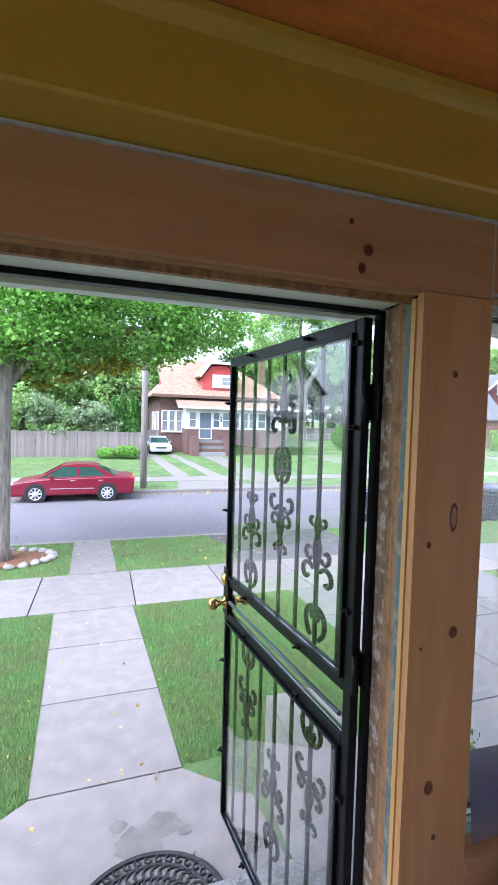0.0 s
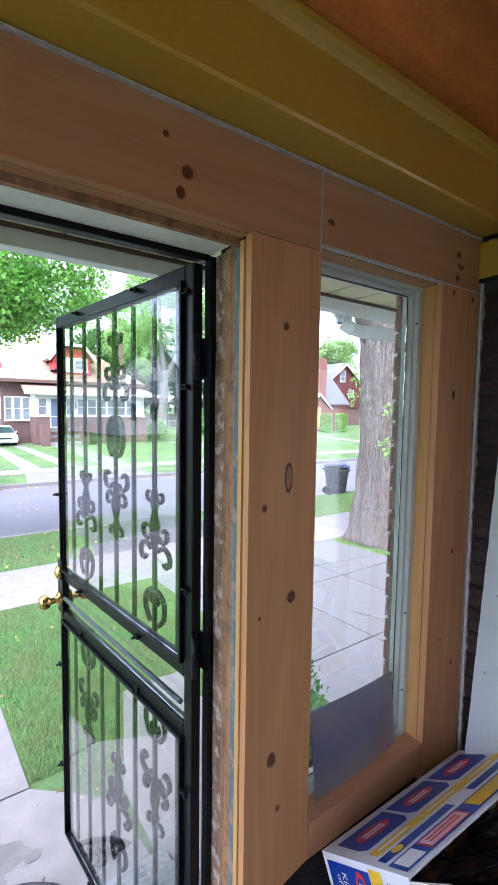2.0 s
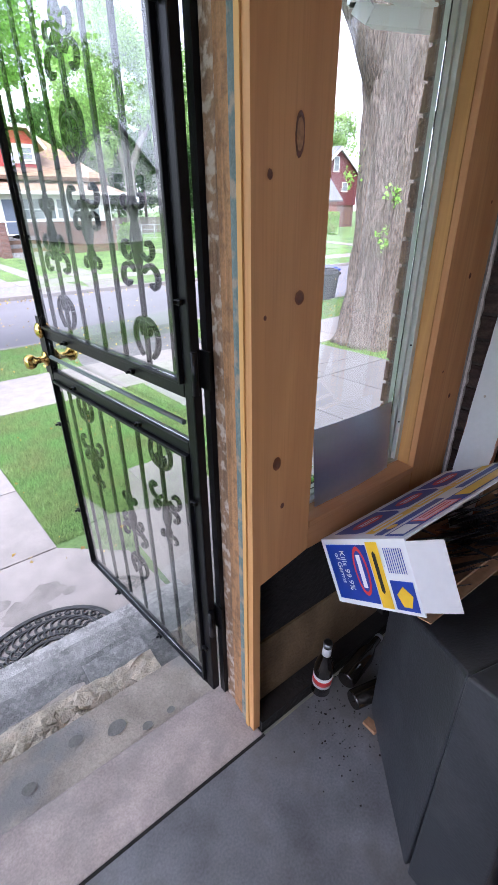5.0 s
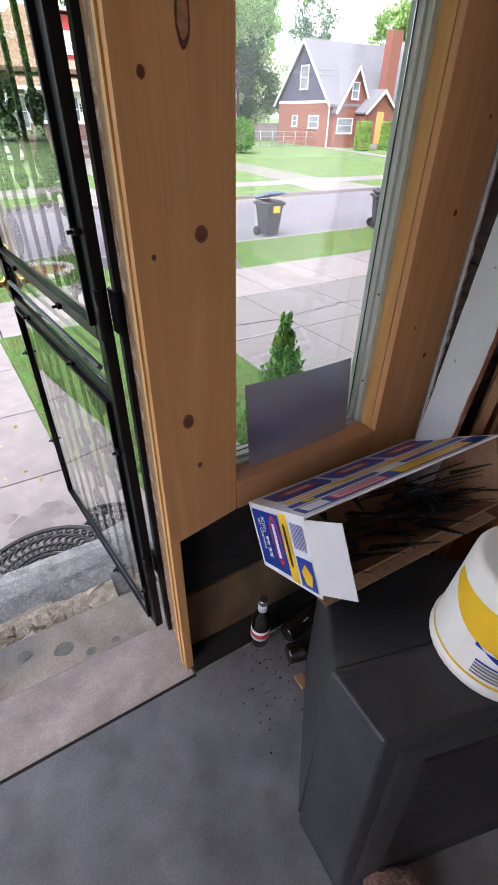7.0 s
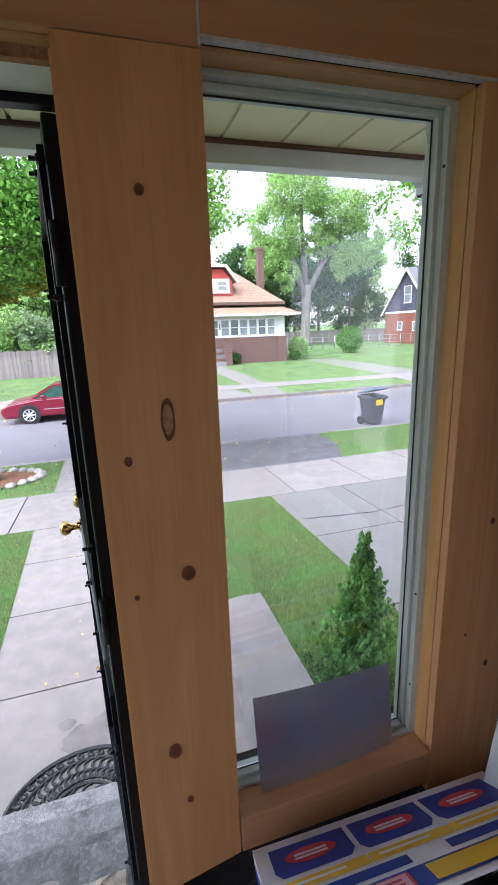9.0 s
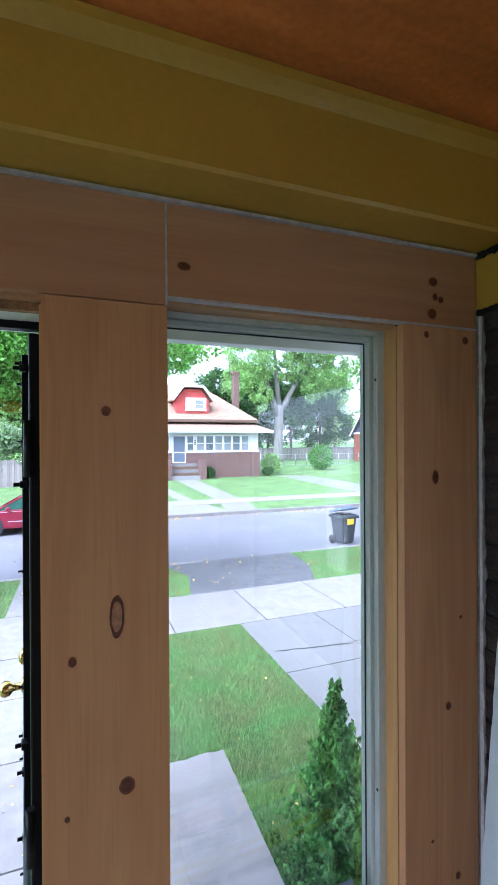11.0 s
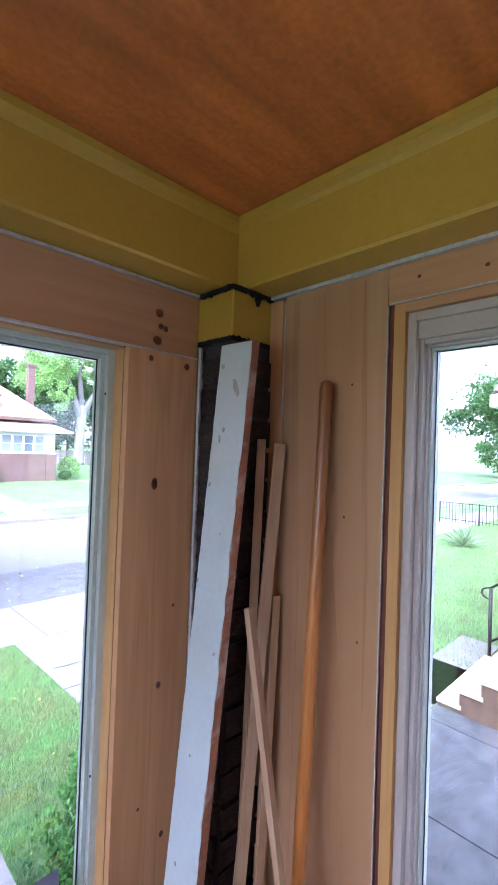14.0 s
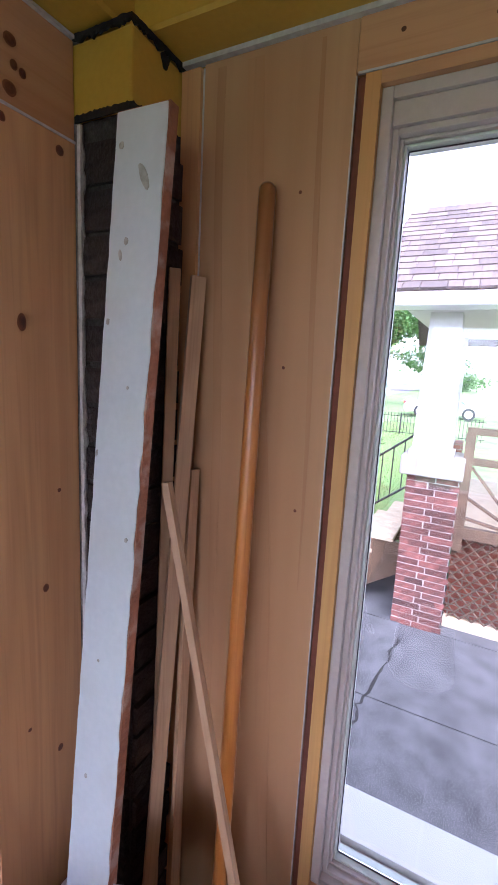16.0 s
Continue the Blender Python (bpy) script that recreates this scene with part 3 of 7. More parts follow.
# ---- front wall ----
HEAD, TOP, CEIL = 2.03, 2.21, 2.378
wall = thing("wall_front", label="porch front wall lined with knotty pine boards", category="wall", kind="structure")
pbox("core", 0.03, 0.149, 0.022, 0.16, 0.66, 2.5, DARK, wall, "dark wall core")
pbox("core", 0.03, 0.1855, 0.10, 0.16, -0.2, 0.655, DARK, wall, "dark wall core")
pbox("core", 0.186, 0.66, 0.10, 0.16, -0.2, 0.70, DARK, wall, "dark wall core")
pbox("core", 0.186, 0.66, 0.022, 0.16, 2.076, 2.5, DARK, wall, "dark wall core")
pbox("core", 0.66, 0.72, 0.022, 0.10, 0.0, 2.5, DARK, wall, "dark wall core")
pbox("core", -3.0, -0.02, 0.022, 0.16, 2.05, 2.5, DARK, wall, "dark wall core")
pbox("core", -2.4, -1.0, 0.022, 0.16, -0.2, 2.05, DARK, wall, "dark wall core")
door_board = bmesh.new()
bm_prism(door_board, [(0.0, 0.0), (0.024, 0.0), (0.024, 0.595), (0.184, 0.632), (0.184, 2.04), (0.0, 2.04)], "y", 0.0, 0.02)
part("board", door_board, PINE_D, wall, "wide knotty pine board beside the door")
pbox("board", -1.2, 0.1815, 0.001, 0.02, 2.0425, TOP - 0.004, PINE_H, wall, "level pine board over the door", 0.0015)
pbox("board", 0.1845, 0.832, 0.001, 0.02, 2.056, TOP - 0.004, PINE_H, wall, "level pine board over the window", 0.0015)
pbox("board", 0.644, 0.832, 0.0, 0.02, 0.60, 2.053, PINE_V, wall, "pine board beside the corner pier", 0.0015)
pbox("board", 0.187, 0.642, 0.0, 0.02, 0.63, 0.70, PINE_H, wall, "pine apron under the window", 0.0015)
pbox("board", -2.4, -0.98, 0.0, 0.02, 0.0, TOP, PINE_V, wall, "pine boards past the door")
pbox("batten", -0.004, 0.026, 0.0205, 0.034, 0.0, 2.03, PINE_RAW, wall, "raw pine edge strip")
pbox("caulk_line", -3.0, 0.84, -0.006, 0.012, TOP - 0.004, TOP + 0.001, CAULK, wall, "thin white caulk line")
pbox("caulk_line", 0.1812, 0.1848, 0.0004, 0.012, 2.045, TOP - 0.004, CAULK, wall, "white seam")
pbox("caulk_line", 0.184, 0.832, -0.0015, 0.012, 2.0525, 2.0565, CAULK, wall, "white seam")
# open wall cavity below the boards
pbox("tar_paper", 0.024, 0.83, 0.055, 0.098, 0.30, 0.70, DARK, wall, "black backing board")
pbox("low_panel", 0.024, 0.83, 0.05, 0.098, 0.02, 0.295, BROWN_PLY, wall, "dull brown low plywood panel")
pbox("sill_plate", 0.024, 0.83, -0.012, 0.099, -0.02, 0.032, DARK, wall, "black floor plate")


def knots(spots, plane, parent, sizes):
    """Oval knots in the boards; plane gives the axis that they face."""
    for (a, b), (ra, rb) in zip(spots, sizes):
        for scale, out, material in ((1.0, 0.0009, KNOT if rb > 0.03 else KNOT_RIM), (0.72, 0.0014, EYE if rb > 0.03 else KNOT)):
            bm = bmesh.new()
            ring = []
            for k in range(18):
                t = 2 * math.pi * k / 18
                w = 1 + 0.12 * noise.noise((a * 31 + math.cos(t) * 2, b * 17 + math.sin(t) * 2, 1))
                p, q = a + ra * scale * w * math.cos(t), b + rb * scale * w * math.sin(t)
                ring.append(bm.verts.new((p, -out, q) if plane == "y" else (plane_x - out, p, q)))
            bm.faces.new(ring)
            part("knot", bm, material, parent)


knots([(-0.179, 2.155), (-0.139, 2.105), (-0.152, 2.068), (0.211, 2.107), (0.104, 1.557), (0.118, 1.293), (0.07, 0.937), (0.09, 1.871),
       (0.040, 1.497), (0.032, 1.265), (0.09, 0.815), (0.721, 1.75), (0.752, 1.283), (0.717, 2.142), (0.722, 2.112), (0.736, 2.108), (0.714, 2.078),
       (0.775, 0.93), (0.70, 2.035), (0.80, 2.03), (0.785, 1.46), (0.71, 1.02)], "y", wall,
      [(0.006, 0.006), (0.011, 0.012), (0.009, 0.011), (0.011, 0.007), (0.011, 0.033), (0.012, 0.014), (0.012, 0.017), (0.007, 0.008), (0.006, 0.008),
       (0.004, 0.005), (0.006, 0.008), (0.008, 0.014), (0.006, 0.008), (0.010, 0.009), (0.006, 0.007), (0.006, 0.007), (0.011, 0.010), (0.006, 0.008), (0.006, 0.007), (0.008, 0.008), (0.004, 0.004), (0.004, 0.004)])

# ---- door opening ----
jamb = thing("door_jamb", label="stripped door jamb with peeling green paint", category="door frame", kind="structure")
pbox("jamb_strip", 0.002, 0.029, 0.037, 0.060, -0.01, 2.036, PEEL, jamb, "blue-green flaking strip")
pbox("jamb_strip", 0.006, 0.029, 0.062, 0.085, 0.0, 2.036, JAMB, jamb, "bare orange-brown strip")
pbox("jamb_strip", 0.010, 0.029, 0.0855, 0.110, -0.005, 2.036, JAMB, jamb, "weathered bare wood strip")
pbox("jamb_strip", 0.016, 0.029, 0.1105, 0.158, -0.01, 2.036, JAMB_G, jamb, "flaking brown and white strip")
pbox("metal_frame", 0.003, 0.029, 0.1605, 0.185, -0.02, 2.036, BLACK, jamb, "black metal storm frame")
pbox("head_strip", -0.98, 0.0, 0.0205, 0.035, 2.037, 2.049, PINE_RAW_H, jamb, "raw pine head strip")
pbox("head_strip", -0.98, 0.002, 0.036, 0.050, 2.023, 2.049, JAMB, jamb, "bare orange-brown head strip")
pbox("head_strip", -0.98, 0.004, 0.051, 0.158, 2.037, 2.049, WHITE_PAINT, jamb, "chipped white head board")
pbox("metal_frame", -0.98, 0.002, 0.160, 0.186, 2.024, 2.049, BLACK, jamb, "black metal storm frame head", 0.002)
pbox("jamb_strip", -1.0, -0.972, 0.02, 0.16, -0.01, 2.03, JAMB, jamb, "bare wood strip")

# ---- front window ----
def frame_ring(bm, a0, a1, z0, z1, w, d0, d1, axis, wb=None):
    """Four frame members round an opening; axis: the wall's normal."""
    wb = wb or w
    for p0, p1, q0, q1 in ((a0, a0 + w, z0, z1), (a1 - w, a1, z0, z1), (a0 + w, a1 - w, z1 - w, z1), (a0 + w, a1 - w, z0, z0 + wb)):
        if axis == "y":
            bm_box(bm, p0, p1, d0, d1, q0, q1, 0.0015)
        else:
            bm_box(bm, d0, d1, p0, p1, q0, q1, 0.0015)


win = thing("window_1", label="tall white vinyl window in pine reveals", category="window", kind="structure")
pbox("reveal", 0.6425, 0.66, 0.0205, 0.058, 0.70, 2.0515, PINE_RAW, win, "raw pine side reveal")
pbox("reveal", 0.152, 0.1815, 0.0205, 0.0325, 0.70, 2.05, PINE_RAW, win, "raw pine side reveal")
pbox("reveal", 0.187, 0.642, 0.0205, 0.058, 2.0495, 2.0555, PINE_RAW_H, win, "raw pine head reveal")
sill = pbox("window_sill", 0.187, 0.642, -0.002, 0.0583, 0.702, 0.722, PINE_H, win, "pine inner sill", 0.002)
bm = bmesh.new()
frame_ring(bm, 0.150, 0.66, 0.70, 2.074, 0.034, 0.0585, 0.11, "y", 0.03)
part("window_frame", bm, VINYL, win)
bm = bmesh.new()
frame_ring(bm, 0.1845, 0.6255, 0.7305, 2.0395, 0.010, 0.072, 0.108, "y")
part("inner_bead", bm, VINYL, win)
bm = bmesh.new()
frame_ring(bm, 0.1950, 0.6150, 0.7410, 2.0290, 0.003, 0.0865, 0.0885, "y")
part("gasket", bm, RUBBER, win, "black glazing gasket")
p = pbox("pane", 0.1952, 0.6148, 0.089, 0.093, 0.7412, 2.0288, GLASS, win)
p.visible_shadow = False
for z in (1.95, 1.1, 0.86):
    bm = bmesh.new()
    bm_tube(bm, (0.6245, 0.064, z), (0.6262, 0.064, z), 0.003, sides=8)
    part("screw", bm, RUBBER, win)

# ---- corner pier of brick ----
pier = thing("corner_pier", label="dark brick corner pier, plaster stripped away", category="pier", kind="structure")
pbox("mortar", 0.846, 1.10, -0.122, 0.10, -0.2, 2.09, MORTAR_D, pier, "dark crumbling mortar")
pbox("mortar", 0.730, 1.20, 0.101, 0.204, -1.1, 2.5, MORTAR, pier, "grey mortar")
pbox("pier_cap", 0.834, 0.966, -0.122, 0.02, 2.092, 2.203, YELLOW, pier, "yellow painted boxed cap", 0.004)
pbox("plaster_edge", 0.834, 0.842, -0.004, 0.0195, 0.0, 2.088, MORTAR, pier, "ragged grey plaster edge", 0.002)
for x0, x1, near, reach, material, words in ((0.8300, 0.8335, -0.007, 0.005, CAULK, "ragged white plaster edge"), (0.8315, 0.8350, -0.010, 0.012, MORTAR, "crumbling grey plaster")):
    bm = bmesh.new()
    edge = [(near - 0.005 - reach * abs(noise.noise((k * 0.31, reach * 90, 1))) - 0.4 * reach * abs(noise.noise((k * 1.7, 3, 8))), 0.02 + 2.06 * k / 150) for k in range(151)]
    bm_prism(bm, [(near, 0.02)] + edge + [(near, 2.08)], "x", x0, x1)
    part("plaster_edge", bm, material, pier, words)

# ---- right wall ----
plane_x = 0.966
wr = thing("wall_right", label="porch side wall lined with pale plywood", category="wall", kind="structure")
pbox("core", 0.986, 1.10, -0.439, -0.125, 0.0, 2.5, DARK, wr, "dark wall core")
pbox("core", 0.986, 1.10, -3.2, -1.75, 0.0, 2.5, DARK, wr, "dark wall core")
pbox("core", 0.986, 1.10, -1.75, -0.452, 0.0, 0.66, DARK, wr, "dark wall core")
pbox("core", 0.986, 1.10, -1.75, -0.452, 2.15, 2.5, DARK, wr, "dark wall core")
for a in ((-3.2, -1.81, 0.0, 2.5), (-0.449, 0.1, 0.0, 2.5), (-1.8095, -0.4495, 0.0, 0.655), (-1.8095, -0.4495, 2.15, 2.5)):
    pbox("brick_face", 1.1005, 1.115, a[0], a[1], a[2] - 0.25 if a[2] < 1 else a[2], a[3], WALL_BR, wr, "brown brick outer face")
pbox("panel", 0.966, 0.985, -0.4365, -0.168, 0.0, TOP - 0.003, PLY, wr, "pale plywood panel with darker bands")
pbox("stud", 0.958, 0.985, -0.1645, -0.125, 0.0, 2.2, PINE_V, wr, "reddish stud")
pbox("panel", 0.966, 0.985, -3.2, -1.75, 0.0, TOP - 0.003, PLY, wr, "pale plywood panel")
pbox("panel", 0.966, 0.985, -1.75, -0.445, 0.0, 0.64, PLY, wr, "pale plywood under the window")
pbox("board", 0.9648, 0.985, -1.80, -0.4372, 2.1345, TOP - 0.003, PINE_Y, wr, "level pine board over the window", 0.0015)
pbox("caulk_line", 0.955, 0.97, -3.2, -0.125, TOP - 0.004, TOP + 0.004, CAULK, wr, "thin white caulk line")
pbox("caulk_line", 0.9645, 0.968, -0.4390, -0.4368, 0.0, 2.13, CAULK, wr, "white seam")
pbox("caulk_line", 0.9636, 0.968, -1.7, -0.44, 2.1310, 2.1343, CAULK, wr, "white seam")
pbox("caulk_line", 0.9645, 0.968, -0.1685, -0.1655, 1.6, 2.2, CAULK, wr, "white seam")
# dark bands on the plywood: grain, with the pole's shadow put into the colour
for top_y, low_y, wd, zb in ((-0.268, -0.395, 0.026, 0.45), (-0.205, -0.235, 0.016, 0.9), (-0.385, -0.425, 0.008, 1.3)):
    bm = bmesh.new()
    side = []
    for sgn in (-1, 1):
        row = []
        for k in range(25):
            z = zb + (2.195 - zb) * k / 24
            yc = low_y + (top_y - low_y) * ((z - 0.45) / 1.745) + 0.008 * noise.noise((top_y * 9, z * 2.2, 4))
            row.append((yc + sgn * wd * (0.55 + 0.5 * noise.noise((top_y * 9, z * 1.9, 2 + sgn))) * min(1, 0.2 + k * 0.1), z))
        side.append(row)
    bm_prism(bm, side[0] + side[1][::-1], "x", 0.9654, 0.9658)
    part("grain_shade_band", bm, GRAIN_SHADE, wr, "darker band of grain and painted pole shadow")
knots([(-0.50, 2.175), (-0.62, 2.165), (-0.36, 1.98), (-0.35, 1.70), (-0.39, 1.45), (-0.146, 1.98)], "x", wr, [(0.005, 0.005), (0.006, 0.005), (0.003, 0.003), (0.003, 0.003), (0.003, 0.003), (0.003, 0.003)])
w2 = thing("window_2", label="white vinyl side window with shade in its colour, in pine reveals", category="window", kind="structure")
pbox("reveal", 0.972, 1.01, -0.4515, -0.4395, 0.66, 2.13, GAP, w2, "dark reddish gap strip")
pbox("reveal", 0.964, 1.01, -0.4748, -0.4520, 0.66, 2.13, PINE_RAW, w2, "raw pine side reveal")
pbox("reveal", 0.964, 1.01, -1.75, -0.4752, 2.112, 2.13, PINE_Y, w2, "raw pine head reveal")
pbox("window_sill", 0.955, 1.01, -1.75, -0.4752, 0.66, 0.69, PINE_Y, w2, "pine inner sill")
bm = bmesh.new()
frame_ring(bm, -1.75, -0.4755, 0.691, 2.111, 0.017, 0.974, 1.06, "x")
frame_ring(bm, -1.7328, -0.4927, 0.7082, 2.0602, 0.009, 0.990, 1.06, "x")
bm_box(bm, 0.982, 1.06, -1.7328, -0.4927, 2.0604, 2.0938, 0.0015)
part("window_frame", bm, VINYL_SHADED, w2)
bm = bmesh.new()
frame_ring(bm, -1.7236, -0.5019, 0.7174, 2.0510, 0.005, 1.004, 1.055, "x")
part("sash", bm, VINYL_SHADED, w2)
# bead keeps the plain white, standing for the lit edge lines
bm = bmesh.new()
frame_ring(bm, -1.7184, -0.5071, 0.7226, 2.0458, 0.004, 1.012, 1.050, "x")
part("glazing_bead", bm, VINYL, w2, "white glazing bead standing for the lit edge")
bm = bmesh.new()
frame_ring(bm, -1.7142, -0.5113, 0.7268, 2.0416, 0.002, 1.026, 1.0285, "x")
part("gasket", bm, RUBBER, w2, "black glazing gasket")
p = pbox("pane", 1.030, 1.034, -1.7141, -0.5114, 0.7269, 2.0415, GLASS, w2)
p.visible_shadow = False
pbox("outer_sill", 1.0605, 1.18, -1.8, -0.45, 0.66, 0.735, TRIM_W, w2, "sunlit white outer sill")

# ---- cornice and ceiling ----
cor = thing("cornice", label="glossy mustard yellow boxed cornice", category="cornice", kind="structure")
bm = bmesh.new()
bm_prism(bm, [(0.02, TOP + 0.003), (-0.086, TOP + 0.005), (-0.090, TOP + 0.011), (-0.092, CEIL - 0.03), (-0.100, CEIL - 0.022), (-0.112, CEIL - 0.014), (-0.114, CEIL), (0.02, CEIL)], "x", -2.4, 0.99)
part("front_length", bm, YELLOW, cor)
bm = bmesh.new()
bm_prism(bm, [(0.99, TOP + 0.003), (0.878, TOP + 0.005), (0.874, TOP + 0.011), (0.872, CEIL - 0.03), (0.864, CEIL - 0.022), (0.852, CEIL - 0.014), (0.850, CEIL), (0.99, CEIL)], "y", -2.2, -0.0915)
part("side_length", bm, YELLOW, cor)
for run in ("front", "side"):
    bm = bmesh.new()
    n = 26
    low = [(k / n, TOP - 0.004 - 0.012 * abs(noise.noise((k * 0.8, len(run), 2))) - 0.006 * abs(noise.noise((k * 2.9, 1, 5)))) for k in range(n + 1)]
    top = [(k / n, TOP + 0.002 + 0.004 * abs(noise.noise((k * 1.1, 7, len(run))))) for k in range(n, -1, -1)]
    if run == "front":
        bm_prism(bm, [(0.828 + 0.142 * u, z) for u, z in low + top], "y", -0.1275, -0.1222)
    else:
        bm_prism(bm, [(-0.127 + 0.127 * u, z) for u, z in low + top], "x", 0.8285, 0.8338)
    part("torn_edge", bm, DARK, cor, "ragged black gap in the torn corner")
for run in ("front", "side"):
    bm = bmesh.new()
    n = 30
    frayed = [(k / n, 2.094 + 0.007 * abs(noise.noise((k * 1.3, len(run), 4))) + 0.004 * abs(noise.noise((k * 3.7, 2, len(run))))) for k in range(n + 1)]
    if run == "front":
        bm_prism(bm, [(0.832 + 0.134 * u, z) for u, z in frayed] + [(0.966, 2.084), (0.832, 2.084)], "y", -0.1248, -0.1222)
    else:
        bm_prism(bm, [(-0.124 + 0.124 * u, z) for u, z in frayed] + [(0.0, 2.084), (-0.124, 2.084)], "x", 0.8312, 0.8338)
    part("frayed_edge", bm, DARK, pier, "frayed black edge under the cap")
bm = bmesh.new()
bm_prism(bm, [(0.913 + 0.010 * math.cos(t) * (1 + 0.3 * math.sin(3 * t)), TOP - 0.017 + 0.013 * math.sin(t)) for t in [2 * math.pi * k / 14 for k in range(14)]], "y", -0.1242, -0.1222)
part("hole", bm, DARK, cor, "black hole in the torn corner")
ceil = bmesh.new()
bm_box(ceil, -3.0, 0.22, -3.2, 0.03, CEIL + 0.002, CEIL + 0.02)
bm_box(ceil, 0.2204, 1.1, -3.2, 0.03, CEIL + 0.002, CEIL + 0.02)
thing("ceiling", ceil, PLY_CEIL, "orange-brown varnished plywood ceiling with one seam", "ceiling", kind="structure")
sbox("roof_slab", -3.1, 1.25, -3.3, 0.2, 2.51, 2.6, DARK, "dark roof boards over the porch", "roof")
# unseen back wall, pale so that it bounces light onto the front boards
sbox("wall_back", -2.4, 1.1, -2.3, -2.2, 0.0, 2.5, BOUNCE_WALL, "unseen house wall behind the porch, pale to bounce light", "wall")
# unseen end wall; its wide opening is added to hold the fill lamp
wall_left = thing("wall_left", label="unseen plain porch end wall with an opening added for the fill lamp", category="wall", kind="structure")
for a in ((-2.3, 0.16, -0.2, 0.7), (-2.3, 0.16, 2.1, 2.5), (-2.3, -2.0, 0.7, 2.1), (-0.2, 0.16, 0.7, 2.1)):
    pbox("wall_panel", -2.5, -2.4, a[0], a[1], a[2], a[3], BOUNCE_WALL, wall_left)

# ---- storm door, standing open ----
W, Hd = 0.871, 1.992
door = thing("door_1", label="black iron storm door with glass and scrollwork, standing open", category="storm door", kind="structure",
             m=Matrix.Translation((-0.021, 0.172, 0.028)) @ Matrix.Rotation(math.atan2(0.865, -0.099), 4, "Z"))
for nm, a in (("stile", (0.0, 0.034, 0.0, Hd)), ("stile", (W - 0.034, W, 0.0, Hd)), ("rail", (0.034, W - 0.034, Hd - 0.034, Hd)), ("rail", (0.034, W - 0.034, 0.0, 0.026)),
              ("rail", (0.034, W - 0.034, 1.030, 1.066)), ("rail", (0.034, W - 0.034, 0.880, 0.916))):
    pbox(nm, a[0], a[1], -0.013, 0.013, a[2], a[3], BLACK, door, "", 0.004)
for z0, z1 in ((1.066, Hd - 0.034), (0.026, 0.880)):
    bm = bmesh.new()
    frame_ring(bm, 0.0345, W - 0.0345, z0, z1, 0.009, -0.008, 0.024, "y")
    part("glazing_bead", bm, BLACK, door)
    g = pbox("pane", 0.0436, W - 0.0436, 0.010, 0.013, z0 + 0.0092, z1 - 0.0092, GLASS_D, door)
    g.visible_shadow = False
g = pbox("pane", 0.0345, W - 0.0345, 0.002, 0.005, 0.9165, 1.0295, GLASS_D, door)
g.visible_shadow = False
bm = bmesh.new()
bm_tube(bm, (0.0345, 0.02, 0.972), (W - 0.07, 0.02, 0.972), 0.0065, sides=12)
part("push_bar", bm, BAR, door, "grey-green push bar")
pbox("lock_plate", W - 0.051, W - 0.004, 0.0165, 0.021, 0.905, 1.105, BLACK, door)


def spiral(cx, cz, r, turn, start, mirror=1, n=16):
    return [(cx + mirror * r * (1 - 0.8 * k / n) * math.cos(start + turn * k / n), -0.011, cz + r * (1 - 0.8 * k / n) * math.sin(start + turn * k / n)) for k in range(n + 1)]


def scrollwork(z, cx, flip):
    """One cast ornament: a spear with pairs of scrolls, round a bar."""
    bm = bmesh.new()
    for m in (-1, 1):
        bm_path(bm, spiral(cx, z - flip * 0.0, 0.062, flip * 4.6, -flip * 1.2, m), 0.0075)
        bm_path(bm, spiral(cx + m * 0.052, z + flip * 0.125, 0.038, -flip * 5.0, flip * 2.6, m), 0.0075)
        bm_path(bm, spiral(cx + m * 0.045, z + flip * 0.195, 0.028, flip * 5.0, -flip * 2.6, m), 0.0070)
        bm_path(bm, spiral(cx + m * 0.030, z + flip * 0.292, 0.020, flip * 4.4, -flip * 2.6, m), 0.0060)
    bm_lathe(bm, [(0.004, z + flip * 0.13), (0.012, z + flip * 0.17), (0.016, z + flip * 0.21), (0.008, z + flip * 0.25), (0.013, z + flip * 0.27), (0.008, z + flip * 0.31)] if flip > 0 else
             [(0.008, z - 0.31), (0.013, z - 0.27), (0.008, z - 0.25), (0.016, z - 0.21), (0.012, z - 0.17), (0.004, z - 0.13)], (cx, -0.011, 0), 8)
    return bm


for k in range(7):
    x = 0.092 + k * 0.1145
    for z0, z1 in ((1.066, Hd - 0.034), (0.026, 0.880)):
        bm = bmesh.new()
        bm_box(bm, x - 0.006, x + 0.006, -0.0155, -0.0065, z0, z1)
        part("iron_bar", bm, BLACK, door)
for k, (z, cx, f) in enumerate(((1.15, 0.2065, 1), (1.15, 0.6645, 1), (1.585, 0.4355, -1), (1.585, 0.4355, 1), (0.80, 0.2065, -1), (0.80, 0.6645, -1), (0.26, 0.4355, 1))):
    part("scroll", scrollwork(z, cx, f), BLACK, door, "cast iron scroll ornament")
for z in (1.785, 1.10, 0.325):
    pbox("hinge", -0.026, 0.012, -0.022, -0.0165, z - 0.045, z + 0.045, BLACK, door)
    bm = bmesh.new()
    bm_tube(bm, (-0.012, 0.014, z - 0.05), (-0.012, 0.014, z + 0.05), 0.008, sides=10)
    part("hinge_pin", bm, BLACK, door)
bm = bmesh.new()
bm_lathe(bm, [(0.026, 0.0), (0.026, 0.006), (0.012, 0.012), (0.012, 0.035), (0.024, 0.045), (0.027, 0.06), (0.020, 0.072), (0.004, 0.075)], sides=20)
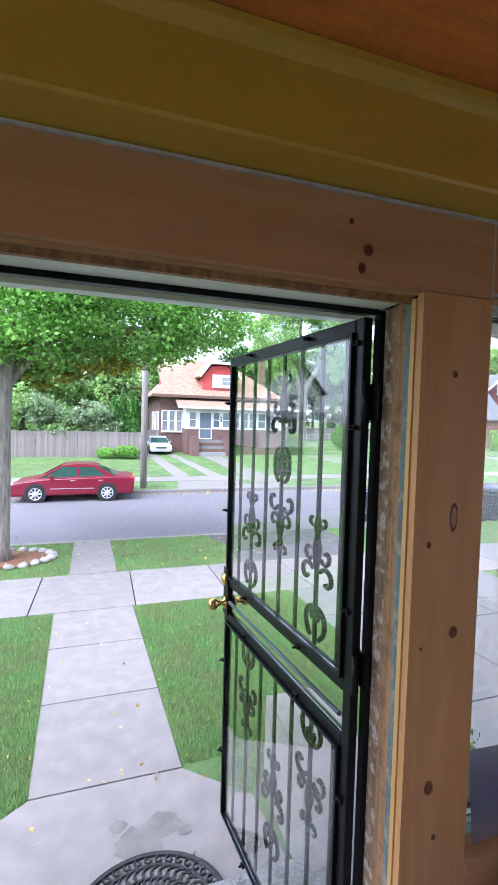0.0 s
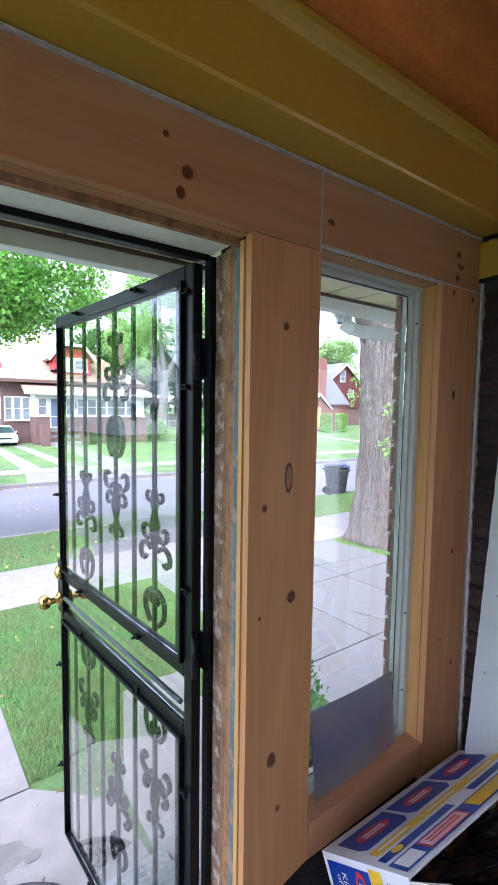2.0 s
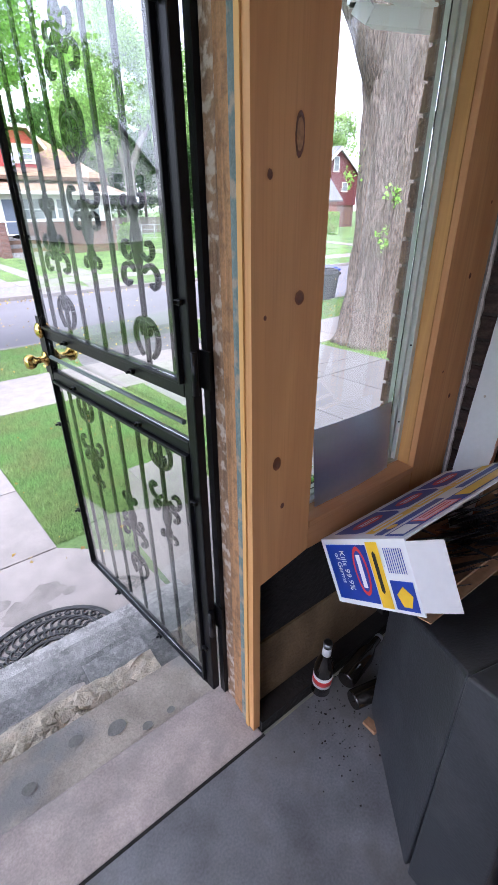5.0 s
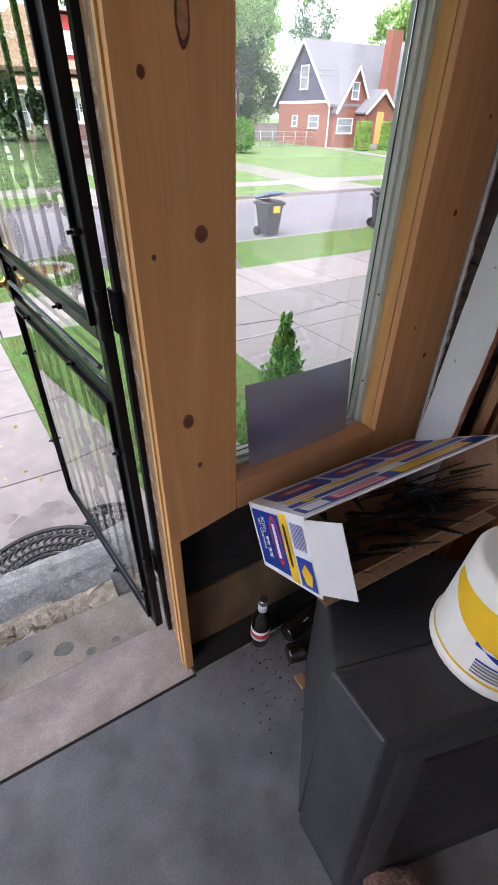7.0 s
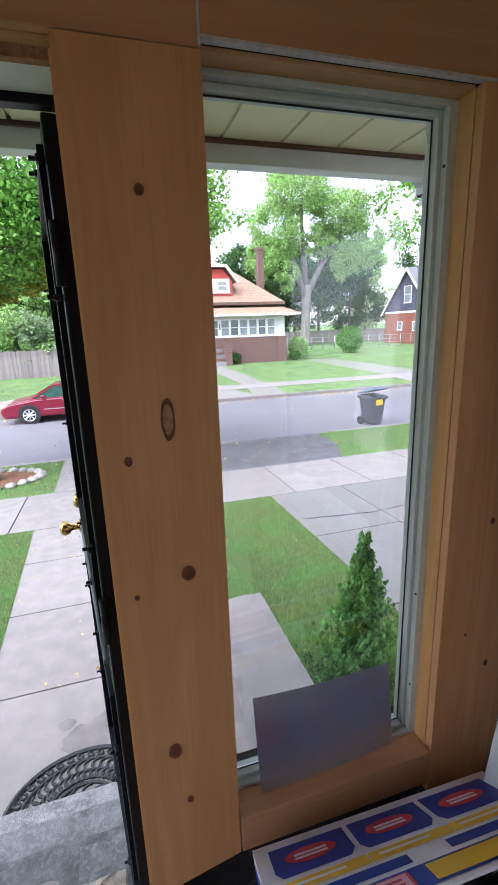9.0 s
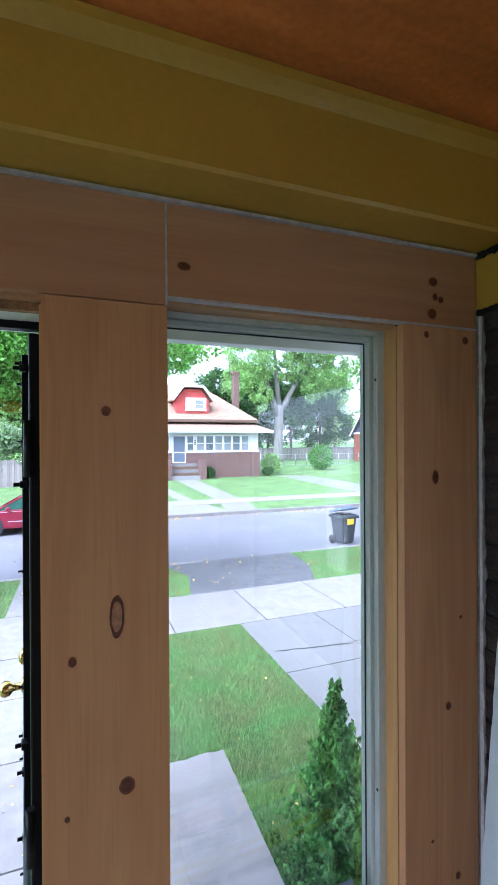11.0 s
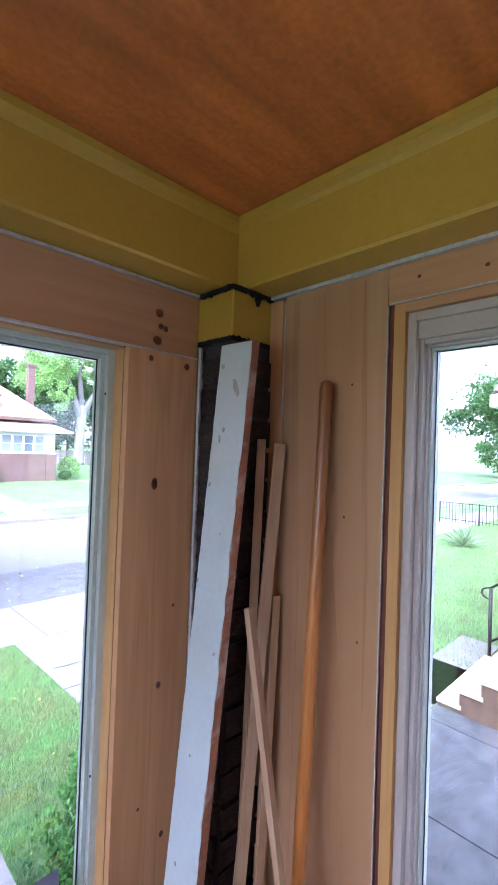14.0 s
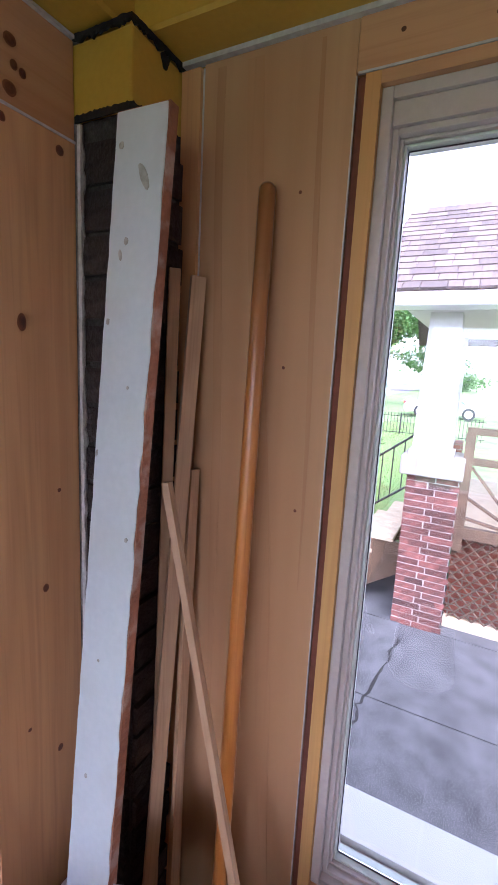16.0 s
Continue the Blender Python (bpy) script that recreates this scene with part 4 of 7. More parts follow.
bm.transform(Matrix.Translation((W - 0.026, 0.021, 0.957)) @ Matrix.Rotation(-math.pi / 2, 4, "X"))
part("door_knob", bm, BRASS, door, "brass knob")
bm = bmesh.new()
bm_lathe(bm, [(0.026, 0.0), (0.026, 0.006), (0.012, 0.012), (0.012, 0.035), (0.024, 0.045), (0.027, 0.06), (0.020, 0.072), (0.004, 0.075)], sides=20)
bm.transform(Matrix.Translation((W - 0.026, -0.017, 0.957)) @ Matrix.Rotation(math.pi / 2, 4, "X"))
part("door_knob", bm, BRASS, door, "brass knob")
bm = bmesh.new()
bm_lathe(bm, [(0.026, 0.0), (0.026, 0.008), (0.014, 0.016), (0.004, 0.018)], sides=20)
bm.transform(Matrix.Translation((W - 0.026, 0.021, 1.057)) @ Matrix.Rotation(-math.pi / 2, 4, "X"))
part("deadbolt", bm, BRASS, door, "brass deadbolt rose")
for x, z in ((0.017, 1.93), (0.017, 1.72), (0.017, 1.25), (0.017, 0.75), (0.017, 0.2), (W - 0.017, 1.8), (W - 0.017, 1.35), (W - 0.017, 0.7), (W - 0.017, 0.3),
             (0.25, Hd - 0.017), (0.65, Hd - 0.017), (0.25, 1.048), (0.65, 1.048), (0.25, 0.898), (0.65, 0.898), (0.3, 0.013), (0.6, 0.013)):
    bm = bmesh.new()
    bm_box(bm, x - 0.010, x + 0.010, 0.0165, 0.028, z - 0.006, z + 0.006, 0.002)
    bm_tube(bm, (x, 0.02, z), (x, 0.038, z), 0.004, sides=6)
    part("clip", bm, BLACK, door)

# ---- bricks of the corner pier ----
def brick_mesh(name, lx, ly, lz, material, seed):
    bm = bmesh.new()
    bm_box(bm, -lx / 2, lx / 2, -ly / 2, ly / 2, -lz / 2, lz / 2)
    r = random.Random(seed)
    for v in bm.verts:
        v.co += Vector((r.uniform(-1, 1), r.uniform(-1, 1), r.uniform(-1, 1))) * 0.0025
    return mesh_of(name, bm, material)


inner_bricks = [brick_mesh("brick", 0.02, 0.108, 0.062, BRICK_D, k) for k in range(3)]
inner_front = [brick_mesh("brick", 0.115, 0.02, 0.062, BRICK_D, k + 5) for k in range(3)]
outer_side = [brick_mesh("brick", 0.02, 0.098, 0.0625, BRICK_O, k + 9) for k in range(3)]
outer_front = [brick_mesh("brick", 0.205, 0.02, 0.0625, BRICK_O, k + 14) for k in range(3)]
rng = random.Random(8)
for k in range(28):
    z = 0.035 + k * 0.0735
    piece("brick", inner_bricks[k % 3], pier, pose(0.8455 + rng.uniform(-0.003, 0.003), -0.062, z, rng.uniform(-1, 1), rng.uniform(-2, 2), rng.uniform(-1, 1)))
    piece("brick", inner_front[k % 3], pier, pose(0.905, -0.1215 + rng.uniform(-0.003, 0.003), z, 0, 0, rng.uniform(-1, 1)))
for k in range(48):
    z = -1.02 + k * 0.0735
    piece("brick", outer_side[k % 3], pier, pose(0.7345, 0.153, z, 0, 0, rng.uniform(-0.8, 0.8)))
    for j in range(2):
        piece("brick", outer_front[(k + j) % 3], pier, pose(0.832 + 0.215 * j + (0.05 if k % 2 and j else 0), 0.2065, z, 0, 0, 0))

# ---- ground ----
PROFILE = [(-400, -0.98), (2.6, -0.98), (6.05, -1.10), (7.8, -1.15), (10.85, -1.36), (11.0, -1.38), (11.02, -1.52), (18.88, -1.52), (18.9, -1.40), (21.5, -1.38), (36.0, -1.22), (48.0, -1.05), (90.0, -0.9), (4500.0, -0.9)]


def gz(y):
    for (ya, za), (yb, zb) in zip(PROFILE[:-1], PROFILE[1:]):
        if y <= yb:
            return za + (zb - za) * (y - ya) / (yb - ya)
    return PROFILE[-1][1]


bm = bmesh.new()
cols = [-4500, -40, -12, 0, 12, 40, 4500]
grid = [[bm.verts.new((x, y, z)) for x in cols] for y, z in PROFILE]
for r0, r1 in zip(grid[:-1], grid[1:]):
    for k in range(len(cols) - 1):
        bm.faces.new((r0[k], r0[k + 1], r1[k + 1], r1[k]))
thing("ground", bm, SOIL, "green lawn and garden ground", "lawn", kind="structure")


def slab(name, pts, material, parent=None, thick=0.012, label="", category="", lift=0.006):
    """A paving slab laid on the ground: outline of (x, y), following the slope."""
    bm = bmesh.new()
    hi = [bm.verts.new((x, y, gz(y) + lift + thick)) for x, y in pts]
    lo = [bm.verts.new((x, y, gz(y) - 0.05)) for x, y in pts]
    bm.faces.new(hi)
    for i in range(len(pts)):
        j = (i + 1) % len(pts)
        bm.faces.new((hi[i], lo[i], lo[j], hi[j]))
    bmesh.ops.recalc_face_normals(bm, faces=bm.faces[:])
    if parent is None:
        return thing(name, bm, material, label, category, kind="structure")
    return part(name, bm, material, parent, label)


road = slab("road", [(-600, 11.03), (600, 11.03), (600, 18.87), (-600, 18.87)], ASPH, None, 0.004, "grey residential street with fallen leaves", "street", 0.004)
for nm, ya, yb in (("kerb_near", 10.84, 11.02), ("kerb_far", 18.88, 19.06)):
    bm = bmesh.new()
    for k in range(40):
        x = -60 + k * 3.0
        if nm == "kerb_near" and 2.2 < x + 1.5 < 5.2:
            continue
        bm_box(bm, x + 0.01, x + 2.99, ya, yb, -1.6, gz(10.9 if ya < 15 else 19.1) + 0.025, 0.012)
    thing(nm, bm, CONC, "grey concrete kerb along the street", "kerb", kind="structure")
fw = thing("front_walk", label="pale concrete garden walk with dark joints", category="path", kind="structure")
slab("slab", [(-1.75, 1.45), (0.50, 1.45), (0.42, 2.16), (0.223, 2.33), (-0.028, 2.545), (-1.12, 2.545), (-1.27, 2.43), (-1.75, 2.05)], CONC, fw, 0.012, "flared concrete pad")
edges = [2.55, 3.72, 4.9, 6.04]
for ya, yb in zip(edges[:-1], edges[1:]):
    ya, yb = ya + 0.012, yb - 0.006
    slab("slab", [(-1.12 - 0.048 * (ya - 2.55), ya), (-0.028 - 0.046 * (ya - 2.55), ya), (-0.028 - 0.046 * (yb - 2.55), yb), (-1.12 - 0.048 * (yb - 2.55), yb)], CONC, fw)
edges = [7.82, 9.3, 10.83]
for ya, yb in zip(edges[:-1], edges[1:]):
    slab("slab", [(-1.2 - 0.032 * (ya - 7.8), ya + 0.012), (-0.37 - 0.026 * (ya - 7.8), ya + 0.012), (-0.37 - 0.026 * (yb - 7.8), yb), (-1.2 - 0.032 * (yb - 7.8), yb)], CONC, fw)
slab("bed", [(-1.5, 1.46), (0.45, 1.46), (0.40, 2.1), (-0.04, 2.54), (-0.20, 6.04), (-1.27, 6.04), (-1.10, 2.54)], JOINT, fw, 0.004, "dark joint bed", lift=0.002)
pv = thing("pavement", label="concrete street pavement in square slabs", category="pavement", kind="structure")
for k in range(34):
    x = -24.14 + k * 1.5
    slab("slab", [(x + 0.01, 6.06), (x + 1.49, 6.06), (x + 1.49, 7.8), (x + 0.01, 7.8)], CONC, pv)
slab("bed", [(-24, 6.075), (26, 6.075), (26, 7.785), (-24, 7.785)], JOINT, pv, 0.004, "dark joint bed", lift=0.002)
pf = thing("far_pavement", label="pale concrete pavement across the street", category="pavement", kind="structure")
for k in range(30):
    x = -20 + k * 2.4
    slab("slab", [(x + 0.01, 21.6), (x + 2.39, 21.6), (x + 2.39, 23.2), (x + 0.01, 23.2)], CONC, pf)
dv = thing("driveway", label="concrete driveway beside the house", category="driveway", kind="structure")
for ya, yb in ((-1.6, 1.2), (1.2, 2.6), (2.6, 4.3), (4.3, 6.05)):
    for xa, xb in ((2.38, 3.7), (3.7, 5.0), (5.0, 6.45)):
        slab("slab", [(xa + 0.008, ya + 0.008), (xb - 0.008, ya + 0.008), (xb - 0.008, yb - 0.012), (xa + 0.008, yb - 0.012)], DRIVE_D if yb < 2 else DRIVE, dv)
slab("bed", [(2.40, -1.55), (6.43, -1.55), (6.43, 6.03), (2.40, 6.03)], JOINT, dv, 0.004, "dark joint bed", lift=0.002)
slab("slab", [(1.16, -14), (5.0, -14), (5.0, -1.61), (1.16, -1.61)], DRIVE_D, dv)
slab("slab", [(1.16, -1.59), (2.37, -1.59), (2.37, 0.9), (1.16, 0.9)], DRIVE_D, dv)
def crack(pts, w, seed):
    """A jagged dark crack across the paving."""
    rc = random.Random(seed)
    bm = bmesh.new()
    rows = []
    for (xa, ya), (xb, yb) in zip(pts[:-1], pts[1:]):
        for k in range(14):
            f = k / 14
            x, y = xa + (xb - xa) * f + rc.gauss(0, 0.012), ya + (yb - ya) * f + rc.gauss(0, 0.012)
            h = w * rc.uniform(0.4, 1.3)
            d = Vector((yb - ya, xa - xb)).normalized() * h
            z = gz(y) + 0.0215
            rows.append((bm.verts.new((x - d.x, y - d.y, z)), bm.verts.new((x + d.x, y + d.y, z))))
    for a, b in zip(rows[:-1], rows[1:]):
        bm.faces.new((a[0], b[0], b[1], a[1]))
    part("crack", bm, JOINT, dv, "dark jagged crack")


crack([(2.9, -0.06), (3.6, -0.08), (4.75, -0.21)], 0.012, 3)
crack([(2.5, 4.9), (3.6, 4.75), (5.0, 4.9), (6.3, 4.7)], 0.012, 4)
crack([(4.1, 1.3), (4.3, 2.2), (4.0, 3.3)], 0.007, 5)
slab("apron", [(2.0, 7.82), (4.7, 7.82), (5.3, 9.2), (5.6, 11.0), (1.9, 11.0), (2.3, 9.4)], APRON, dv, 0.006, "dark patched asphalt apron")

# ---- things on the porch ----
# leaning white plank, laths and pole in the corner
pl = thing("white_plank", label="long white painted plank with chipped reddish edges leaning in the corner", category="plank",
           m=Matrix.Translation((0.651, -0.129, 0.002)) @ Matrix.Rotation(math.atan(0.075), 4, "Y") @ Matrix.Rotation(math.atan(0.0206), 4, "X"))
bm = bmesh.new()
bm_box(bm, 0.0, 0.019, -0.0492, 0.0492, 0.0, 2.07)
part("board_core", bm, PLANK_E, pl, "reddish bare wood edges")
bm = bmesh.new()
rg = random.Random(3)
n = 70
left = [(-0.0018, -0.0488 + rg.uniform(0.0, 0.004) * (rg.random() < 0.6), 2.068 * k / n) for k in range(n + 1)]
right = [(-0.0018, 0.0488 - rg.uniform(0.0, 0.002) * (rg.random() < 0.4), 2.068 * k / n) for k in range(n + 1)]
lv, rv = [bm.verts.new(p) for p in left], [bm.verts.new(p) for p in right]
lw, rw = [bm.verts.new((-0.0002, p[1], p[2])) for p in left], [bm.verts.new((-0.0002, p[1], p[2])) for p in right]
for k in range(n):
    bm.faces.new((lv[k], rv[k], rv[k + 1], lv[k + 1]))
    bm.faces.new((lw[k], lv[k], lv[k + 1], lw[k + 1]))
    bm.faces.new((rv[k], rw[k], rw[k + 1], rv[k + 1]))
part("paint_layer", bm, PLANK_W, pl, "chipped white paint")
for (y, z, w, h, a) in ((0.024, 1.86, 0.004, 0.012, -12), (0.014, 1.88, 0.005, 0.008, 0), (0.04, 1.76, 0.004, 0.008, 0), (0.045, 1.55, 0.003, 0.008, 10), (0.01, 1.2, 0.003, 0.004, 0), (-0.012, 1.97, 0.008, 0.030, -25), (0.036, 2.02, 0.006, 0.008, 0), (-0.030, 1.42, 0.004, 0.006, 20), (0.02, 0.98, 0.004, 0.006, 0), (-0.01, 1.66, 0.003, 0.004, 0)):
    bm = bmesh.new()
    bm_prism(bm, [(w * 0.8 * math.cos(q) * (1 + 0.4 * noise.noise((q * 2, z * 9, 1))), h * 0.7 * math.sin(q) * (1 + 0.4 * noise.noise((z * 7, q * 2, 3)))) for q in [2 * math.pi * k / 12 for k in range(12)]], "x", -0.0026, -0.0017)
    bm.transform(Matrix.Translation((0, y, z)) @ Matrix.Rotation(radians(a), 4, "X"))
    part("chip", bm, CHIPPED, pl, "chip in the paint")


def lath(top, foot, w, t, face, label):
    """A thin sawn stick from its top down to its foot on the floor."""
    a, b = Vector(foot), Vector(top)
    d = (b - a)
    q = d.to_track_quat("Z", "Y").to_matrix().to_4x4()
    bm = bmesh.new()
    bm_box(bm, -w / 2, w / 2, -t / 2, t / 2, 0, d.length, 0.001)
    bm.transform(Matrix.Rotation(radians(face), 4, "Z"))
    return thing("wood_lath", bm, STICK, label, "lath", "laths in the corner", m=Matrix.Translation(a) @ q)


lath((0.906, -0.158, 1.861), (0.872, -0.150, 0.0), 0.020, 0.010, 60, "thin pine lath leaning in the dark corner")
lath((0.938, -0.186, 1.852), (0.80, -0.165, 0.0), 0.027, 0.012, 60, "tall pine lath leaning on the plywood wall")
lath((0.942, -0.186, 1.499), (0.85, -0.214, 0.0), 0.022, 0.012, 60, "shorter pine lath leaning on the plywood wall")
lath((0.835, -0.205, 1.499), (0.75, -0.632, 0.0), 0.030, 0.012, 35, "pine lath with a knot leaning askew across the others")
bm = bmesh.new()
pole_top, pole_foot = Vector((0.937, -0.315, 1.988)), Vector((0.825, -0.336, 0.0))
d = pole_top - pole_foot
bm_lathe(bm, [(0.013, 0.0), (0.0142, 0.3), (0.0142, d.length - 0.02), (0.0135, d.length - 0.006), (0.009, d.length)], sides=20)
thing("wooden_pole", bm, POLE, "orange varnished round wooden pole leaning on the wall", "pole", m=Matrix.Translation(pole_foot) @ d.to_track_quat("Z", "Y").to_matrix().to_4x4())

# metal sheet on the sill
bm = bmesh.new()
cols = 14
a = [[], []]
for k in range(cols + 1):
    u = k / cols
    bow = 0.006 * math.sin(u * math.pi)
    a[0].append(Vector((0.243 + 0.330 * u, 0.036 + 0.012 * u - bow, 0.7235)))
    a[1].append(Vector((0.236 + 0.322 * u, 0.053 + 0.002 * u - bow, 0.952 - 0.004 * u)))
for off in (0.0, -0.0012):
    r = [[bm.verts.new(p + Vector((0, off, 0))) for p in row] for row in a]
    for k in range(cols):
        f = bm.faces.new((r[0][k], r[0][k + 1], r[1][k + 1], r[1][k]))
        f.smooth = True
thing("metal_sheet", bm, SHEET, "bare aluminium sheet leaning on the window sill", "metal sheet")

# old television standing on the floor, with a carton and a pail on it
tv = thing("old_television", label="dark grey scuffed old tube television standing on the porch floor", category="television")


def hull(name, rings, material, label="", bevel=0.008):
    """A closed shell through rings of the same count of corners."""
    bm = bmesh.new()
    vs = [[bm.verts.new(p) for p in ring] for ring in rings]
    for a, b in zip(vs[:-1], vs[1:]):
        for k in range(len(a)):
            j = (k + 1) % len(a)
            bm.faces.new((a[k], a[j], b[j], b[k]))
    bm.faces.new(vs[0][::-1]), bm.faces.new(vs[-1])
    bmesh.ops.recalc_face_normals(bm, faces=bm.faces[:])
    bmesh.ops.bevel(bm, geom=[e for e in bm.edges if e.calc_face_angle(0) > 0.2], offset=bevel, segments=3, affect="EDGES", profile=0.5)
    return part(name, bm, material, tv, label)


def tv_ring(back, left, right, low, high):
    """A rectangle across the set, the given way behind its front edge."""
    o, ax = Vector((0.085, -0.606, 0.0)), Vector((0.965, -0.262, 0.0))
    q = o + Vector((0.0, back, 0.0))
    return [q + ax * left + Vector((0, 0, low)), q + ax * right + Vector((0, 0, low)), q + ax * right + Vector((0, 0, high)), q + ax * left + Vector((0, 0, high))]


def tv_point(u, back, z):
    return Vector((0.085, -0.606 + back, z)) + Vector((0.965, -0.262, 0.0)) * u


side_profile = [(0.121, 0.733), (0.0, 0.733), (-0.010, 0.56), (-0.024, 0.25), (-0.044, 0.003), (0.112, 0.003)]
hull("cabinet", [[tv_point(u, y, z) for y, z in side_profile] for u in (0.0, 0.66)], BIN)
hull("back_shell", [tv_ring(0.1215, 0.006, 0.654, 0.004, 0.727), tv_ring(0.30, 0.13, 0.56, 0.004, 0.628), tv_ring(0.50, 0.27, 0.46, 0.004, 0.500)], BIN, "tapering plastic back")


def front_back(z):
    """How far the sloping front stands at a height."""
    return float(np.interp(z, [0.003, 0.25, 0.56, 0.733], [-0.044, -0.024, -0.010, 0.0]))


for name, u0, u1, z0, z1, proud, material, words in (("bezel", 0.03, 0.63, 0.05, 0.69, 0.004, BIN, "raised bezel round the screen"), ("screen", 0.075, 0.585, 0.11, 0.64, 0.007, ZIP, "dark glass screen")):
    front = [(u0, z0), (u1, z0), (u1, z1), (u0, z1)]
    hull(name, [[tv_point(u, front_back(z) - 0.0005, z) for u, z in front], [tv_point(u + (0.012 if u == u0 else -0.012), front_back(z) - proud, z + (0.012 if z == z0 else -0.012)) for u, z in front]], material, words, 0.001)

# printed carton, tipped on its side with the open end forward
A, U = Vector((0.198, -0.036, 0.680)), Vector((0.540, -0.022, 0.016))
V, Wd = Vector((-0.028, -0.243, 0.174)), Vector((0.006, -0.078, -0.160))
carton = thing("printed_carton", label="open blue and white carton of black strips, on the television", category="cardboard box")


def quad_panel(name, o, e1, e2, material, label="", thick=0.004, into=None):
    nrm = e1.cross(e2).normalized()
    if into is not None and nrm.dot(into) < 0:
        nrm = -nrm
    bm = bmesh.new()
    lo = [bm.verts.new(p) for p in (o, o + e1, o + e1 + e2, o + e2)]
    hi = [bm.verts.new(v.co + nrm * thick) for v in lo]
    bm.faces.new(lo), bm.faces.new(hi[::-1])
    for k in range(4):
        j = (k + 1) % 4
        bm.faces.new((lo[j], lo[k], hi[k], hi[j]))
    bmesh.ops.recalc_face_normals(bm, faces=bm.faces[:])
    return part(name, bm, material, carton, label)


quad_panel("top_panel", A, U, V, CARD_W, "printed lid panel", into=Wd)
quad_panel("end_panel", A, V, Wd, CARD_W, "printed end panel", into=U)
quad_panel("end_panel", A + U, V * 0.97, Wd, CARD, "brown far end panel", into=-U)
quad_panel("back_panel", A, U, Wd, CARD, into=V)
quad_panel("bottom_panel", A + Wd, U, V * 0.92, CARD, "brown inside of the carton", into=-Wd)
quad_panel("flap", A + V + Wd * 0.03, Wd * 0.90, Vector((0.038, -0.059, 0.024)), CARD_W, "white end flap", 0.003)
quad_panel("flap", A + V * 0.92 + Wd * 1.001, U * 0.9, Vector((0.0, -0.030, 0.006)), CARD, "brown torn flap", 0.003)
nT, nE = U.cross(V).normalized(), V.cross(Wd).normalized()
nT = nT if nT.dot(Wd) < 0 else -nT
nE = nE if nE.dot(U) < 0 else -nE


def print_on(o, e1, e2, nrm, pts, material, lift, label=""):
    bm = bmesh.new()
    vs = [bm.verts.new(o + e1 * p[0] + e2 * p[1] + nrm * lift) for p in pts]
    f = bm.faces.new(vs)
    if f.normal.dot(nrm) < 0:
        f.normal_flip()
    return part("print", bm, material, carton, label)


def rect(u0, u1, v0, v1):
    return [(u0, v0), (u1, v0), (u1, v1), (u0, v1)]


def oval(cu, cv, ru, rv, n=20):
    return [(cu + ru * math.cos(2 * math.pi * k / n), cv + rv * math.sin(2 * math.pi * k / n)) for k in range(n)]


for k in range(3):
    u = 0.05 + 0.305 * k
    print_on(A, U, V, nT, [(u, 0.10), (u + 0.285, 0.10), (u + 0.285, 0.38), (u + 0.26, 0.45), (u + 0.02, 0.45), (u, 0.38)], INK_B, 0.0012, "blue picture panel")
    print_on(A, U, V, nT, oval(u + 0.14, 0.27, 0.095, 0.085), INK_R, 0.0018, "red oval badge")
    for dv in (0.245, 0.285):
        print_on(A, U, V, nT, rect(u + 0.08, u + 0.20, dv, dv + 0.025), INK_W, 0.0022, "white bar")
    print_on(A, U, V, nT, rect(u + 0.0, u + 0.30, 0.50, 0.60), INK_Y, 0.0012, "yellow band")
    print_on(A, U, V, nT, rect(u + 0.03, u + 0.22, 0.535, 0.56), INK_W, 0.0016, "pale text bar")
print_on(A, U, V, nT, rect(0.03, 0.46, 0.64, 0.73), INK_B, 0.0012, "blue band")
print_on(A, U, V, nT, rect(0.60, 0.96, 0.64, 0.73), INK_B, 0.0012, "blue band")
print_on(A, U, V, nT, oval(0.12, 0.685, 0.03, 0.04), INK_Y, 0.0018, "yellow mark")
print_on(A, U, V, nT, rect(0.02, 0.97, 0.77, 0.96), INK_B, 0.0012, "blue band")
print_on(A, U, V, nT, rect(0.17, 0.42, 0.79, 0.94), INK_R, 0.0018, "red edged label")
print_on(A, U, V, nT, rect(0.18, 0.41, 0.80, 0.93), INK_P, 0.0022, "pink label")
for dv in (0.83, 0.87):
    print_on(A, U, V, nT, rect(0.20, 0.39, dv, dv + 0.02), INK_R, 0.0026, "red text bar")
print_on(A, U, V, nT, rect(0.48, 0.88, 0.79, 0.94), INK_Y, 0.0018, "yellow label")
print_on(A, U, V, nT, rect(0.04, 0.14, 0.79, 0.94), INK_W, 0.0018, "white barcode label")
# end panel: blue field, badge, yellow hand hold strip
print_on(A, V, Wd, nE, rect(0.05, 0.57, 0.08, 0.92), INK_B, 0.0012, "blue field")
print_on(A, V, Wd, nE, oval(0.45, 0.46, 0.085, 0.36), INK_R, 0.0018, "red oval badge")
print_on(A, V, Wd, nE, oval(0.45, 0.46, 0.065, 0.30), INK_B, 0.0022, "blue oval badge")
print_on(A, V, Wd, nE, rect(0.425, 0.475, 0.22, 0.70), INK_W, 0.0026, "white lettering bar")
print_on(A, V, Wd, nE, rect(0.58, 0.71, 0.04, 0.96), INK_Y, 0.0012, "yellow strip")
print_on(A, V, Wd, nE, [(0.625, 0.2), (0.645, 0.16), (0.665, 0.2), (0.665, 0.72), (0.645, 0.76), (0.625, 0.72)], RUBBER, 0.0020, "hand hold slot")
print_on(A, V, Wd, nE, rect(0.74, 0.97, 0.55, 0.95), INK_B, 0.0012, "blue field")
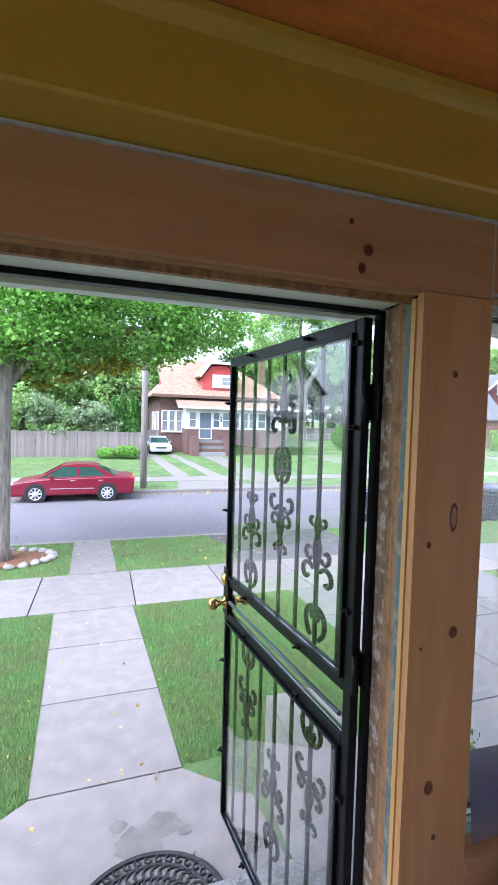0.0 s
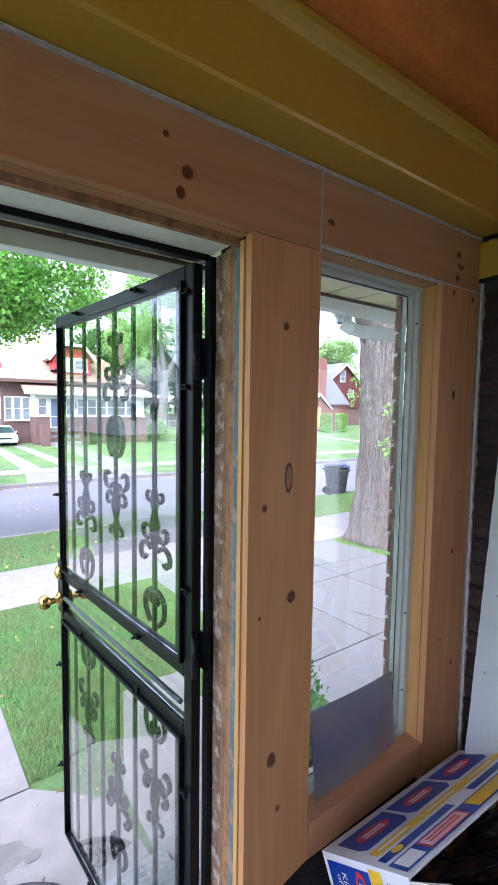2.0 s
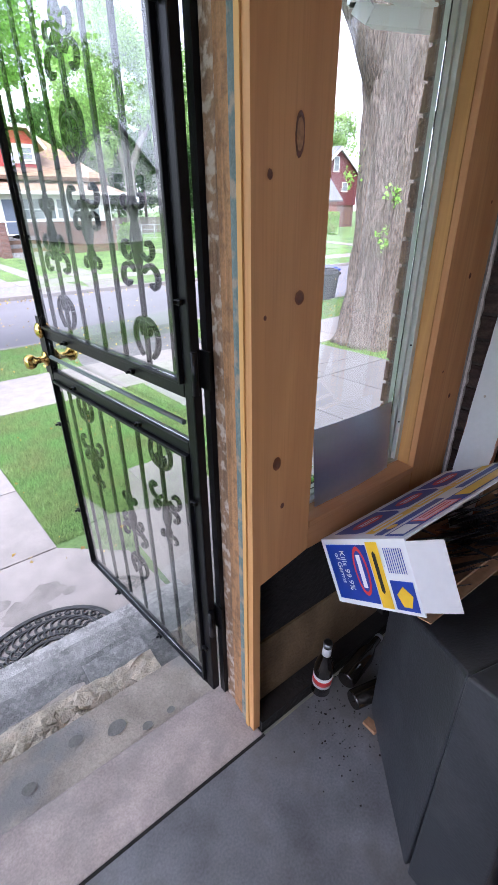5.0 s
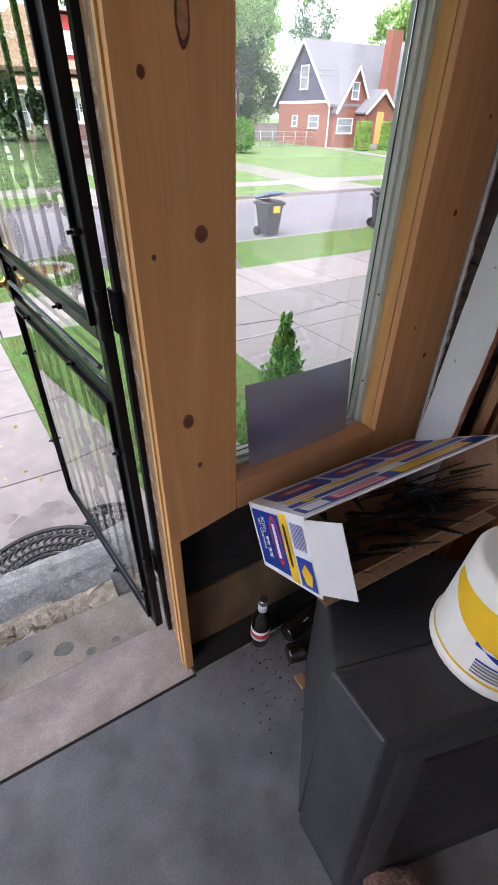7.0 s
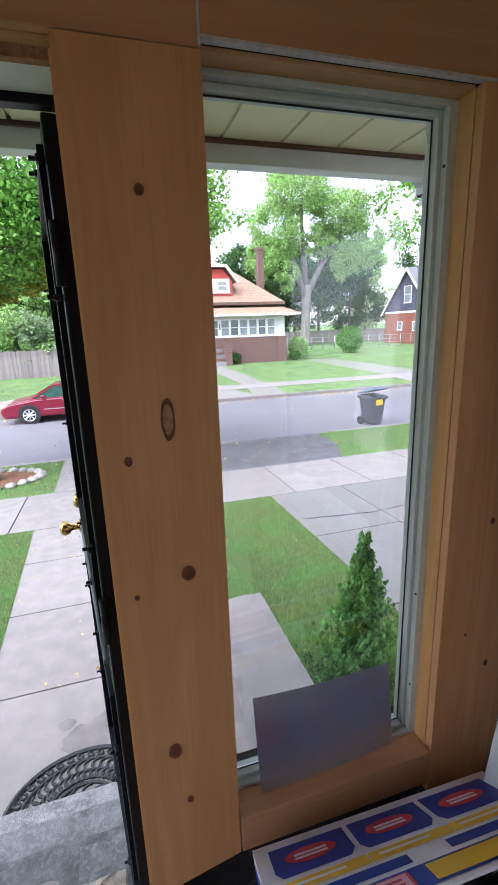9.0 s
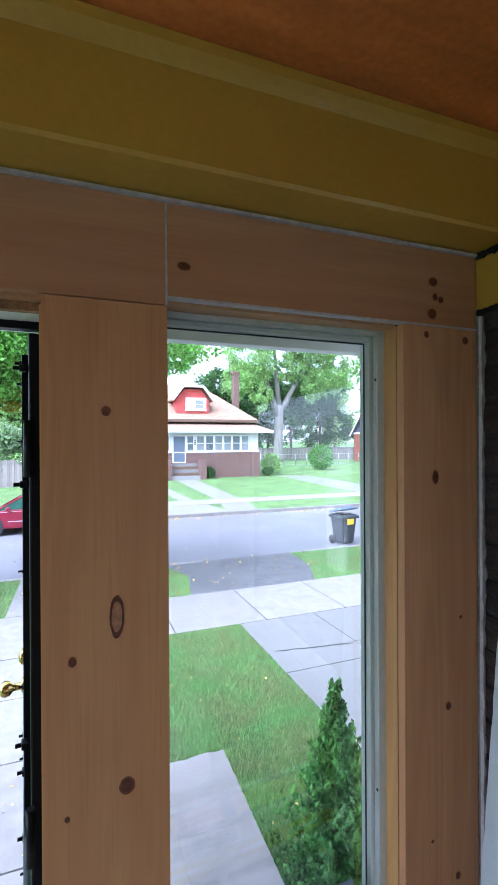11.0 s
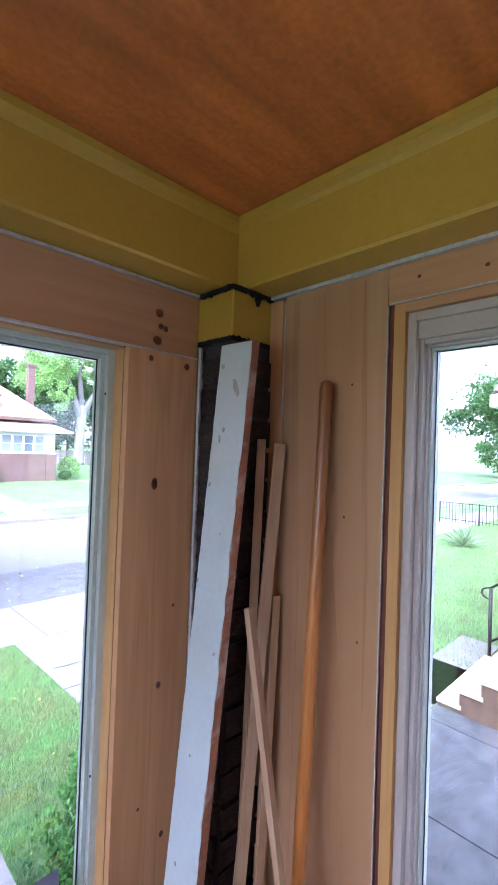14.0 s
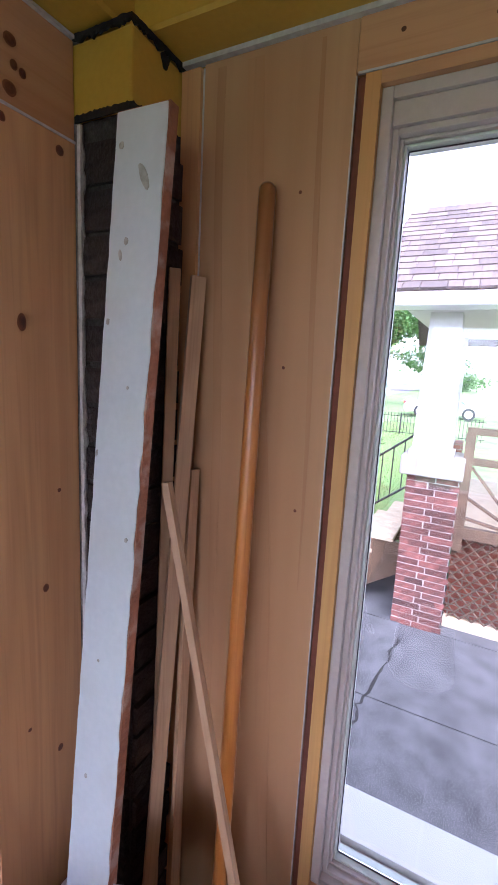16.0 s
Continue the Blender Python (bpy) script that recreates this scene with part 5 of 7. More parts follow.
print_on(A, V, Wd, nE, [(0.78, 0.74), (0.86, 0.62), (0.94, 0.74), (0.90, 0.90), (0.82, 0.90)], INK_Y, 0.0018, "yellow arrow")
for k in range(9):
    print_on(A, V, Wd, nE, rect(0.76 + 0.022 * k, 0.768 + 0.022 * k, 0.12, 0.45), INK_B, 0.0014, "barcode line")


def lettering(text, o, along, down, nrm, size, material):
    cu = bpy.data.curves.new("lettering", "FONT")
    cu.body, cu.size, cu.extrude = text, size, 0.0002
    cu.materials.append(material)
    ob = new("lettering", cu)
    ob.parent = carton
    x, y = along.normalized(), (-down).normalized()
    m = Matrix((x, y, x.cross(y))).transposed().to_4x4()
    ob.matrix_basis = Matrix.Translation(o + nrm * 0.0028) @ m


lettering("Kills 99.9%", A + V * 0.225 + Wd * 0.16, Wd, V * -1, nE, 0.024, INK_W)
lettering("of Germs", A + V * 0.155 + Wd * 0.20, Wd, V * -1, nE, 0.021, INK_W)
# black plastic strips spilling from the carton
zr = random.Random(6)
for k in range(80):
    u = zr.uniform(0.14, 0.92)
    o = A + U * u + V * zr.uniform(0.15, 0.75) + Wd * zr.uniform(0.40, 0.95)
    d = V * zr.uniform(0.25, 0.6) + U * zr.uniform(-0.18, 0.18) + Wd * zr.uniform(-0.2, 0.08)
    side = d.cross(Wd).normalized() * zr.uniform(0.006, 0.016)
    bm = bmesh.new()
    q = [bm.verts.new(p) for p in (o - side, o + side, o + d + side * 0.1, o + d - side * 0.1)]
    q2 = [bm.verts.new(v.co + Vector((0, 0, 0.002))) for v in q]
    bm.faces.new(q), bm.faces.new(q2[::-1])
    for i in range(4):
        j = (i + 1) % 4
        bm.faces.new((q[j], q[i], q2[i], q2[j]))
    thing("plastic_strip", bm, ZIP, "pointed black plastic strip spilling from the carton", "plastic strip", "strips in the carton")

pail = thing("upturned_pail", label="white pail with yellow band, upside down on the television", category="pail", m=pose(0.353, -0.588, 0.7345) @ Matrix.Diagonal((0.865, 0.865, 0.865, 1.0)))
bm = bmesh.new()
bm_lathe(bm, [(0.118, 0.0), (0.120, 0.004), (0.120, 0.018), (0.115, 0.020), (0.098, 0.225), (0.094, 0.233), (0.085, 0.236), (0.02, 0.234)], sides=40)
part("shell", bm, PAIL, pail)


def band(z0a, z0b, z1, a0, a1, material, label, out=0.0008, n=24):
    bm = bmesh.new()
    lo, hi = [], []
    for k in range(n + 1):
        t = a0 + (a1 - a0) * k / n
        z0 = z0a + (z0b - z0a) * math.sin(math.pi * k / n)
        for lst, z in ((lo, z0), (hi, z1)):
            r = 0.115 - 0.017 * (z - 0.02) / 0.205 + out
            lst.append(bm.verts.new((r * math.cos(t), r * math.sin(t), z)))
    for k in range(n):
        bm.faces.new((lo[k], lo[k + 1], hi[k + 1], hi[k]))
    part("print", bm, material, pail, label)


band(0.165, 0.105, 0.185, 2.2, 4.6, INK_Y, "yellow band")
band(0.024, 0.024, 0.030, 2.0, 5.0, INK_Y, "thin yellow line")
band(0.110, 0.082, 0.100, 3.2, 4.5, INK_B, "blue badge", 0.0014)
band(0.112, 0.095, 0.108, 3.35, 4.35, INK_Y, "yellow badge lettering bar", 0.002)
for k in range(5):
    band(0.070 - 0.008 * k, 0.070 - 0.008 * k, 0.074 - 0.008 * k, 3.3, 4.3, INK_B if k == 0 else STEEL, "small text bar", 0.0012)

# bottles and dirt in the dark under the window
def bottle(x, y, z, tilt, label, cap, labelled=True):
    ob = thing("bottle", label=label, category="bottle", group="bottles under the window", m=pose(x, y, z, *tilt))
    bm = bmesh.new()
    bm_lathe(bm, [(0.028, 0.0), (0.031, 0.006), (0.031, 0.125), (0.026, 0.150), (0.014, 0.180), (0.0125, 0.225), (0.0135, 0.228), (0.0135, 0.236)], sides=24)
    part("body", bm, BOTTLE, ob, "dark glass body")
    for z0, z1, r0, r1, mtl in ((0.045, 0.095, 0.0314, 0.0314, CARD_W), (0.185, 0.218, 0.0145, 0.0135, CARD_W), (0.058, 0.080, 0.0318, 0.0318, INK_R)) if labelled else ():
        b2 = bmesh.new()
        bm_lathe(b2, [(r0, z0), (r1, z1)], sides=24)
        part("label", b2, mtl, ob, "paper label")
    b3 = bmesh.new()
    bm_lathe(b3, [(0.0145, 0.225), (0.015, 0.232), (0.013, 0.240)], sides=16)
    part("cap", b3, cap, ob, "metal cap")


bottle(0.246, -0.045, 0.034, (3, 0, 0), "dark beer bottle with white labels standing under the window", STEEL)
bottle(0.30, -0.135, 0.033, (90, 0, 75), "dark bottle with a blue cap lying under the window", INK_B, False)
bottle(0.335, -0.075, 0.033, (90, 0, 100), "dark bottle lying in the dirt under the window", STEEL, False)
dr = random.Random(21)
bm = bmesh.new()
for k in range(170):
    x, y, s = dr.gauss(0.27, 0.10), dr.gauss(-0.15, 0.09), dr.uniform(0.0006, 0.0030)
    if y > -0.02 or (y < -0.5):
        continue
    bm_prism(bm, [(x + s * dr.uniform(0.5, 1.6) * math.cos(q), y + s * dr.uniform(0.5, 1.6) * math.sin(q)) for q in (0.2, 1.4, 2.5, 3.8, 5.1)], "z", 0.0, s * 0.6)
thing("floor_dirt", bm, DARK, "dark crumbs and dirt on the floor", "dirt", kind="stuff")
bm = bmesh.new()
rough_slab(bm, 0.285, 0.315, -0.24, -0.19, 0.002, 0.012, 0.008, 0.006, 3.0, 0.01)
thing("paper_scrap", bm, CARD, "crumpled brown paper scrap on the floor", "paper scrap")
bm = bmesh.new()
bmesh.ops.create_icosphere(bm, subdivisions=3, radius=0.07)
for v in bm.verts:
    v.co.x *= 1.3
    v.co *= 1 + 0.28 * noise.noise(v.co * 16) + 0.1 * noise.noise(v.co * 50)
    v.co.z = max(v.co.z, -0.045)
thing("broken_brick", bm, CHUNK, "lump of broken brick and pale mortar on the floor", "rubble", m=pose(0.175, -0.735, 0.045, 0, 0, 30))

# ---- porch eaves outside ----
so = thing("porch_eaves", label="cream ribbed soffit with white beam and gutter", category="eaves", kind="structure")
for k in range(26):
    x = -3.0 + k * 0.19
    pbox("soffit_panel", x, x + 0.178, 0.21, 0.79, 2.236, 2.25, SOFFIT, so)
    pbox("soffit_groove", x + 0.178, x + 0.19, 0.21, 0.79, 2.246, 2.25, SOFFIT, so)
pbox("trim_strip", -3.0, 1.9, 0.788, 0.80, 2.224, 2.2355, BROWN_T, so, "brown trim strip")
pbox("beam", -3.0, 1.9, 0.80, 0.86, 2.172, 2.30, GUTTER, so, "white fascia beam", 0.003)
pbox("roof_edge", -3.0, 1.9, 0.19, 0.95, 2.305, 2.5, ROOF_B, so, "shingled roof edge")
bm = bmesh.new()
bm_prism(bm, [(0.861, 2.30), (0.861, 2.20), (0.93, 2.195), (0.955, 2.24), (0.965, 2.30)], "x", -3.0, 1.9)
part("gutter", bm, GUTTER, so, "white gutter")
dp = thing("downspout", label="white downspout elbow under the gutter", category="downspout", kind="structure")
bm = bmesh.new()
q = [(1.24, 0.92, 2.24), (1.24, 0.92, 2.15), (1.27, 0.87, 2.11), (1.46, 0.52, 2.03), (1.50, 0.42, 1.98), (1.50, 0.36, -0.9)]
for a, b in zip(q[:-1], q[1:]):
    bm_tube(bm, a, b, 0.042, 0.042, 4)
part("pipe", bm, GUTTER, dp)
bm = bmesh.new()
bm_lathe(bm, [(0.09, 2.22), (0.045, 2.17), (0.044, 2.15)], (1.24, 0.92, 0), 4, False)
part("outlet", bm, GUTTER, dp)

# ---- near ground: door mat, leaves, blades ----
matt = thing("door_mat", label="half-round black rubber scroll mat with leaves on it", category="door mat", m=pose(-0.38, 1.52, gz(1.6) + 0.018))
bm = bmesh.new()
for r, w in ((0.44, 0.016), (0.36, 0.010), (0.17, 0.012)):
    n = 26
    for k in range(n):
        t0, t1 = math.pi * k / n, math.pi * (k + 1) / n
        bm_tube(bm, (r * math.cos(t0), r * 0.86 * math.sin(t0), 0.012), (r * math.cos(t1), r * 0.86 * math.sin(t1), 0.012), w, w, 5)
part("rim", bm, MAT_R, matt)["kind"] = "stuff"
bm = bmesh.new()
for k in range(20):
    t = math.pi * (k + 0.5) / 20
    for r, s in ((0.40, 0.028), (0.30, 0.045), (0.23, 0.040), (0.10, 0.05)):
        if r == 0.10 and k % 4:
            continue
        c = Vector((r * math.cos(t), r * 0.86 * math.sin(t), 0.010))
        pts = [c + Vector((s * (1 - 0.7 * i / 9) * math.cos(t + i * 0.62), s * (1 - 0.7 * i / 9) * math.sin(t + i * 0.62), 0)) for i in range(10)]
        bm_path(bm, pts, 0.007, 4)
part("scroll_pattern", bm, MAT_R, matt, "rubber scroll pattern")["kind"] = "stuff"
bm = bmesh.new()
bm_tube(bm, (-0.44, 0.0, 0.012), (0.44, 0.0, 0.012), 0.014, 0.014, 5)
part("front_bar", bm, MAT_R, matt)


def on_paving(x, y):
    if y < 2.6:
        return x < 0.95 and x > -1.76 and not (y > 2.2 and x > 0.3) and not (y > 2.05 and x < -1.27 - 1.2 * (2.45 - y)) or (1.1 < x < 5.0 and y < 0.95) or 2.38 < x < 6.45
    if 2.38 < x < 6.45 and y < 6.05 or 6.03 < y < 7.82 or 10.84 < y < 19.1:
        return True
    if y < 6.05:
        return -1.135 - 0.048 * (y - 2.55) < x < -0.012 - 0.046 * (y - 2.55)
    if y < 10.85:
        return -1.21 - 0.032 * (y - 7.8) < x < -0.36 - 0.026 * (y - 7.8) or np.interp(y, [7.82, 9.4, 11.0], [2.0, 2.3, 1.9]) < x < np.interp(y, [7.82, 9.2, 11.0], [4.7, 5.3, 5.6])
    if 21.5 < y < 23.3:
        return True
    return False


def grass(name, x0, x1, y0, y1, n, h, seed, label):
    rng = np.random.default_rng(seed)
    x, y = rng.uniform(x0, x1, n), rng.uniform(y0, y1, n)
    keep = np.array([not on_paving(a, b) for a, b in zip(x, y)])
    x, y = x[keep], y[keep]
    n = len(x)
    z = np.array([gz(b) for b in y])
    a, ln = rng.uniform(0, 2 * np.pi, n), h * rng.uniform(0.5, 1.4, n)
    lean = rng.uniform(0.1, 0.8, n) * ln
    la = rng.uniform(0, 2 * np.pi, n)
    w = h * 0.045 + 0.0008
    v = np.stack([np.stack([x - w * np.cos(a), y - w * np.sin(a), z], 1), np.stack([x + w * np.cos(a), y + w * np.sin(a), z], 1),
                  np.stack([x + lean * np.cos(la), y + lean * np.sin(la), z + ln], 1)], 1).reshape(-1, 3)
    me = bpy.data.meshes.new(name)
    me.vertices.add(3 * n), me.loops.add(3 * n), me.polygons.add(n)
    me.vertices.foreach_set("co", v.ravel())
    me.loops.foreach_set("vertex_index", np.arange(3 * n))
    me.polygons.foreach_set("loop_start", np.arange(0, 3 * n, 3))
    me.update(calc_edges=True)
    me.materials.append(BLADE)
    tagged(new(name, me), label, "grass", "", "stuff")


grass("lawn_grass", -3.2, 2.4, 1.2, 6.05, 420000, 0.045, 1, "short green lawn grass by the walk")
grass("verge_grass", -7.0, 12.0, 7.8, 10.85, 170000, 0.05, 2, "green verge grass with yellow leaves")
grass("far_verge_grass", -10, 30, 19.0, 36.0, 150000, 0.07, 3, "green lawn across the street")
grass("side_lawn_grass", 5.0, 26, 0.8, 6.0, 130000, 0.06, 4, "green lawn of the next house")


def fallen(name, n, box, seed, size, label, lift=0.02):
    rng = np.random.default_rng(seed)
    x, y = rng.uniform(box[0], box[1], n), rng.uniform(box[2], box[3], n)
    p = np.stack([x, y, np.array([gz(b) for b in y]) + lift], 1)
    tagged(new(name, leaf_mesh(name, p, size, FALLEN, seed, 0.0, 1.1)), label, "leaves", "", "stuff")


fallen("lawn_leaves", 110, (-3, 2.4, 2.0, 6.0), 11, 0.03, "yellow leaves fallen on the lawn", 0.045)
fallen("verge_leaves", 420, (-6, 13, 7.9, 10.8), 12, 0.042, "yellow leaves fallen on the verge", 0.05)
fallen("street_leaves", 420, (-6, 14, 11.0, 18.8), 13, 0.045, "dry leaves scattered on the street", 0.03)
fallen("kerb_leaves", 260, (-5, 14, 18.2, 18.9), 14, 0.07, "brown leaves along the far kerb", 0.03)
fallen("walk_leaves", 26, (-1.3, 0.4, 1.5, 6.0), 15, 0.03, "small dry leaves on the walk", 0.022)
for i, (x, y, r) in enumerate(((-0.42, 2.02, 0.13), (-0.24, 2.10, 0.12), (-0.33, 1.95, 0.09), (-0.52, 2.16, 0.06), (-0.10, 2.02, 0.05))):
    bm = bmesh.new()
    ring = [bm.verts.new((x + r * (1 + 0.35 * noise.noise((math.cos(t) * 2 + x * 9, math.sin(t) * 2, y))) * math.cos(t), y + 0.8 * r * (1 + 0.35 * noise.noise((math.cos(t) * 2, x, math.sin(t) * 2))) * math.sin(t), gz(y) + 0.0185 + 0.0008 * i)) for t in [2 * math.pi * k / 26 for k in range(26)]]
    bm.faces.new(ring)
    part("damp_patch", bm, DAMP, fw, "dark damp stain")

# ---- trees and shrubs ----
def limb(bm, pts, radii, sides=14, rough=0.0):
    """A bent tapering limb through the points."""
    rings = []
    for i, (p, r) in enumerate(zip(pts, radii)):
        p = Vector(p)
        a, b = Vector(pts[max(0, i - 1)]), Vector(pts[min(len(pts) - 1, i + 1)])
        d = (b - a).normalized()
        u = d.cross(Vector((0.3, 1, 0.1))).normalized()
        w = d.cross(u)
        ring = []
        for k in range(sides):
            t = 2 * math.pi * k / sides
            q = p + (u * math.cos(t) + w * math.sin(t)) * r
            q += (q - p) * rough * (noise.noise(Vector((q.x * 5, q.y * 5, q.z * 1.2))) + 0.6 * abs(noise.noise(Vector((math.cos(t) * 9, math.sin(t) * 9, q.z * 0.9)))))
            ring.append(bm.verts.new(q))
        rings.append(ring)
    for a, b in zip(rings[:-1], rings[1:]):
        for k in range(sides):
            j = (k + 1) % sides
            bm.faces.new((a[k], a[j], b[j], b[k])).smooth = True
    bm.faces.new(rings[0][::-1]), bm.faces.new(rings[-1])


def tree(name, label, x, y, trunk, limbs, blobs, n, size, leaf, bark, seed, lumps=40, droop=0.3, fill=0.35, sides=14, rough=0.1):
    t = thing(name, label=label, category="tree", m=pose(x, y, gz(y)))
    bm = bmesh.new()
    limb(bm, *trunk, sides=sides, rough=rough)
    part("trunk", bm, bark, t)
    for pts, radii in limbs:
        bm = bmesh.new()
        limb(bm, pts, radii, 8, 0.08)
        part("limb", bm, bark, t)
    if blobs:
        crown = new("crown", leaf_mesh("crown", clumps(blobs, n, seed, lumps, fill), size, leaf, seed, droop))
        crown.parent = t
    return t


# broad old trunk beside the drive
zs, rs = [0.0, 0.12, 0.35, 0.8, 1.5, 2.4, 3.6, 4.4, 5.0, 5.9], [0.88, 0.82, 0.74, 0.68, 0.65, 0.64, 0.64, 0.68, 0.64, 0.5]
zf = [k * 0.1 for k in range(60)]
tb = tree("old_tree", "massive tree trunk with deep furrowed bark beside the drive", 7.54, 5.35,
          ([(0, 0, z) for z in zf], [float(np.interp(z, zs, rs)) for z in zf]),
          [([(-0.2, 0.1, 4.2), (-0.6, 0.4, 5.3), (-1.4, 0.9, 6.8), (-2.2, 1.5, 8.6)], [0.42, 0.36, 0.3, 0.2]),
           ([(0.2, -0.1, 4.6), (0.8, -0.4, 6.0), (1.6, -0.8, 8.0)], [0.46, 0.4, 0.26])],
          [(-1.6, 1.2, 8.2, 3.0, 3.0, 1.6), (1.4, -0.6, 9.0, 3.4, 3.2, 2.0), (-2.9, 0.9, 4.9, 0.5, 0.5, 0.9), (-1.2, 3.0, 5.0, 0.4, 0.5, 0.9)], 26000, 0.06, LEAF, BARK, 31, 90, 0.6, 0.3, 120, 0.17)
crown = new("side_shoots", leaf_mesh("side_shoots", clumps([(-0.72, -0.45, 2.1, 0.18, 0.18, 0.25), (-0.66, -0.5, 2.75, 0.2, 0.2, 0.22), (-0.75, 0.4, 3.3, 0.2, 0.2, 0.4)], 220, 5, 16), 0.05, LEAF, 5, 0.5))
crown.parent = tb
crown["kind"] = "stuff"

# street maple whose crown hangs over the view
mp_blobs = [(0.2, 0.0, 5.0, 2.3, 2.2, 0.9), (2.4, 0.4, 5.0, 1.9, 1.8, 0.75), (4.4, 0.8, 5.35, 1.6, 1.6, 0.6), (-2.0, 0.0, 4.8, 2.0, 2.0, 1.0), (0.6, 1.6, 4.35, 1.2, 1.2, 0.5), (-0.8, -0.8, 4.3, 1.2, 1.2, 0.5),
            (1.6, 0.0, 6.3, 3.4, 2.8, 1.2), (-1.2, 1.0, 3.9, 1.0, 1.0, 0.45)]
mt = tree("street_maple", "green street maple with leaning grey trunk, leaves turning yellow", -2.66, 9.4,
     ([(0, 0, 0), (0.0, 0, 0.3), (0.02, 0, 1.4), (0.05, 0, 2.8), (0.1, 0, 4.0), (0.3, 0.1, 5.4)], [0.30, 0.22, 0.19, 0.18, 0.17, 0.10]),
     [([(0.07, 0, 3.5), (0.8, 0.2, 4.5), (2.2, 0.4, 5.0), (4.2, 0.7, 5.2)], [0.10, 0.08, 0.06, 0.03]), ([(0.07, 0, 3.6), (-0.8, 0.2, 4.4), (-2.0, 0.1, 5.0)], [0.10, 0.07, 0.03]),
      ([(0.09, 0, 3.8), (0.5, 0.8, 4.6), (1.4, 1.8, 5.0)], [0.08, 0.06, 0.03])],
     mp_blobs, 80000, 0.072, LEAF, BARK_M, 33, 240, 0.35, 0.3)
crown = new("yellow_leaves", leaf_mesh("yellow_leaves", clumps([(1.6, 1.5, 4.45, 1.5, 1.0, 0.4), (3.0, 1.2, 4.75, 1.4, 1.0, 0.35), (0.6, 1.9, 4.0, 0.9, 0.8, 0.35)], 7000, 35, 60, 0.3), 0.072, LEAF_Y, 35, 0.35))
crown.parent = mt
crown["label"] = "yellow leaves inside the crown"

# pale big tree behind the bungalow
tree("old_tree", "tall pale-barked spreading tree behind the lawns", 26.2, 58.0,
     ([(0, 0, 0), (0, 0, 0.6), (0.1, 0, 3.0), (0.2, 0, 6.0), (0.3, 0, 8.0)], [0.95, 0.75, 0.62, 0.60, 0.5]),
     [([(0.2, 0, 6.0), (-0.9, 0, 9.0), (-2.2, 0, 12.5), (-3.0, 0, 16)], [0.45, 0.36, 0.26, 0.12]), ([(0.3, 0, 7.0), (0.0, 0.3, 11), (-0.4, 0.2, 16), (-0.3, 0, 20)], [0.4, 0.33, 0.22, 0.1]),
      ([(0.5, 0, 7.2), (2.2, 0, 10.2), (4.6, 0, 13.6), (6.2, 0, 17)], [0.44, 0.34, 0.26, 0.12]), ([(2.2, 0, 10.2), (2.4, 0.2, 13.5), (2.6, 0, 17)], [0.24, 0.18, 0.09])],
     [(-4.2, 0, 14.5, 3.6, 3.0, 3.6), (-1.0, 0, 19.5, 4.2, 3.5, 3.2), (5.4, 0, 17.0, 4.6, 3.2, 3.0), (-6.2, 0, 11.0, 2.2, 2.2, 2.8), (9.4, 0, 13.0, 2.8, 2.4, 2.6), (2.0, 0, 13.5, 2.2, 2.0, 2.2), (-3.2, -1, 9.5, 1.6, 1.5, 2.4), (5.6, -1, 11.0, 2.0, 1.6, 2.4)], 60000, 0.20, LEAF_P, BARK_W, 41, 220, 0.6, 0.26)


def backdrop_tree(x, y, h, r, leaf, seed, name="garden_tree", label="dark green garden tree behind the houses", base=-0.05, n=16000, size=0.32):
    rr = random.Random(seed)
    blobs = [(rr.uniform(-0.5, 0.5) * r, rr.uniform(-0.4, 0.4) * r, h * rr.uniform(base + 0.15, 0.95), r * rr.uniform(0.45, 0.75), r * rr.uniform(0.45, 0.7), h * rr.uniform(0.12, 0.2)) for _ in range(8)]
    tree(name, label, x, y, ([(0, 0, 0), (0, 0, h * 0.4), (0.1, 0, h * 0.8)], [0.25, 0.2, 0.06]), [], blobs, n, size, leaf, BARK, seed, 70, 0.3, 0.32, 8)


for k, (x, y, h, r, leaf) in enumerate(((19, 66, 13, 5, LEAF_D), (27, 72, 14, 6, LEAF_D), (34, 70, 15, 6, LEAF_D), (42, 74, 16, 6, LEAF_D), (33, 78, 19, 6, LEAF_D), (50, 82, 19, 7, LEAF_P), (60, 78, 17, 7, LEAF_D),
                                        (-2, 62, 11, 5, LEAF_P), (6, 60, 10, 4.5, LEAF_P), (-10, 58, 12, 6, LEAF_D), (13, 64, 11, 5, LEAF_D), (1, 50, 9, 3.5, LEAF_P), (-6, 46, 7, 3.5, LEAF_P),
                                        (68, 66, 16, 7, LEAF_P), (76, 50, 14, 7, LEAF_D), (80, 36, 15, 7, LEAF_P), (84, 22, 15, 8, LEAF_D), (86, 6, 15, 8, LEAF_D), (64, 14, 13, 5, LEAF_P), (-24, 62, 14, 7, LEAF_D), (-36, 60, 13, 7, LEAF_P))):
    backdrop_tree(x, y, h, r, leaf, 50 + k)
# shrubs over the fence
for k, (x, y, h, r, leaf) in enumerate(((-4.6, 35.6, 4.2, 1.9, LEAF_S), (-2.4, 35.8, 4.6, 1.8, LEAF_S), (-6.4, 36.2, 4.6, 2.2, LEAF_P), (-0.6, 35.6, 3.6, 1.3, LEAF_S), (-3.4, 35.2, 2.8, 1.4, LEAF_P), (-8.2, 35.5, 4.4, 2, LEAF_P))):
    backdrop_tree(x, y, h, r, leaf, 80 + k, "garden_shrub", "silvery green garden shrub behind the board fence", 0.0, 3600, 0.17)


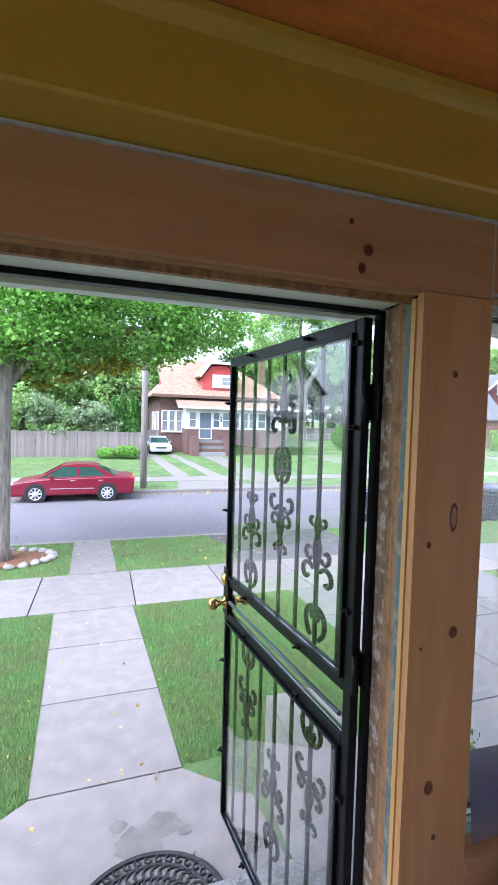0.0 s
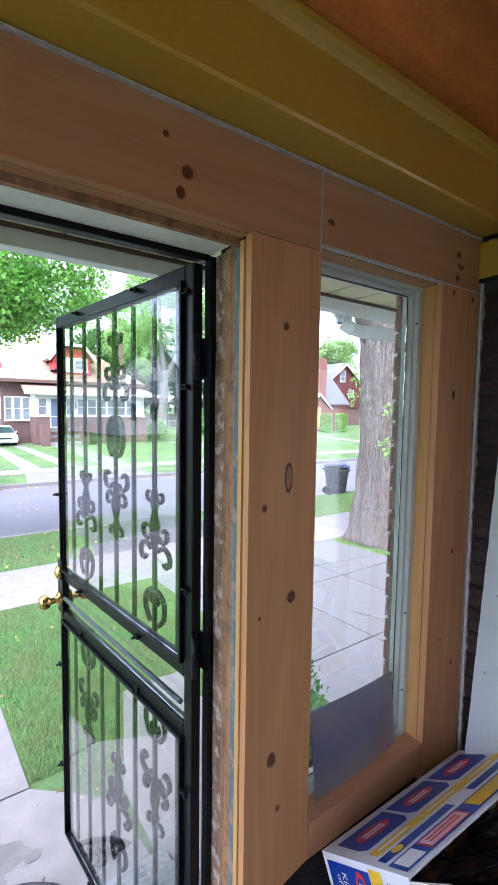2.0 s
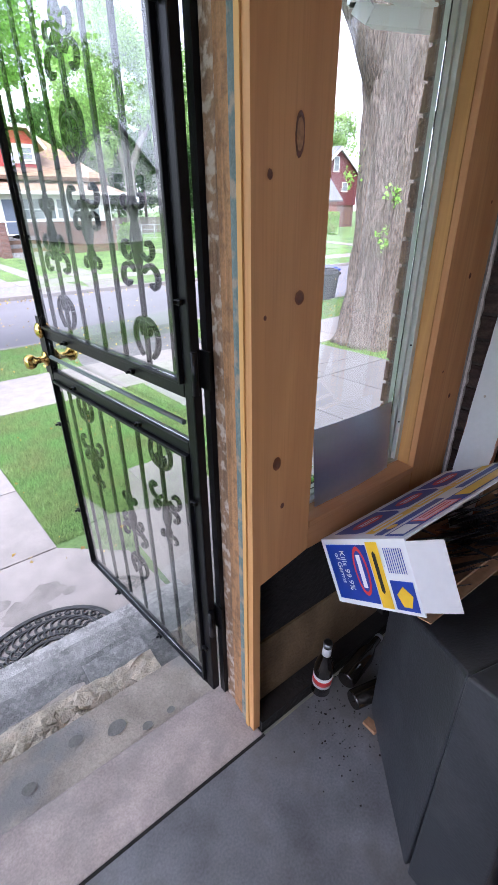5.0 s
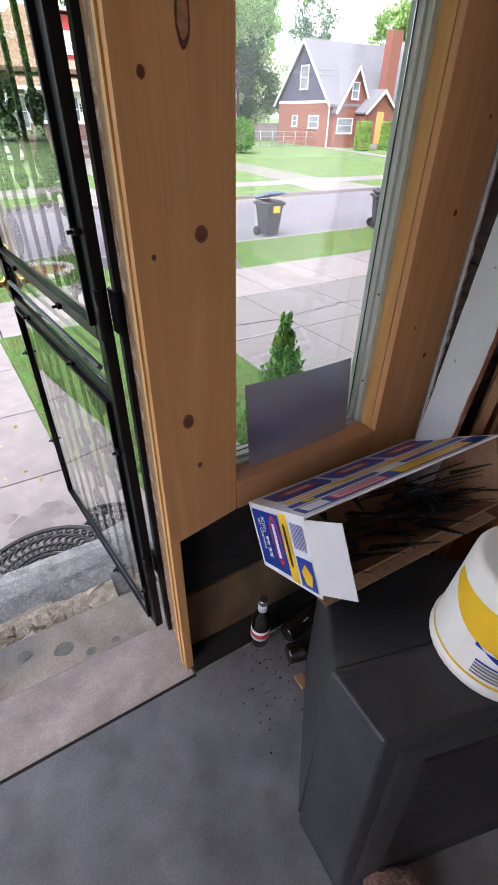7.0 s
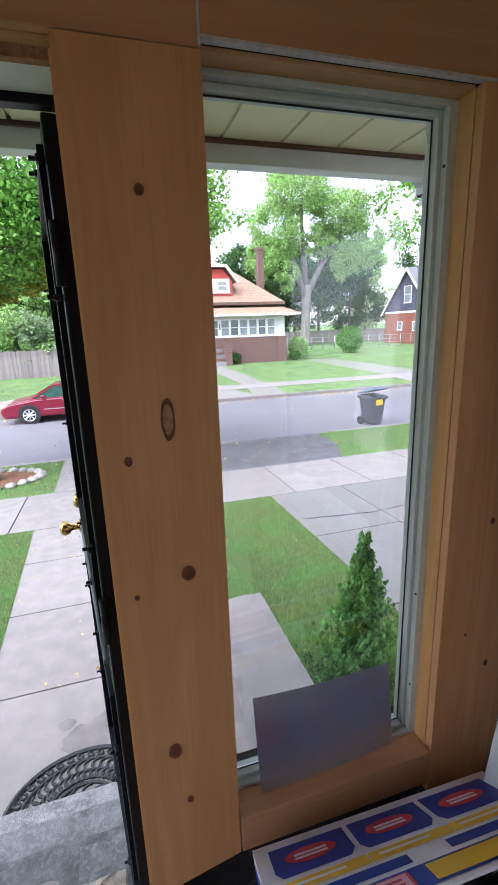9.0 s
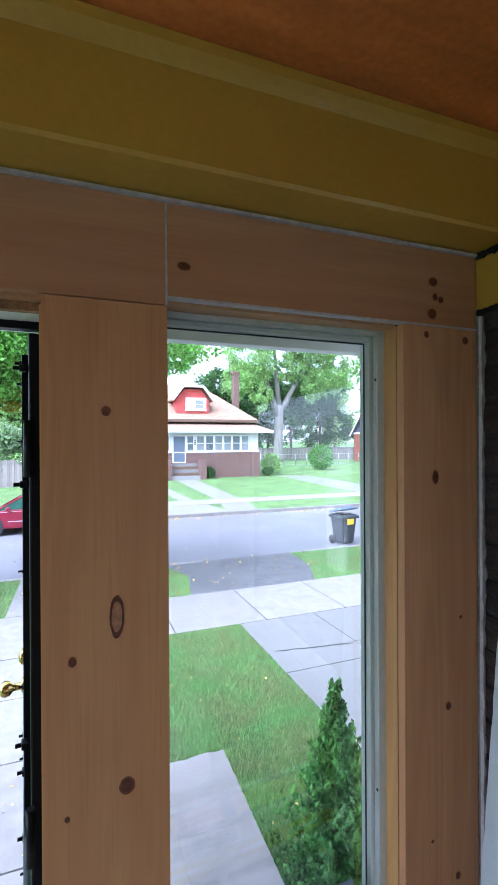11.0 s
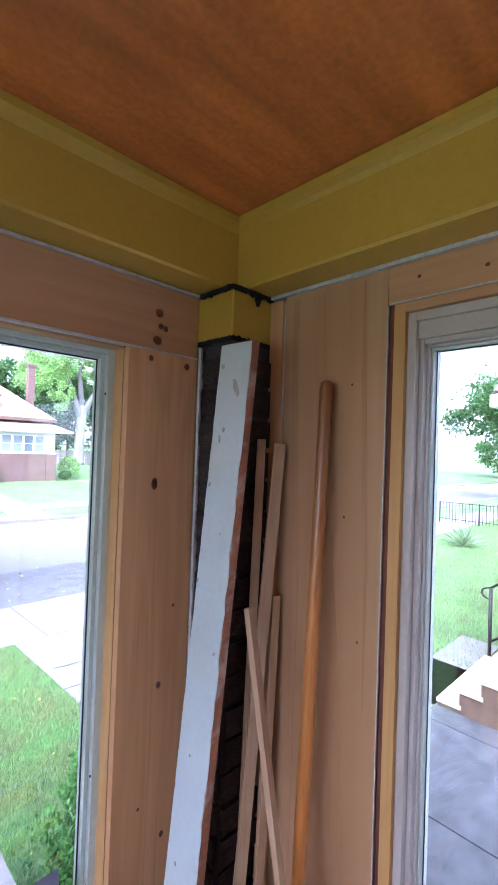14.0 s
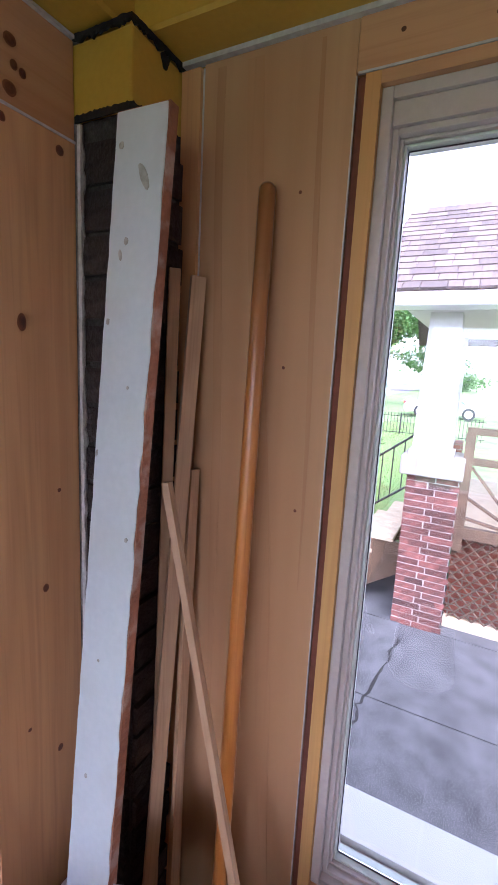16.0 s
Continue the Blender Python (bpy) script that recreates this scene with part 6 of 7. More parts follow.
def evergreen(name, label, x, y, z, h, r, n, size, seed, leaf=CEDAR):
    """A cone of upright flat sprays with a loose tip."""
    rng = np.random.default_rng(seed)
    t = thing(name, label=label, category="shrub", m=pose(x, y, z))
    bm = bmesh.new()
    bm_tube(bm, (0, 0, 0), (0, 0, h * 0.9), r * 0.08, r * 0.02, 7)
    part("stem", bm, BARK, t)
    u = rng.uniform(0, 1, n) ** 1.5
    a = rng.uniform(0, 2 * np.pi, n)
    rad = r * (1 - u) ** 0.85 * (0.35 + 0.65 * rng.uniform(0, 1, n) ** 0.5) * (1 + 0.30 * np.sin(a * 5 + u * 23) + 0.20 * np.sin(a * 9 - u * 47) + 0.22 * rng.normal(0, 1, n)) * np.minimum(1, 0.75 + 2.5 * u)
    p = np.stack([rad * np.cos(a), rad * np.sin(a), 0.03 + h * u], 1)
    crown = new("sprays", leaf_mesh("sprays", p, size, leaf, seed, -0.9, 2.0))
    crown.parent = t
    return t


av = thing("arborvitae", label="young green arborvitae shrub outside the window", category="shrub", m=pose(1.40, 1.52, gz(1.5)))
bm = bmesh.new()
bm_tube(bm, (0, 0, 0), (0, 0, 1.30), 0.022, 0.005, 7)
part("stem", bm, BARK, av)
rng = np.random.default_rng(91)
spots = []
for k in range(520):
    u = rng.uniform(0, 1) ** 1.35
    a = rng.uniform(0, 2 * np.pi)
    ln = 0.40 * (1 - u) ** 1.2 * rng.uniform(0.5, 1.2) + 0.022
    rise = rng.uniform(0.5, 1.1)
    s_ = np.linspace(0.25, 1, 26)[:, None]
    tip = np.array([np.cos(a), np.sin(a), rise]) * ln
    spots.append(np.array([0, 0, 0.03 + 1.34 * u]) + tip * s_ + np.array([0, 0, 0.05]) * s_ ** 2 + rng.normal(0, 0.011, (26, 3)) * (1.5 - s_))
crown = new("sprays", leaf_mesh("sprays", np.concatenate(spots), 0.019, CEDAR, 91, -0.9, 2.0))
crown.parent = av
crown["kind"] = "stuff"
for k, (x, y, h, r) in enumerate(((0.15, 36.2, 4.6, 0.75), (0.85, 36.4, 5.2, 0.8), (1.5, 36.2, 5.0, 0.8), (2.0, 36.8, 4.4, 0.7))):
    evergreen("arborvitae", "tall dark arborvitae behind the board fence", x, y, gz(36), h, r, 2600, 0.16, 95 + k)


def round_bush(x, y, w, h, label, leaf=CEDAR, seed=7, n=2600, size=0.13):
    t = thing("round_bush", label=label, category="bush", m=pose(x, y, gz(y)))
    rng = np.random.default_rng(seed)
    d = rng.normal(0, 1, (n, 3))
    d /= np.linalg.norm(d, axis=1, keepdims=True)
    p = d * (0.75 + 0.25 * rng.uniform(0, 1, (n, 1))) * (1 + 0.12 * np.sin(d[:, :1] * 7) * np.cos(d[:, 1:2] * 9)) * (w, w, h / 2) + (0, 0, h / 2 + 0.05)
    c = new("leaves", leaf_mesh("leaves", p, size, leaf, seed, 0.0, 1.4))
    c.parent = t
    bm = bmesh.new()
    bm_tube(bm, (0, 0, 0), (0, 0, h * 0.6), 0.06, 0.03, 7)
    part("stem", bm, BARK, t)


round_bush(23.6, 41.0, 1.35, 2.6, "round clipped evergreen bush on the far lawn", CEDAR, 7)
round_bush(1.0, 33.0, 0.9, 0.9, "low leafy plant in front of the fence", LEAF, 8)
round_bush(-0.4, 33.1, 0.7, 0.7, "low leafy plant in front of the fence", LEAF, 9)
round_bush(9.9, 35.4, 0.5, 0.9, "small shrub against the bungalow porch", LEAF_D, 10, 900)
round_bush(15.6, 36.4, 0.5, 0.7, "small shrub beside the bungalow", LEAF_D, 11, 900)
round_bush(16.6, 38.0, 0.9, 1.9, "ivy covered post beside the far drive", LEAF_P, 12, 1200)

# edging stones and mulch round the maple
bm = bmesh.new()
ring = [bm.verts.new((-2.72 + 1.05 * math.cos(t), 9.4 + 0.8 * math.sin(t), gz(9.4 + 0.8 * math.sin(t)) + 0.03)) for t in [2 * math.pi * k / 24 for k in range(24)]]
bm.faces.new(ring)
bed = thing("mulch_bed", bm, MULCH, "red mulch bed round the maple", "mulch bed")
rg = random.Random(2)
for k in range(26):
    t = 2 * math.pi * k / 26
    bm = bmesh.new()
    bmesh.ops.create_icosphere(bm, subdivisions=2, radius=0.10)
    for v in bm.verts:
        v.co *= 1 + 0.3 * noise.noise(v.co * 9 + Vector((k, 0, 0)))
        v.co.z *= 0.65
    st = part("stone", bm, STONE, bed)
    st.location = (-2.72 + 1.1 * math.cos(t), 9.4 + 0.85 * math.sin(t), gz(9.4 + 0.85 * math.sin(t)) + 0.045)

# ---- fence, pole, bins ----
fence = thing("board_fence", label="grey weathered board fence across the street", category="fence")
boards = []
for k in range(3):
    bm = bmesh.new()
    bm_prism(bm, [(-0.075, 0), (0.075, 0), (0.075, 1.88 + 0.02 * k), (0.0, 1.92), (-0.075, 1.88)], "y", -0.012, 0.012)
    boards.append(mesh_of("board", bm, FENCE))
rg = random.Random(5)
for k in range(78):
    piece("board", boards[k % 3], fence, pose(-9.6 + k * 0.155, 34.0 + rg.uniform(-0.01, 0.01), gz(34) + rg.uniform(-0.04, 0.02), 0, rg.uniform(-0.6, 0.6), 0))
for z in (0.4, 1.5):
    pbox("rail", -9.7, 2.5, 34.02, 34.06, gz(34) + z, gz(34) + z + 0.09, FENCE, fence)
for k in range(12):
    piece("board", boards[k % 3], fence, pose(2.75 + k * 0.155, 39.0, gz(39), 0, 0, 0))
bm = bmesh.new()
bm_tube(bm, (1.1, 19.75, -1.45), (1.15, 19.75, 9.5), 0.15, 0.12, 14)
thing("utility_pole", bm, POLE_U, "grey wooden utility pole at the far kerb", "utility pole")
bm = bmesh.new()
for z in (5.2, 5.6):
    pts = [(-40 + 80 * i / 16, 47.0, z - 0.5 * (1 - ((i - 8) / 8) ** 2)) for i in range(17)]
    bm_path(bm, pts, 0.02, 4)
thing("overhead_wires", bm, WIRE, "thin dark overhead wires behind the houses", "wires", kind="stuff")


def wheelie_bin(x, y, yaw, label, lid, tilt=0.0, tag=True):
    ob = thing("wheeled_bin", label=label, category="bin", group="bins on the verge", m=pose(x, y, gz(y) if y < 11 else -1.51, 0, 0, yaw))
    bm = bmesh.new()
    v0 = [(-0.22, -0.22), (0.22, -0.22), (0.22, 0.24), (-0.22, 0.24)]
    v1 = [(-0.30, -0.32), (0.30, -0.32), (0.30, 0.34), (-0.30, 0.34)]
    lo, hi = [bm.verts.new((*p, 0.06)) for p in v0], [bm.verts.new((*p, 0.98)) for p in v1]
    bm.faces.new(lo[::-1]), bm.faces.new(hi)
    for k in range(4):
        j = (k + 1) % 4
        bm.faces.new((lo[k], lo[j], hi[j], hi[k]))
    bmesh.ops.bevel(bm, geom=bm.edges[:], offset=0.03, segments=2, affect="EDGES")
    part("body", bm, BIN, ob)
    bm = bmesh.new()
    bm_box(bm, -0.33, 0.33, -0.36, 0.38, 0.86, 0.95, 0.02)
    part("rim", bm, BIN, ob)
    bm = bmesh.new()
    bm_box(bm, -0.32, 0.32, -0.72, 0.0, 0.0, 0.07, 0.03)
    bm_box(bm, -0.24, 0.24, -0.6, -0.1, 0.06, 0.11, 0.02)
    bm.transform(Matrix.Translation((0, 0.36, 0.99)) @ Matrix.Rotation(radians(-tilt), 4, "X"))
    part("lid", bm, lid, ob, "blue-grey lid")
    for s in (-1, 1):
        bm = bmesh.new()
        bm_tube(bm, (s * 0.23, 0.27, 0.13), (s * 0.29, 0.27, 0.13), 0.13, 0.13, 18)
        part("wheel", bm, TYRE, ob)
    bm = bmesh.new()
    bm_tube(bm, (-0.25, 0.42, 0.92), (0.25, 0.42, 0.92), 0.018, sides=8)
    part("handle", bm, BIN, ob)
    if tag:
        pbox("tag", -0.13, 0.13, -0.338, -0.322, 0.68, 0.90, TAG_Y, ob, "yellow printed tag", 0.002)


wheelie_bin(8.0, 11.9, 8, "dark grey wheeled bin with tilted blue-grey lid and yellow tag", BIN_B, 14)
wheelie_bin(11.45, 10.65, 60, "black wheeled bin with a yellow tag on the verge", BIN, 0)
wheelie_bin(11.78, 10.80, -30, "black wheeled bin with a blue lid on the verge", INK_B, 0)

# ---- houses ----
def house_window(house, face, a, d, z, w, h, pane=PANE, bars=1, sill=True):
    """A framed window on a wall: face '-y' (at y = d, x = a) or '-x' (at x = d, y = a)."""
    def bx(bm, a0, a1, d0, d1, z0, z1):
        bm_box(bm, a0, a1, d - d1, d - d0, z0, z1) if face == "-y" else bm_box(bm, d - d1, d - d0, a0, a1, z0, z1)
    bm = bmesh.new()
    t = 0.09
    for q in ((a - w / 2 - t, a - w / 2, z - t, z + h + t), (a + w / 2, a + w / 2 + t, z - t, z + h + t), (a - w / 2, a + w / 2, z + h, z + h + t), (a - w / 2, a + w / 2, z - t, z)):
        bx(bm, q[0], q[1], -0.05, 0.07, q[2], q[3])
    for k in range(bars):
        zc = z + h * (k + 1) / (bars + 1)
        bx(bm, a - w / 2, a + w / 2, -0.02, 0.05, zc - 0.03, zc + 0.03)
    win = part("window", bm, TRIM_W, house)
    bm = bmesh.new()
    bx(bm, a - w / 2, a + w / 2, -0.04, 0.012, z, z + h)
    part("pane", bm, pane, win)
    if sill:
        bm = bmesh.new()
        bx(bm, a - w / 2 - 0.14, a + w / 2 + 0.14, 0.0, 0.14, z - t - 0.06, z - t)
        part("sill", bm, TRIM_W, win)


def roof_part(house, pts_list, material, label="", thick=0.12):
    """Roof planes (corner lists), each a slab of some thickness, as one part."""
    bm = bmesh.new()
    for pts in pts_list:
        up = [bm.verts.new(p) for p in pts]
        lo = [bm.verts.new((p[0], p[1], p[2] - thick)) for p in pts]
        bm.faces.new(up), bm.faces.new(lo[::-1])
        for k in range(len(pts)):
            j = (k + 1) % len(pts)
            bm.faces.new((up[k], lo[k], lo[j], up[j]))
    bmesh.ops.recalc_face_normals(bm, faces=bm.faces[:])
    return part("roof", bm, material, house, label)


# brick bungalow with a red dormer
G = gz(37)
bung = thing("bungalow", label="brown brick bungalow with red dormer and white porch windows", category="house")
pbox("wall", 4.0, 14.5, 38.6, 50.0, G - 0.3, 3.75, WALL_BR, bung, "brown brick body")
pbox("porch_wall", 5.95, 14.65, 36.2, 38.6, G - 0.3, 0.93, WALL_BR, bung, "brown brick porch wall")
pbox("porch_upper", 6.0, 14.6, 36.26, 38.6, 0.93, 2.75, TRIM_W, bung, "white porch upper part")
pbox("porch_sill", 5.93, 14.67, 36.15, 36.26, 0.93, 1.0, TRIM_W, bung)
pbox("pier", 13.9, 14.72, 36.1, 36.6, G - 0.3, 0.93, WALL_BR, bung, "brick corner pier")
roof_part(bung, [[(5.1, 35.4, 2.78), (15.7, 35.4, 2.78), (14.9, 38.5, 3.55), (5.3, 38.5, 3.55)]], ROOF_B, "tan porch roof", 0.14)
pbox("fascia", 5.1, 15.7, 35.36, 35.4, 2.62, 2.80, TRIM_W, bung)
roof_part(bung, [[(3.2, 37.7, 3.8), (15.2, 37.7, 3.8), (11.2, 43.6, 7.5), (7.2, 43.6, 7.5)], [(3.2, 50.8, 3.8), (3.2, 37.7, 3.8), (7.2, 43.6, 7.5), (7.2, 45.2, 7.5)],
                 [(15.2, 37.7, 3.8), (15.2, 50.8, 3.8), (11.2, 45.2, 7.5), (11.2, 43.6, 7.5)], [(15.2, 50.8, 3.8), (3.2, 50.8, 3.8), (7.2, 45.2, 7.5), (11.2, 45.2, 7.5)], [(7.2, 43.6, 7.5), (11.2, 43.6, 7.5), (11.2, 45.2, 7.5), (7.2, 45.2, 7.5)]], ROOF_B, "tan shingled hip roof", 0.15)
pbox("fascia", 3.2, 15.2, 37.62, 37.7, 3.58, 3.82, BROWN_T, bung, "brown eave")
bm = bmesh.new()
bm_prism(bm, [(7.75, 4.4), (10.75, 4.4), (10.75, 5.6), (10.0, 6.55), (8.5, 6.55), (7.75, 5.6)], "y", 38.6, 42.5)
dorm = part("dormer", bm, SIDING_R, bung, "red sided dormer")
bm = bmesh.new()
for a, b in (((7.45, 5.45), (8.4, 6.68)), ((8.4, 6.68), (10.1, 6.68)), ((10.1, 6.68), (11.05, 5.45))):
    n_ = Vector((-(b[1] - a[1]), b[0] - a[0])).normalized() * 0.2
    bm_prism(bm, [a, b, (b[0] + n_.x, b[1] + n_.y), (a[0] + n_.x, a[1] + n_.y)], "y", 38.2, 42.6)
part("dormer_roof", bm, ROOF_B, dorm)
bm = bmesh.new()
for a, b in (((7.45, 5.45), (8.4, 6.68)), ((8.4, 6.68), (10.1, 6.68)), ((10.1, 6.68), (11.05, 5.45))):
    n_ = Vector((-(b[1] - a[1]), b[0] - a[0])).normalized() * 0.2
    bm_prism(bm, [a, b, (b[0] + n_.x, b[1] + n_.y), (a[0] + n_.x, a[1] + n_.y)], "y", 38.08, 38.19)
part("dormer_trim", bm, TRIM_W, dorm, "white dormer trim")
house_window(bung, "-y", 9.55, 38.6, 4.75, 1.7, 0.95, TRIM_W, 0)
house_window(bung, "-y", 9.85, 38.5, 4.85, 0.75, 0.7, PANE_L, 1, False)
roof_part(bung, [[(4.2, 39.0, 4.55), (7.4, 39.0, 4.55), (7.4, 43.0, 6.9), (4.2, 43.0, 6.9)]], ROOF_B, "tan side dormer roof")
pbox("side_dormer", 4.4, 7.0, 40.6, 42.6, 4.3, 5.5, SIDING_R, bung, "red side dormer")
pbox("chimney", 13.66, 14.20, 40.2, 40.8, 3.0, 8.4, WALL_BR, bung, "brown brick chimney")
pbox("chimney_cap", 13.58, 14.28, 40.12, 40.88, 8.401, 8.6, WALL_BR, bung)
for k in range(6):
    house_window(bung, "-y", 9.35 + k * 0.80, 36.26, 1.12, 0.62, 1.2, (PANE_L, PANE, PANE_L)[k % 3], 1, False)
house_window(bung, "-y", 6.45, 36.26, 1.12, 0.5, 1.2, PANE_L, 1, False)
house_window(bung, "-y", 8.48, 36.26, 1.12, 0.5, 1.2, PANE, 1, False)
dr = pbox("front_door", 7.05, 8.0, 36.175, 36.258, 0.14, 2.3, DOOR_G, bung, "slate grey front door")
bm = bmesh.new()
frame_ring(bm, 6.97, 8.08, 0.1, 2.42, 0.08, 36.16, 36.25, "y")
part("door_frame", bm, TRIM_W, bung)
for k in range(5):
    pbox("entry_step", 6.5, 9.0, 34.9 + k * 0.26, 36.19, G - 0.3, G + 0.05 + 0.24 * (k + 1), BROWN_T if k % 2 else STEP, bung, "worn entry step")
for x in (6.2, 9.0):
    pbox("step_pier", x, x + 0.5, 34.8, 36.18, G - 0.3, 0.35, WALL_BR, bung, "brick step wall")
for y in (39.6, 41.6, 44.0):
    house_window(bung, "-x", y, 4.0, 0.6, 0.9, 1.7, PANE, 1)
for k in range(3):
    house_window(bung, "-y", 4.45 + 0.62 * k, 38.6, 0.7, 0.42, 1.7, PANE_L, 1)
for z in (1.9, 1.75, 1.6):
    pbox("number_bar", 8.82, 8.95, 36.2, 36.25, z, z + 0.11, IRON, bung, "dark house number bar")
# drives and paths of the far side
fd = thing("far_paths", label="pale concrete drives and paths across the street", category="path", kind="structure")
slab("slab", [(2.6, 19.1), (6.4, 19.1), (6.0, 21.55), (2.9, 21.55)], CONC, fd)
slab("slab", [(3.0, 23.25), (3.9, 23.25), (3.4, 38.5), (2.7, 38.5)], CONC, fd)
slab("slab", [(4.9, 23.25), (5.7, 23.25), (4.9, 38.5), (4.3, 38.5)], CONC, fd)
slab("slab", [(6.9, 23.25), (8.3, 23.25), (8.6, 34.8), (7.0, 34.8)], CONC, fd)
slab("slab", [(6.3, 19.1), (7.9, 19.1), (8.2, 21.55), (6.7, 21.55)], CONC, fd)
slab("slab", [(15.2, 19.1), (19.5, 19.1), (19.0, 23.2), (15.8, 23.2)], CONC, fd, 0.016)
slab("slab", [(16.0, 23.25), (19.0, 23.25), (19.6, 60.0), (17.2, 60.0)], CONC, fd)
slab("slab", [(31.0, 19.1), (32.6, 19.1), (38.2, 46.0), (36.8, 46.0)], CONC, fd)

# small garage beyond the fence
gar = thing("garage", label="small tan roofed garage behind the bungalow", category="garage")
pbox("wall", 2.2, 5.2, 52.0, 57.0, gz(52) - 0.2, 1.3, TRIM_W, gar)
roof_part(gar, [[(1.9, 51.7, 1.2), (3.7, 51.7, 2.7), (3.7, 57.3, 2.7), (1.9, 57.3, 1.2)], [(3.7, 51.7, 2.7), (5.5, 51.7, 1.2), (5.5, 57.3, 1.2), (3.7, 57.3, 2.7)]], ROOF_B)
pbox("garage_door", 2.6, 4.8, 51.94, 52.0, gz(52) - 0.1, 0.95, GUTTER, gar)

# red brick gabled house
H0, HX, HY = gz(46), 37.3, 46.0
rh = thing("gabled_brick_house", label="red brick house with slate blue gable and tall chimney", category="house")
pbox("wall", HX, HX + 13.0, HY, HY + 9.6, H0 - 0.3, 3.0, WALL_RED, rh, "red brick body")
bm = bmesh.new()
bm_prism(bm, [(HY - 0.1, 3.0), (HY + 9.7, 3.0), (HY + 4.8, 8.1)], "x", HX + 0.01, HX + 12.9)
part("gable", bm, SIDING_B, rh, "slate blue gable")
roof_part(rh, [[(HX - 0.35, HY - 0.55, 2.75), (HX + 13.4, HY - 0.55, 2.75), (HX + 13.4, HY + 4.8, 8.4), (HX - 0.35, HY + 4.8, 8.4)], [(HX - 0.35, HY + 4.8, 8.4), (HX + 13.4, HY + 4.8, 8.4), (HX + 13.4, HY + 10.15, 2.75), (HX - 0.35, HY + 10.15, 2.75)]], ROOF_G, "grey shingle roof", 0.2)
bm = bmesh.new()
bm_prism(bm, [(HY - 0.6, 2.6), (HY - 0.35, 2.6), (HY + 4.8, 8.05), (HY + 9.95, 2.6), (HY + 10.2, 2.6), (HY + 4.8, 8.35)], "x", HX - 0.5, HX - 0.36)
part("verge_board", bm, TRIM_W, rh)
pbox("string_course", HX - 0.06, HX, HY - 0.02, HY + 9.6, 2.85, 3.1, TRIM_W, rh)
pbox("corner_pipe", HX - 0.1, HX - 0.005, HY - 0.1, HY - 0.01, H0, 2.8, TRIM_W, rh, "white downpipe")
pbox("chimney", HX + 6.6, HX + 8.0, HY - 1.0, HY - 0.01, H0 - 0.2, 9.0, WALL_RED, rh, "tall red brick chimney")
house_window(rh, "-x", HY + 4.8, HX, 4.2, 1.3, 1.9, PANE_L, 1)
house_window(rh, "-x", HY + 2.6, HX, 0.7, 1.7, 1.0, PANE_L, 1)
house_window(rh, "-x", HY + 6.2, HX, 0.8, 0.9, 0.9, PANE_L, 1)
for x0, x1, zt, dy in ((HX + 0.6, HX + 5.2, 5.8, 0.5), (HX + 3.4, HX + 7.6, 3.9, 2.0)):
    bm = bmesh.new()
    bm_prism(bm, [(x0, H0 - 0.3), (x1, H0 - 0.3), (x1, 2.4), ((x0 + x1) / 2, zt), (x0, 2.4)], "y", HY - dy, HY + 2.0)
    part("front_gable", bm, WALL_RED, rh, "red brick front gable")
    roof_part(rh, [[(x0 - 0.3, HY - dy - 0.3, 2.15), ((x0 + x1) / 2, HY - dy - 0.3, zt + 0.25), ((x0 + x1) / 2, HY + 3.0, zt + 0.25), (x0 - 0.3, HY + 3.0, 2.15)], [((x0 + x1) / 2, HY - dy - 0.3, zt + 0.25), (x1 + 0.3, HY - dy - 0.3, 2.15), (x1 + 0.3, HY + 3.0, 2.15), ((x0 + x1) / 2, HY + 3.0, zt + 0.25)]], ROOF_G, "", 0.18)
    bm = bmesh.new()
    xm = (x0 + x1) / 2
    bm_prism(bm, [(x0 - 0.35, 1.95), (x0 - 0.1, 1.95), (xm, zt - 0.1), (x1 + 0.1, 1.95), (x1 + 0.35, 1.95), (xm, zt + 0.22)], "y", HY - dy - 0.42, HY - dy - 0.31)
    part("verge_board", bm, TRIM_W, rh)
house_window(rh, "-y", HX + 1.9, HY - 0.5, 0.3, 2.0, 1.2, PANE_L, 1)
house_window(rh, "-y", HX + 2.9, HY - 0.5, 3.3, 0.8, 1.3, PANE_L, 1)
pbox("front_door", HX + 5.0, HX + 6.0, HY - 2.06, HY - 2.0, H0 + 0.3, 2.2, PINE_RAW, rh, "yellow wooden front door")
pbox("porch_step", HX + 4.6, HX + 6.6, HY - 3.2, HY - 2.07, H0 - 0.2, H0 + 0.35, CONC, rh)
for dx in (1.1, 4.6, 7.4):
    t = thing("clipped_bush", label="box-shaped clipped green hedge bush by the brick house", category="bush", m=pose(HX + dx, HY - 4.5, H0))
    rng_ = np.random.default_rng(int(dx * 10))
    q_ = rng_.uniform(-1, 1, (1800, 3))
    q_[np.arange(1800), rng_.integers(0, 3, 1800)] = np.sign(rng_.uniform(-1, 1, 1800))
    c_ = new("leaves", leaf_mesh("leaves", np.where(np.abs(q_[:, 2:]) < 0.99, q_ / np.maximum(1, np.hypot(q_[:, :1], q_[:, 1:2])), q_ * (0.75, 0.75, 0.97)) * (0.76, 0.76, 1.2) * (1, 1, 1) + (0, 0, 1.2), 0.16, LEAF, 3, 0.0))
    c_.parent = t
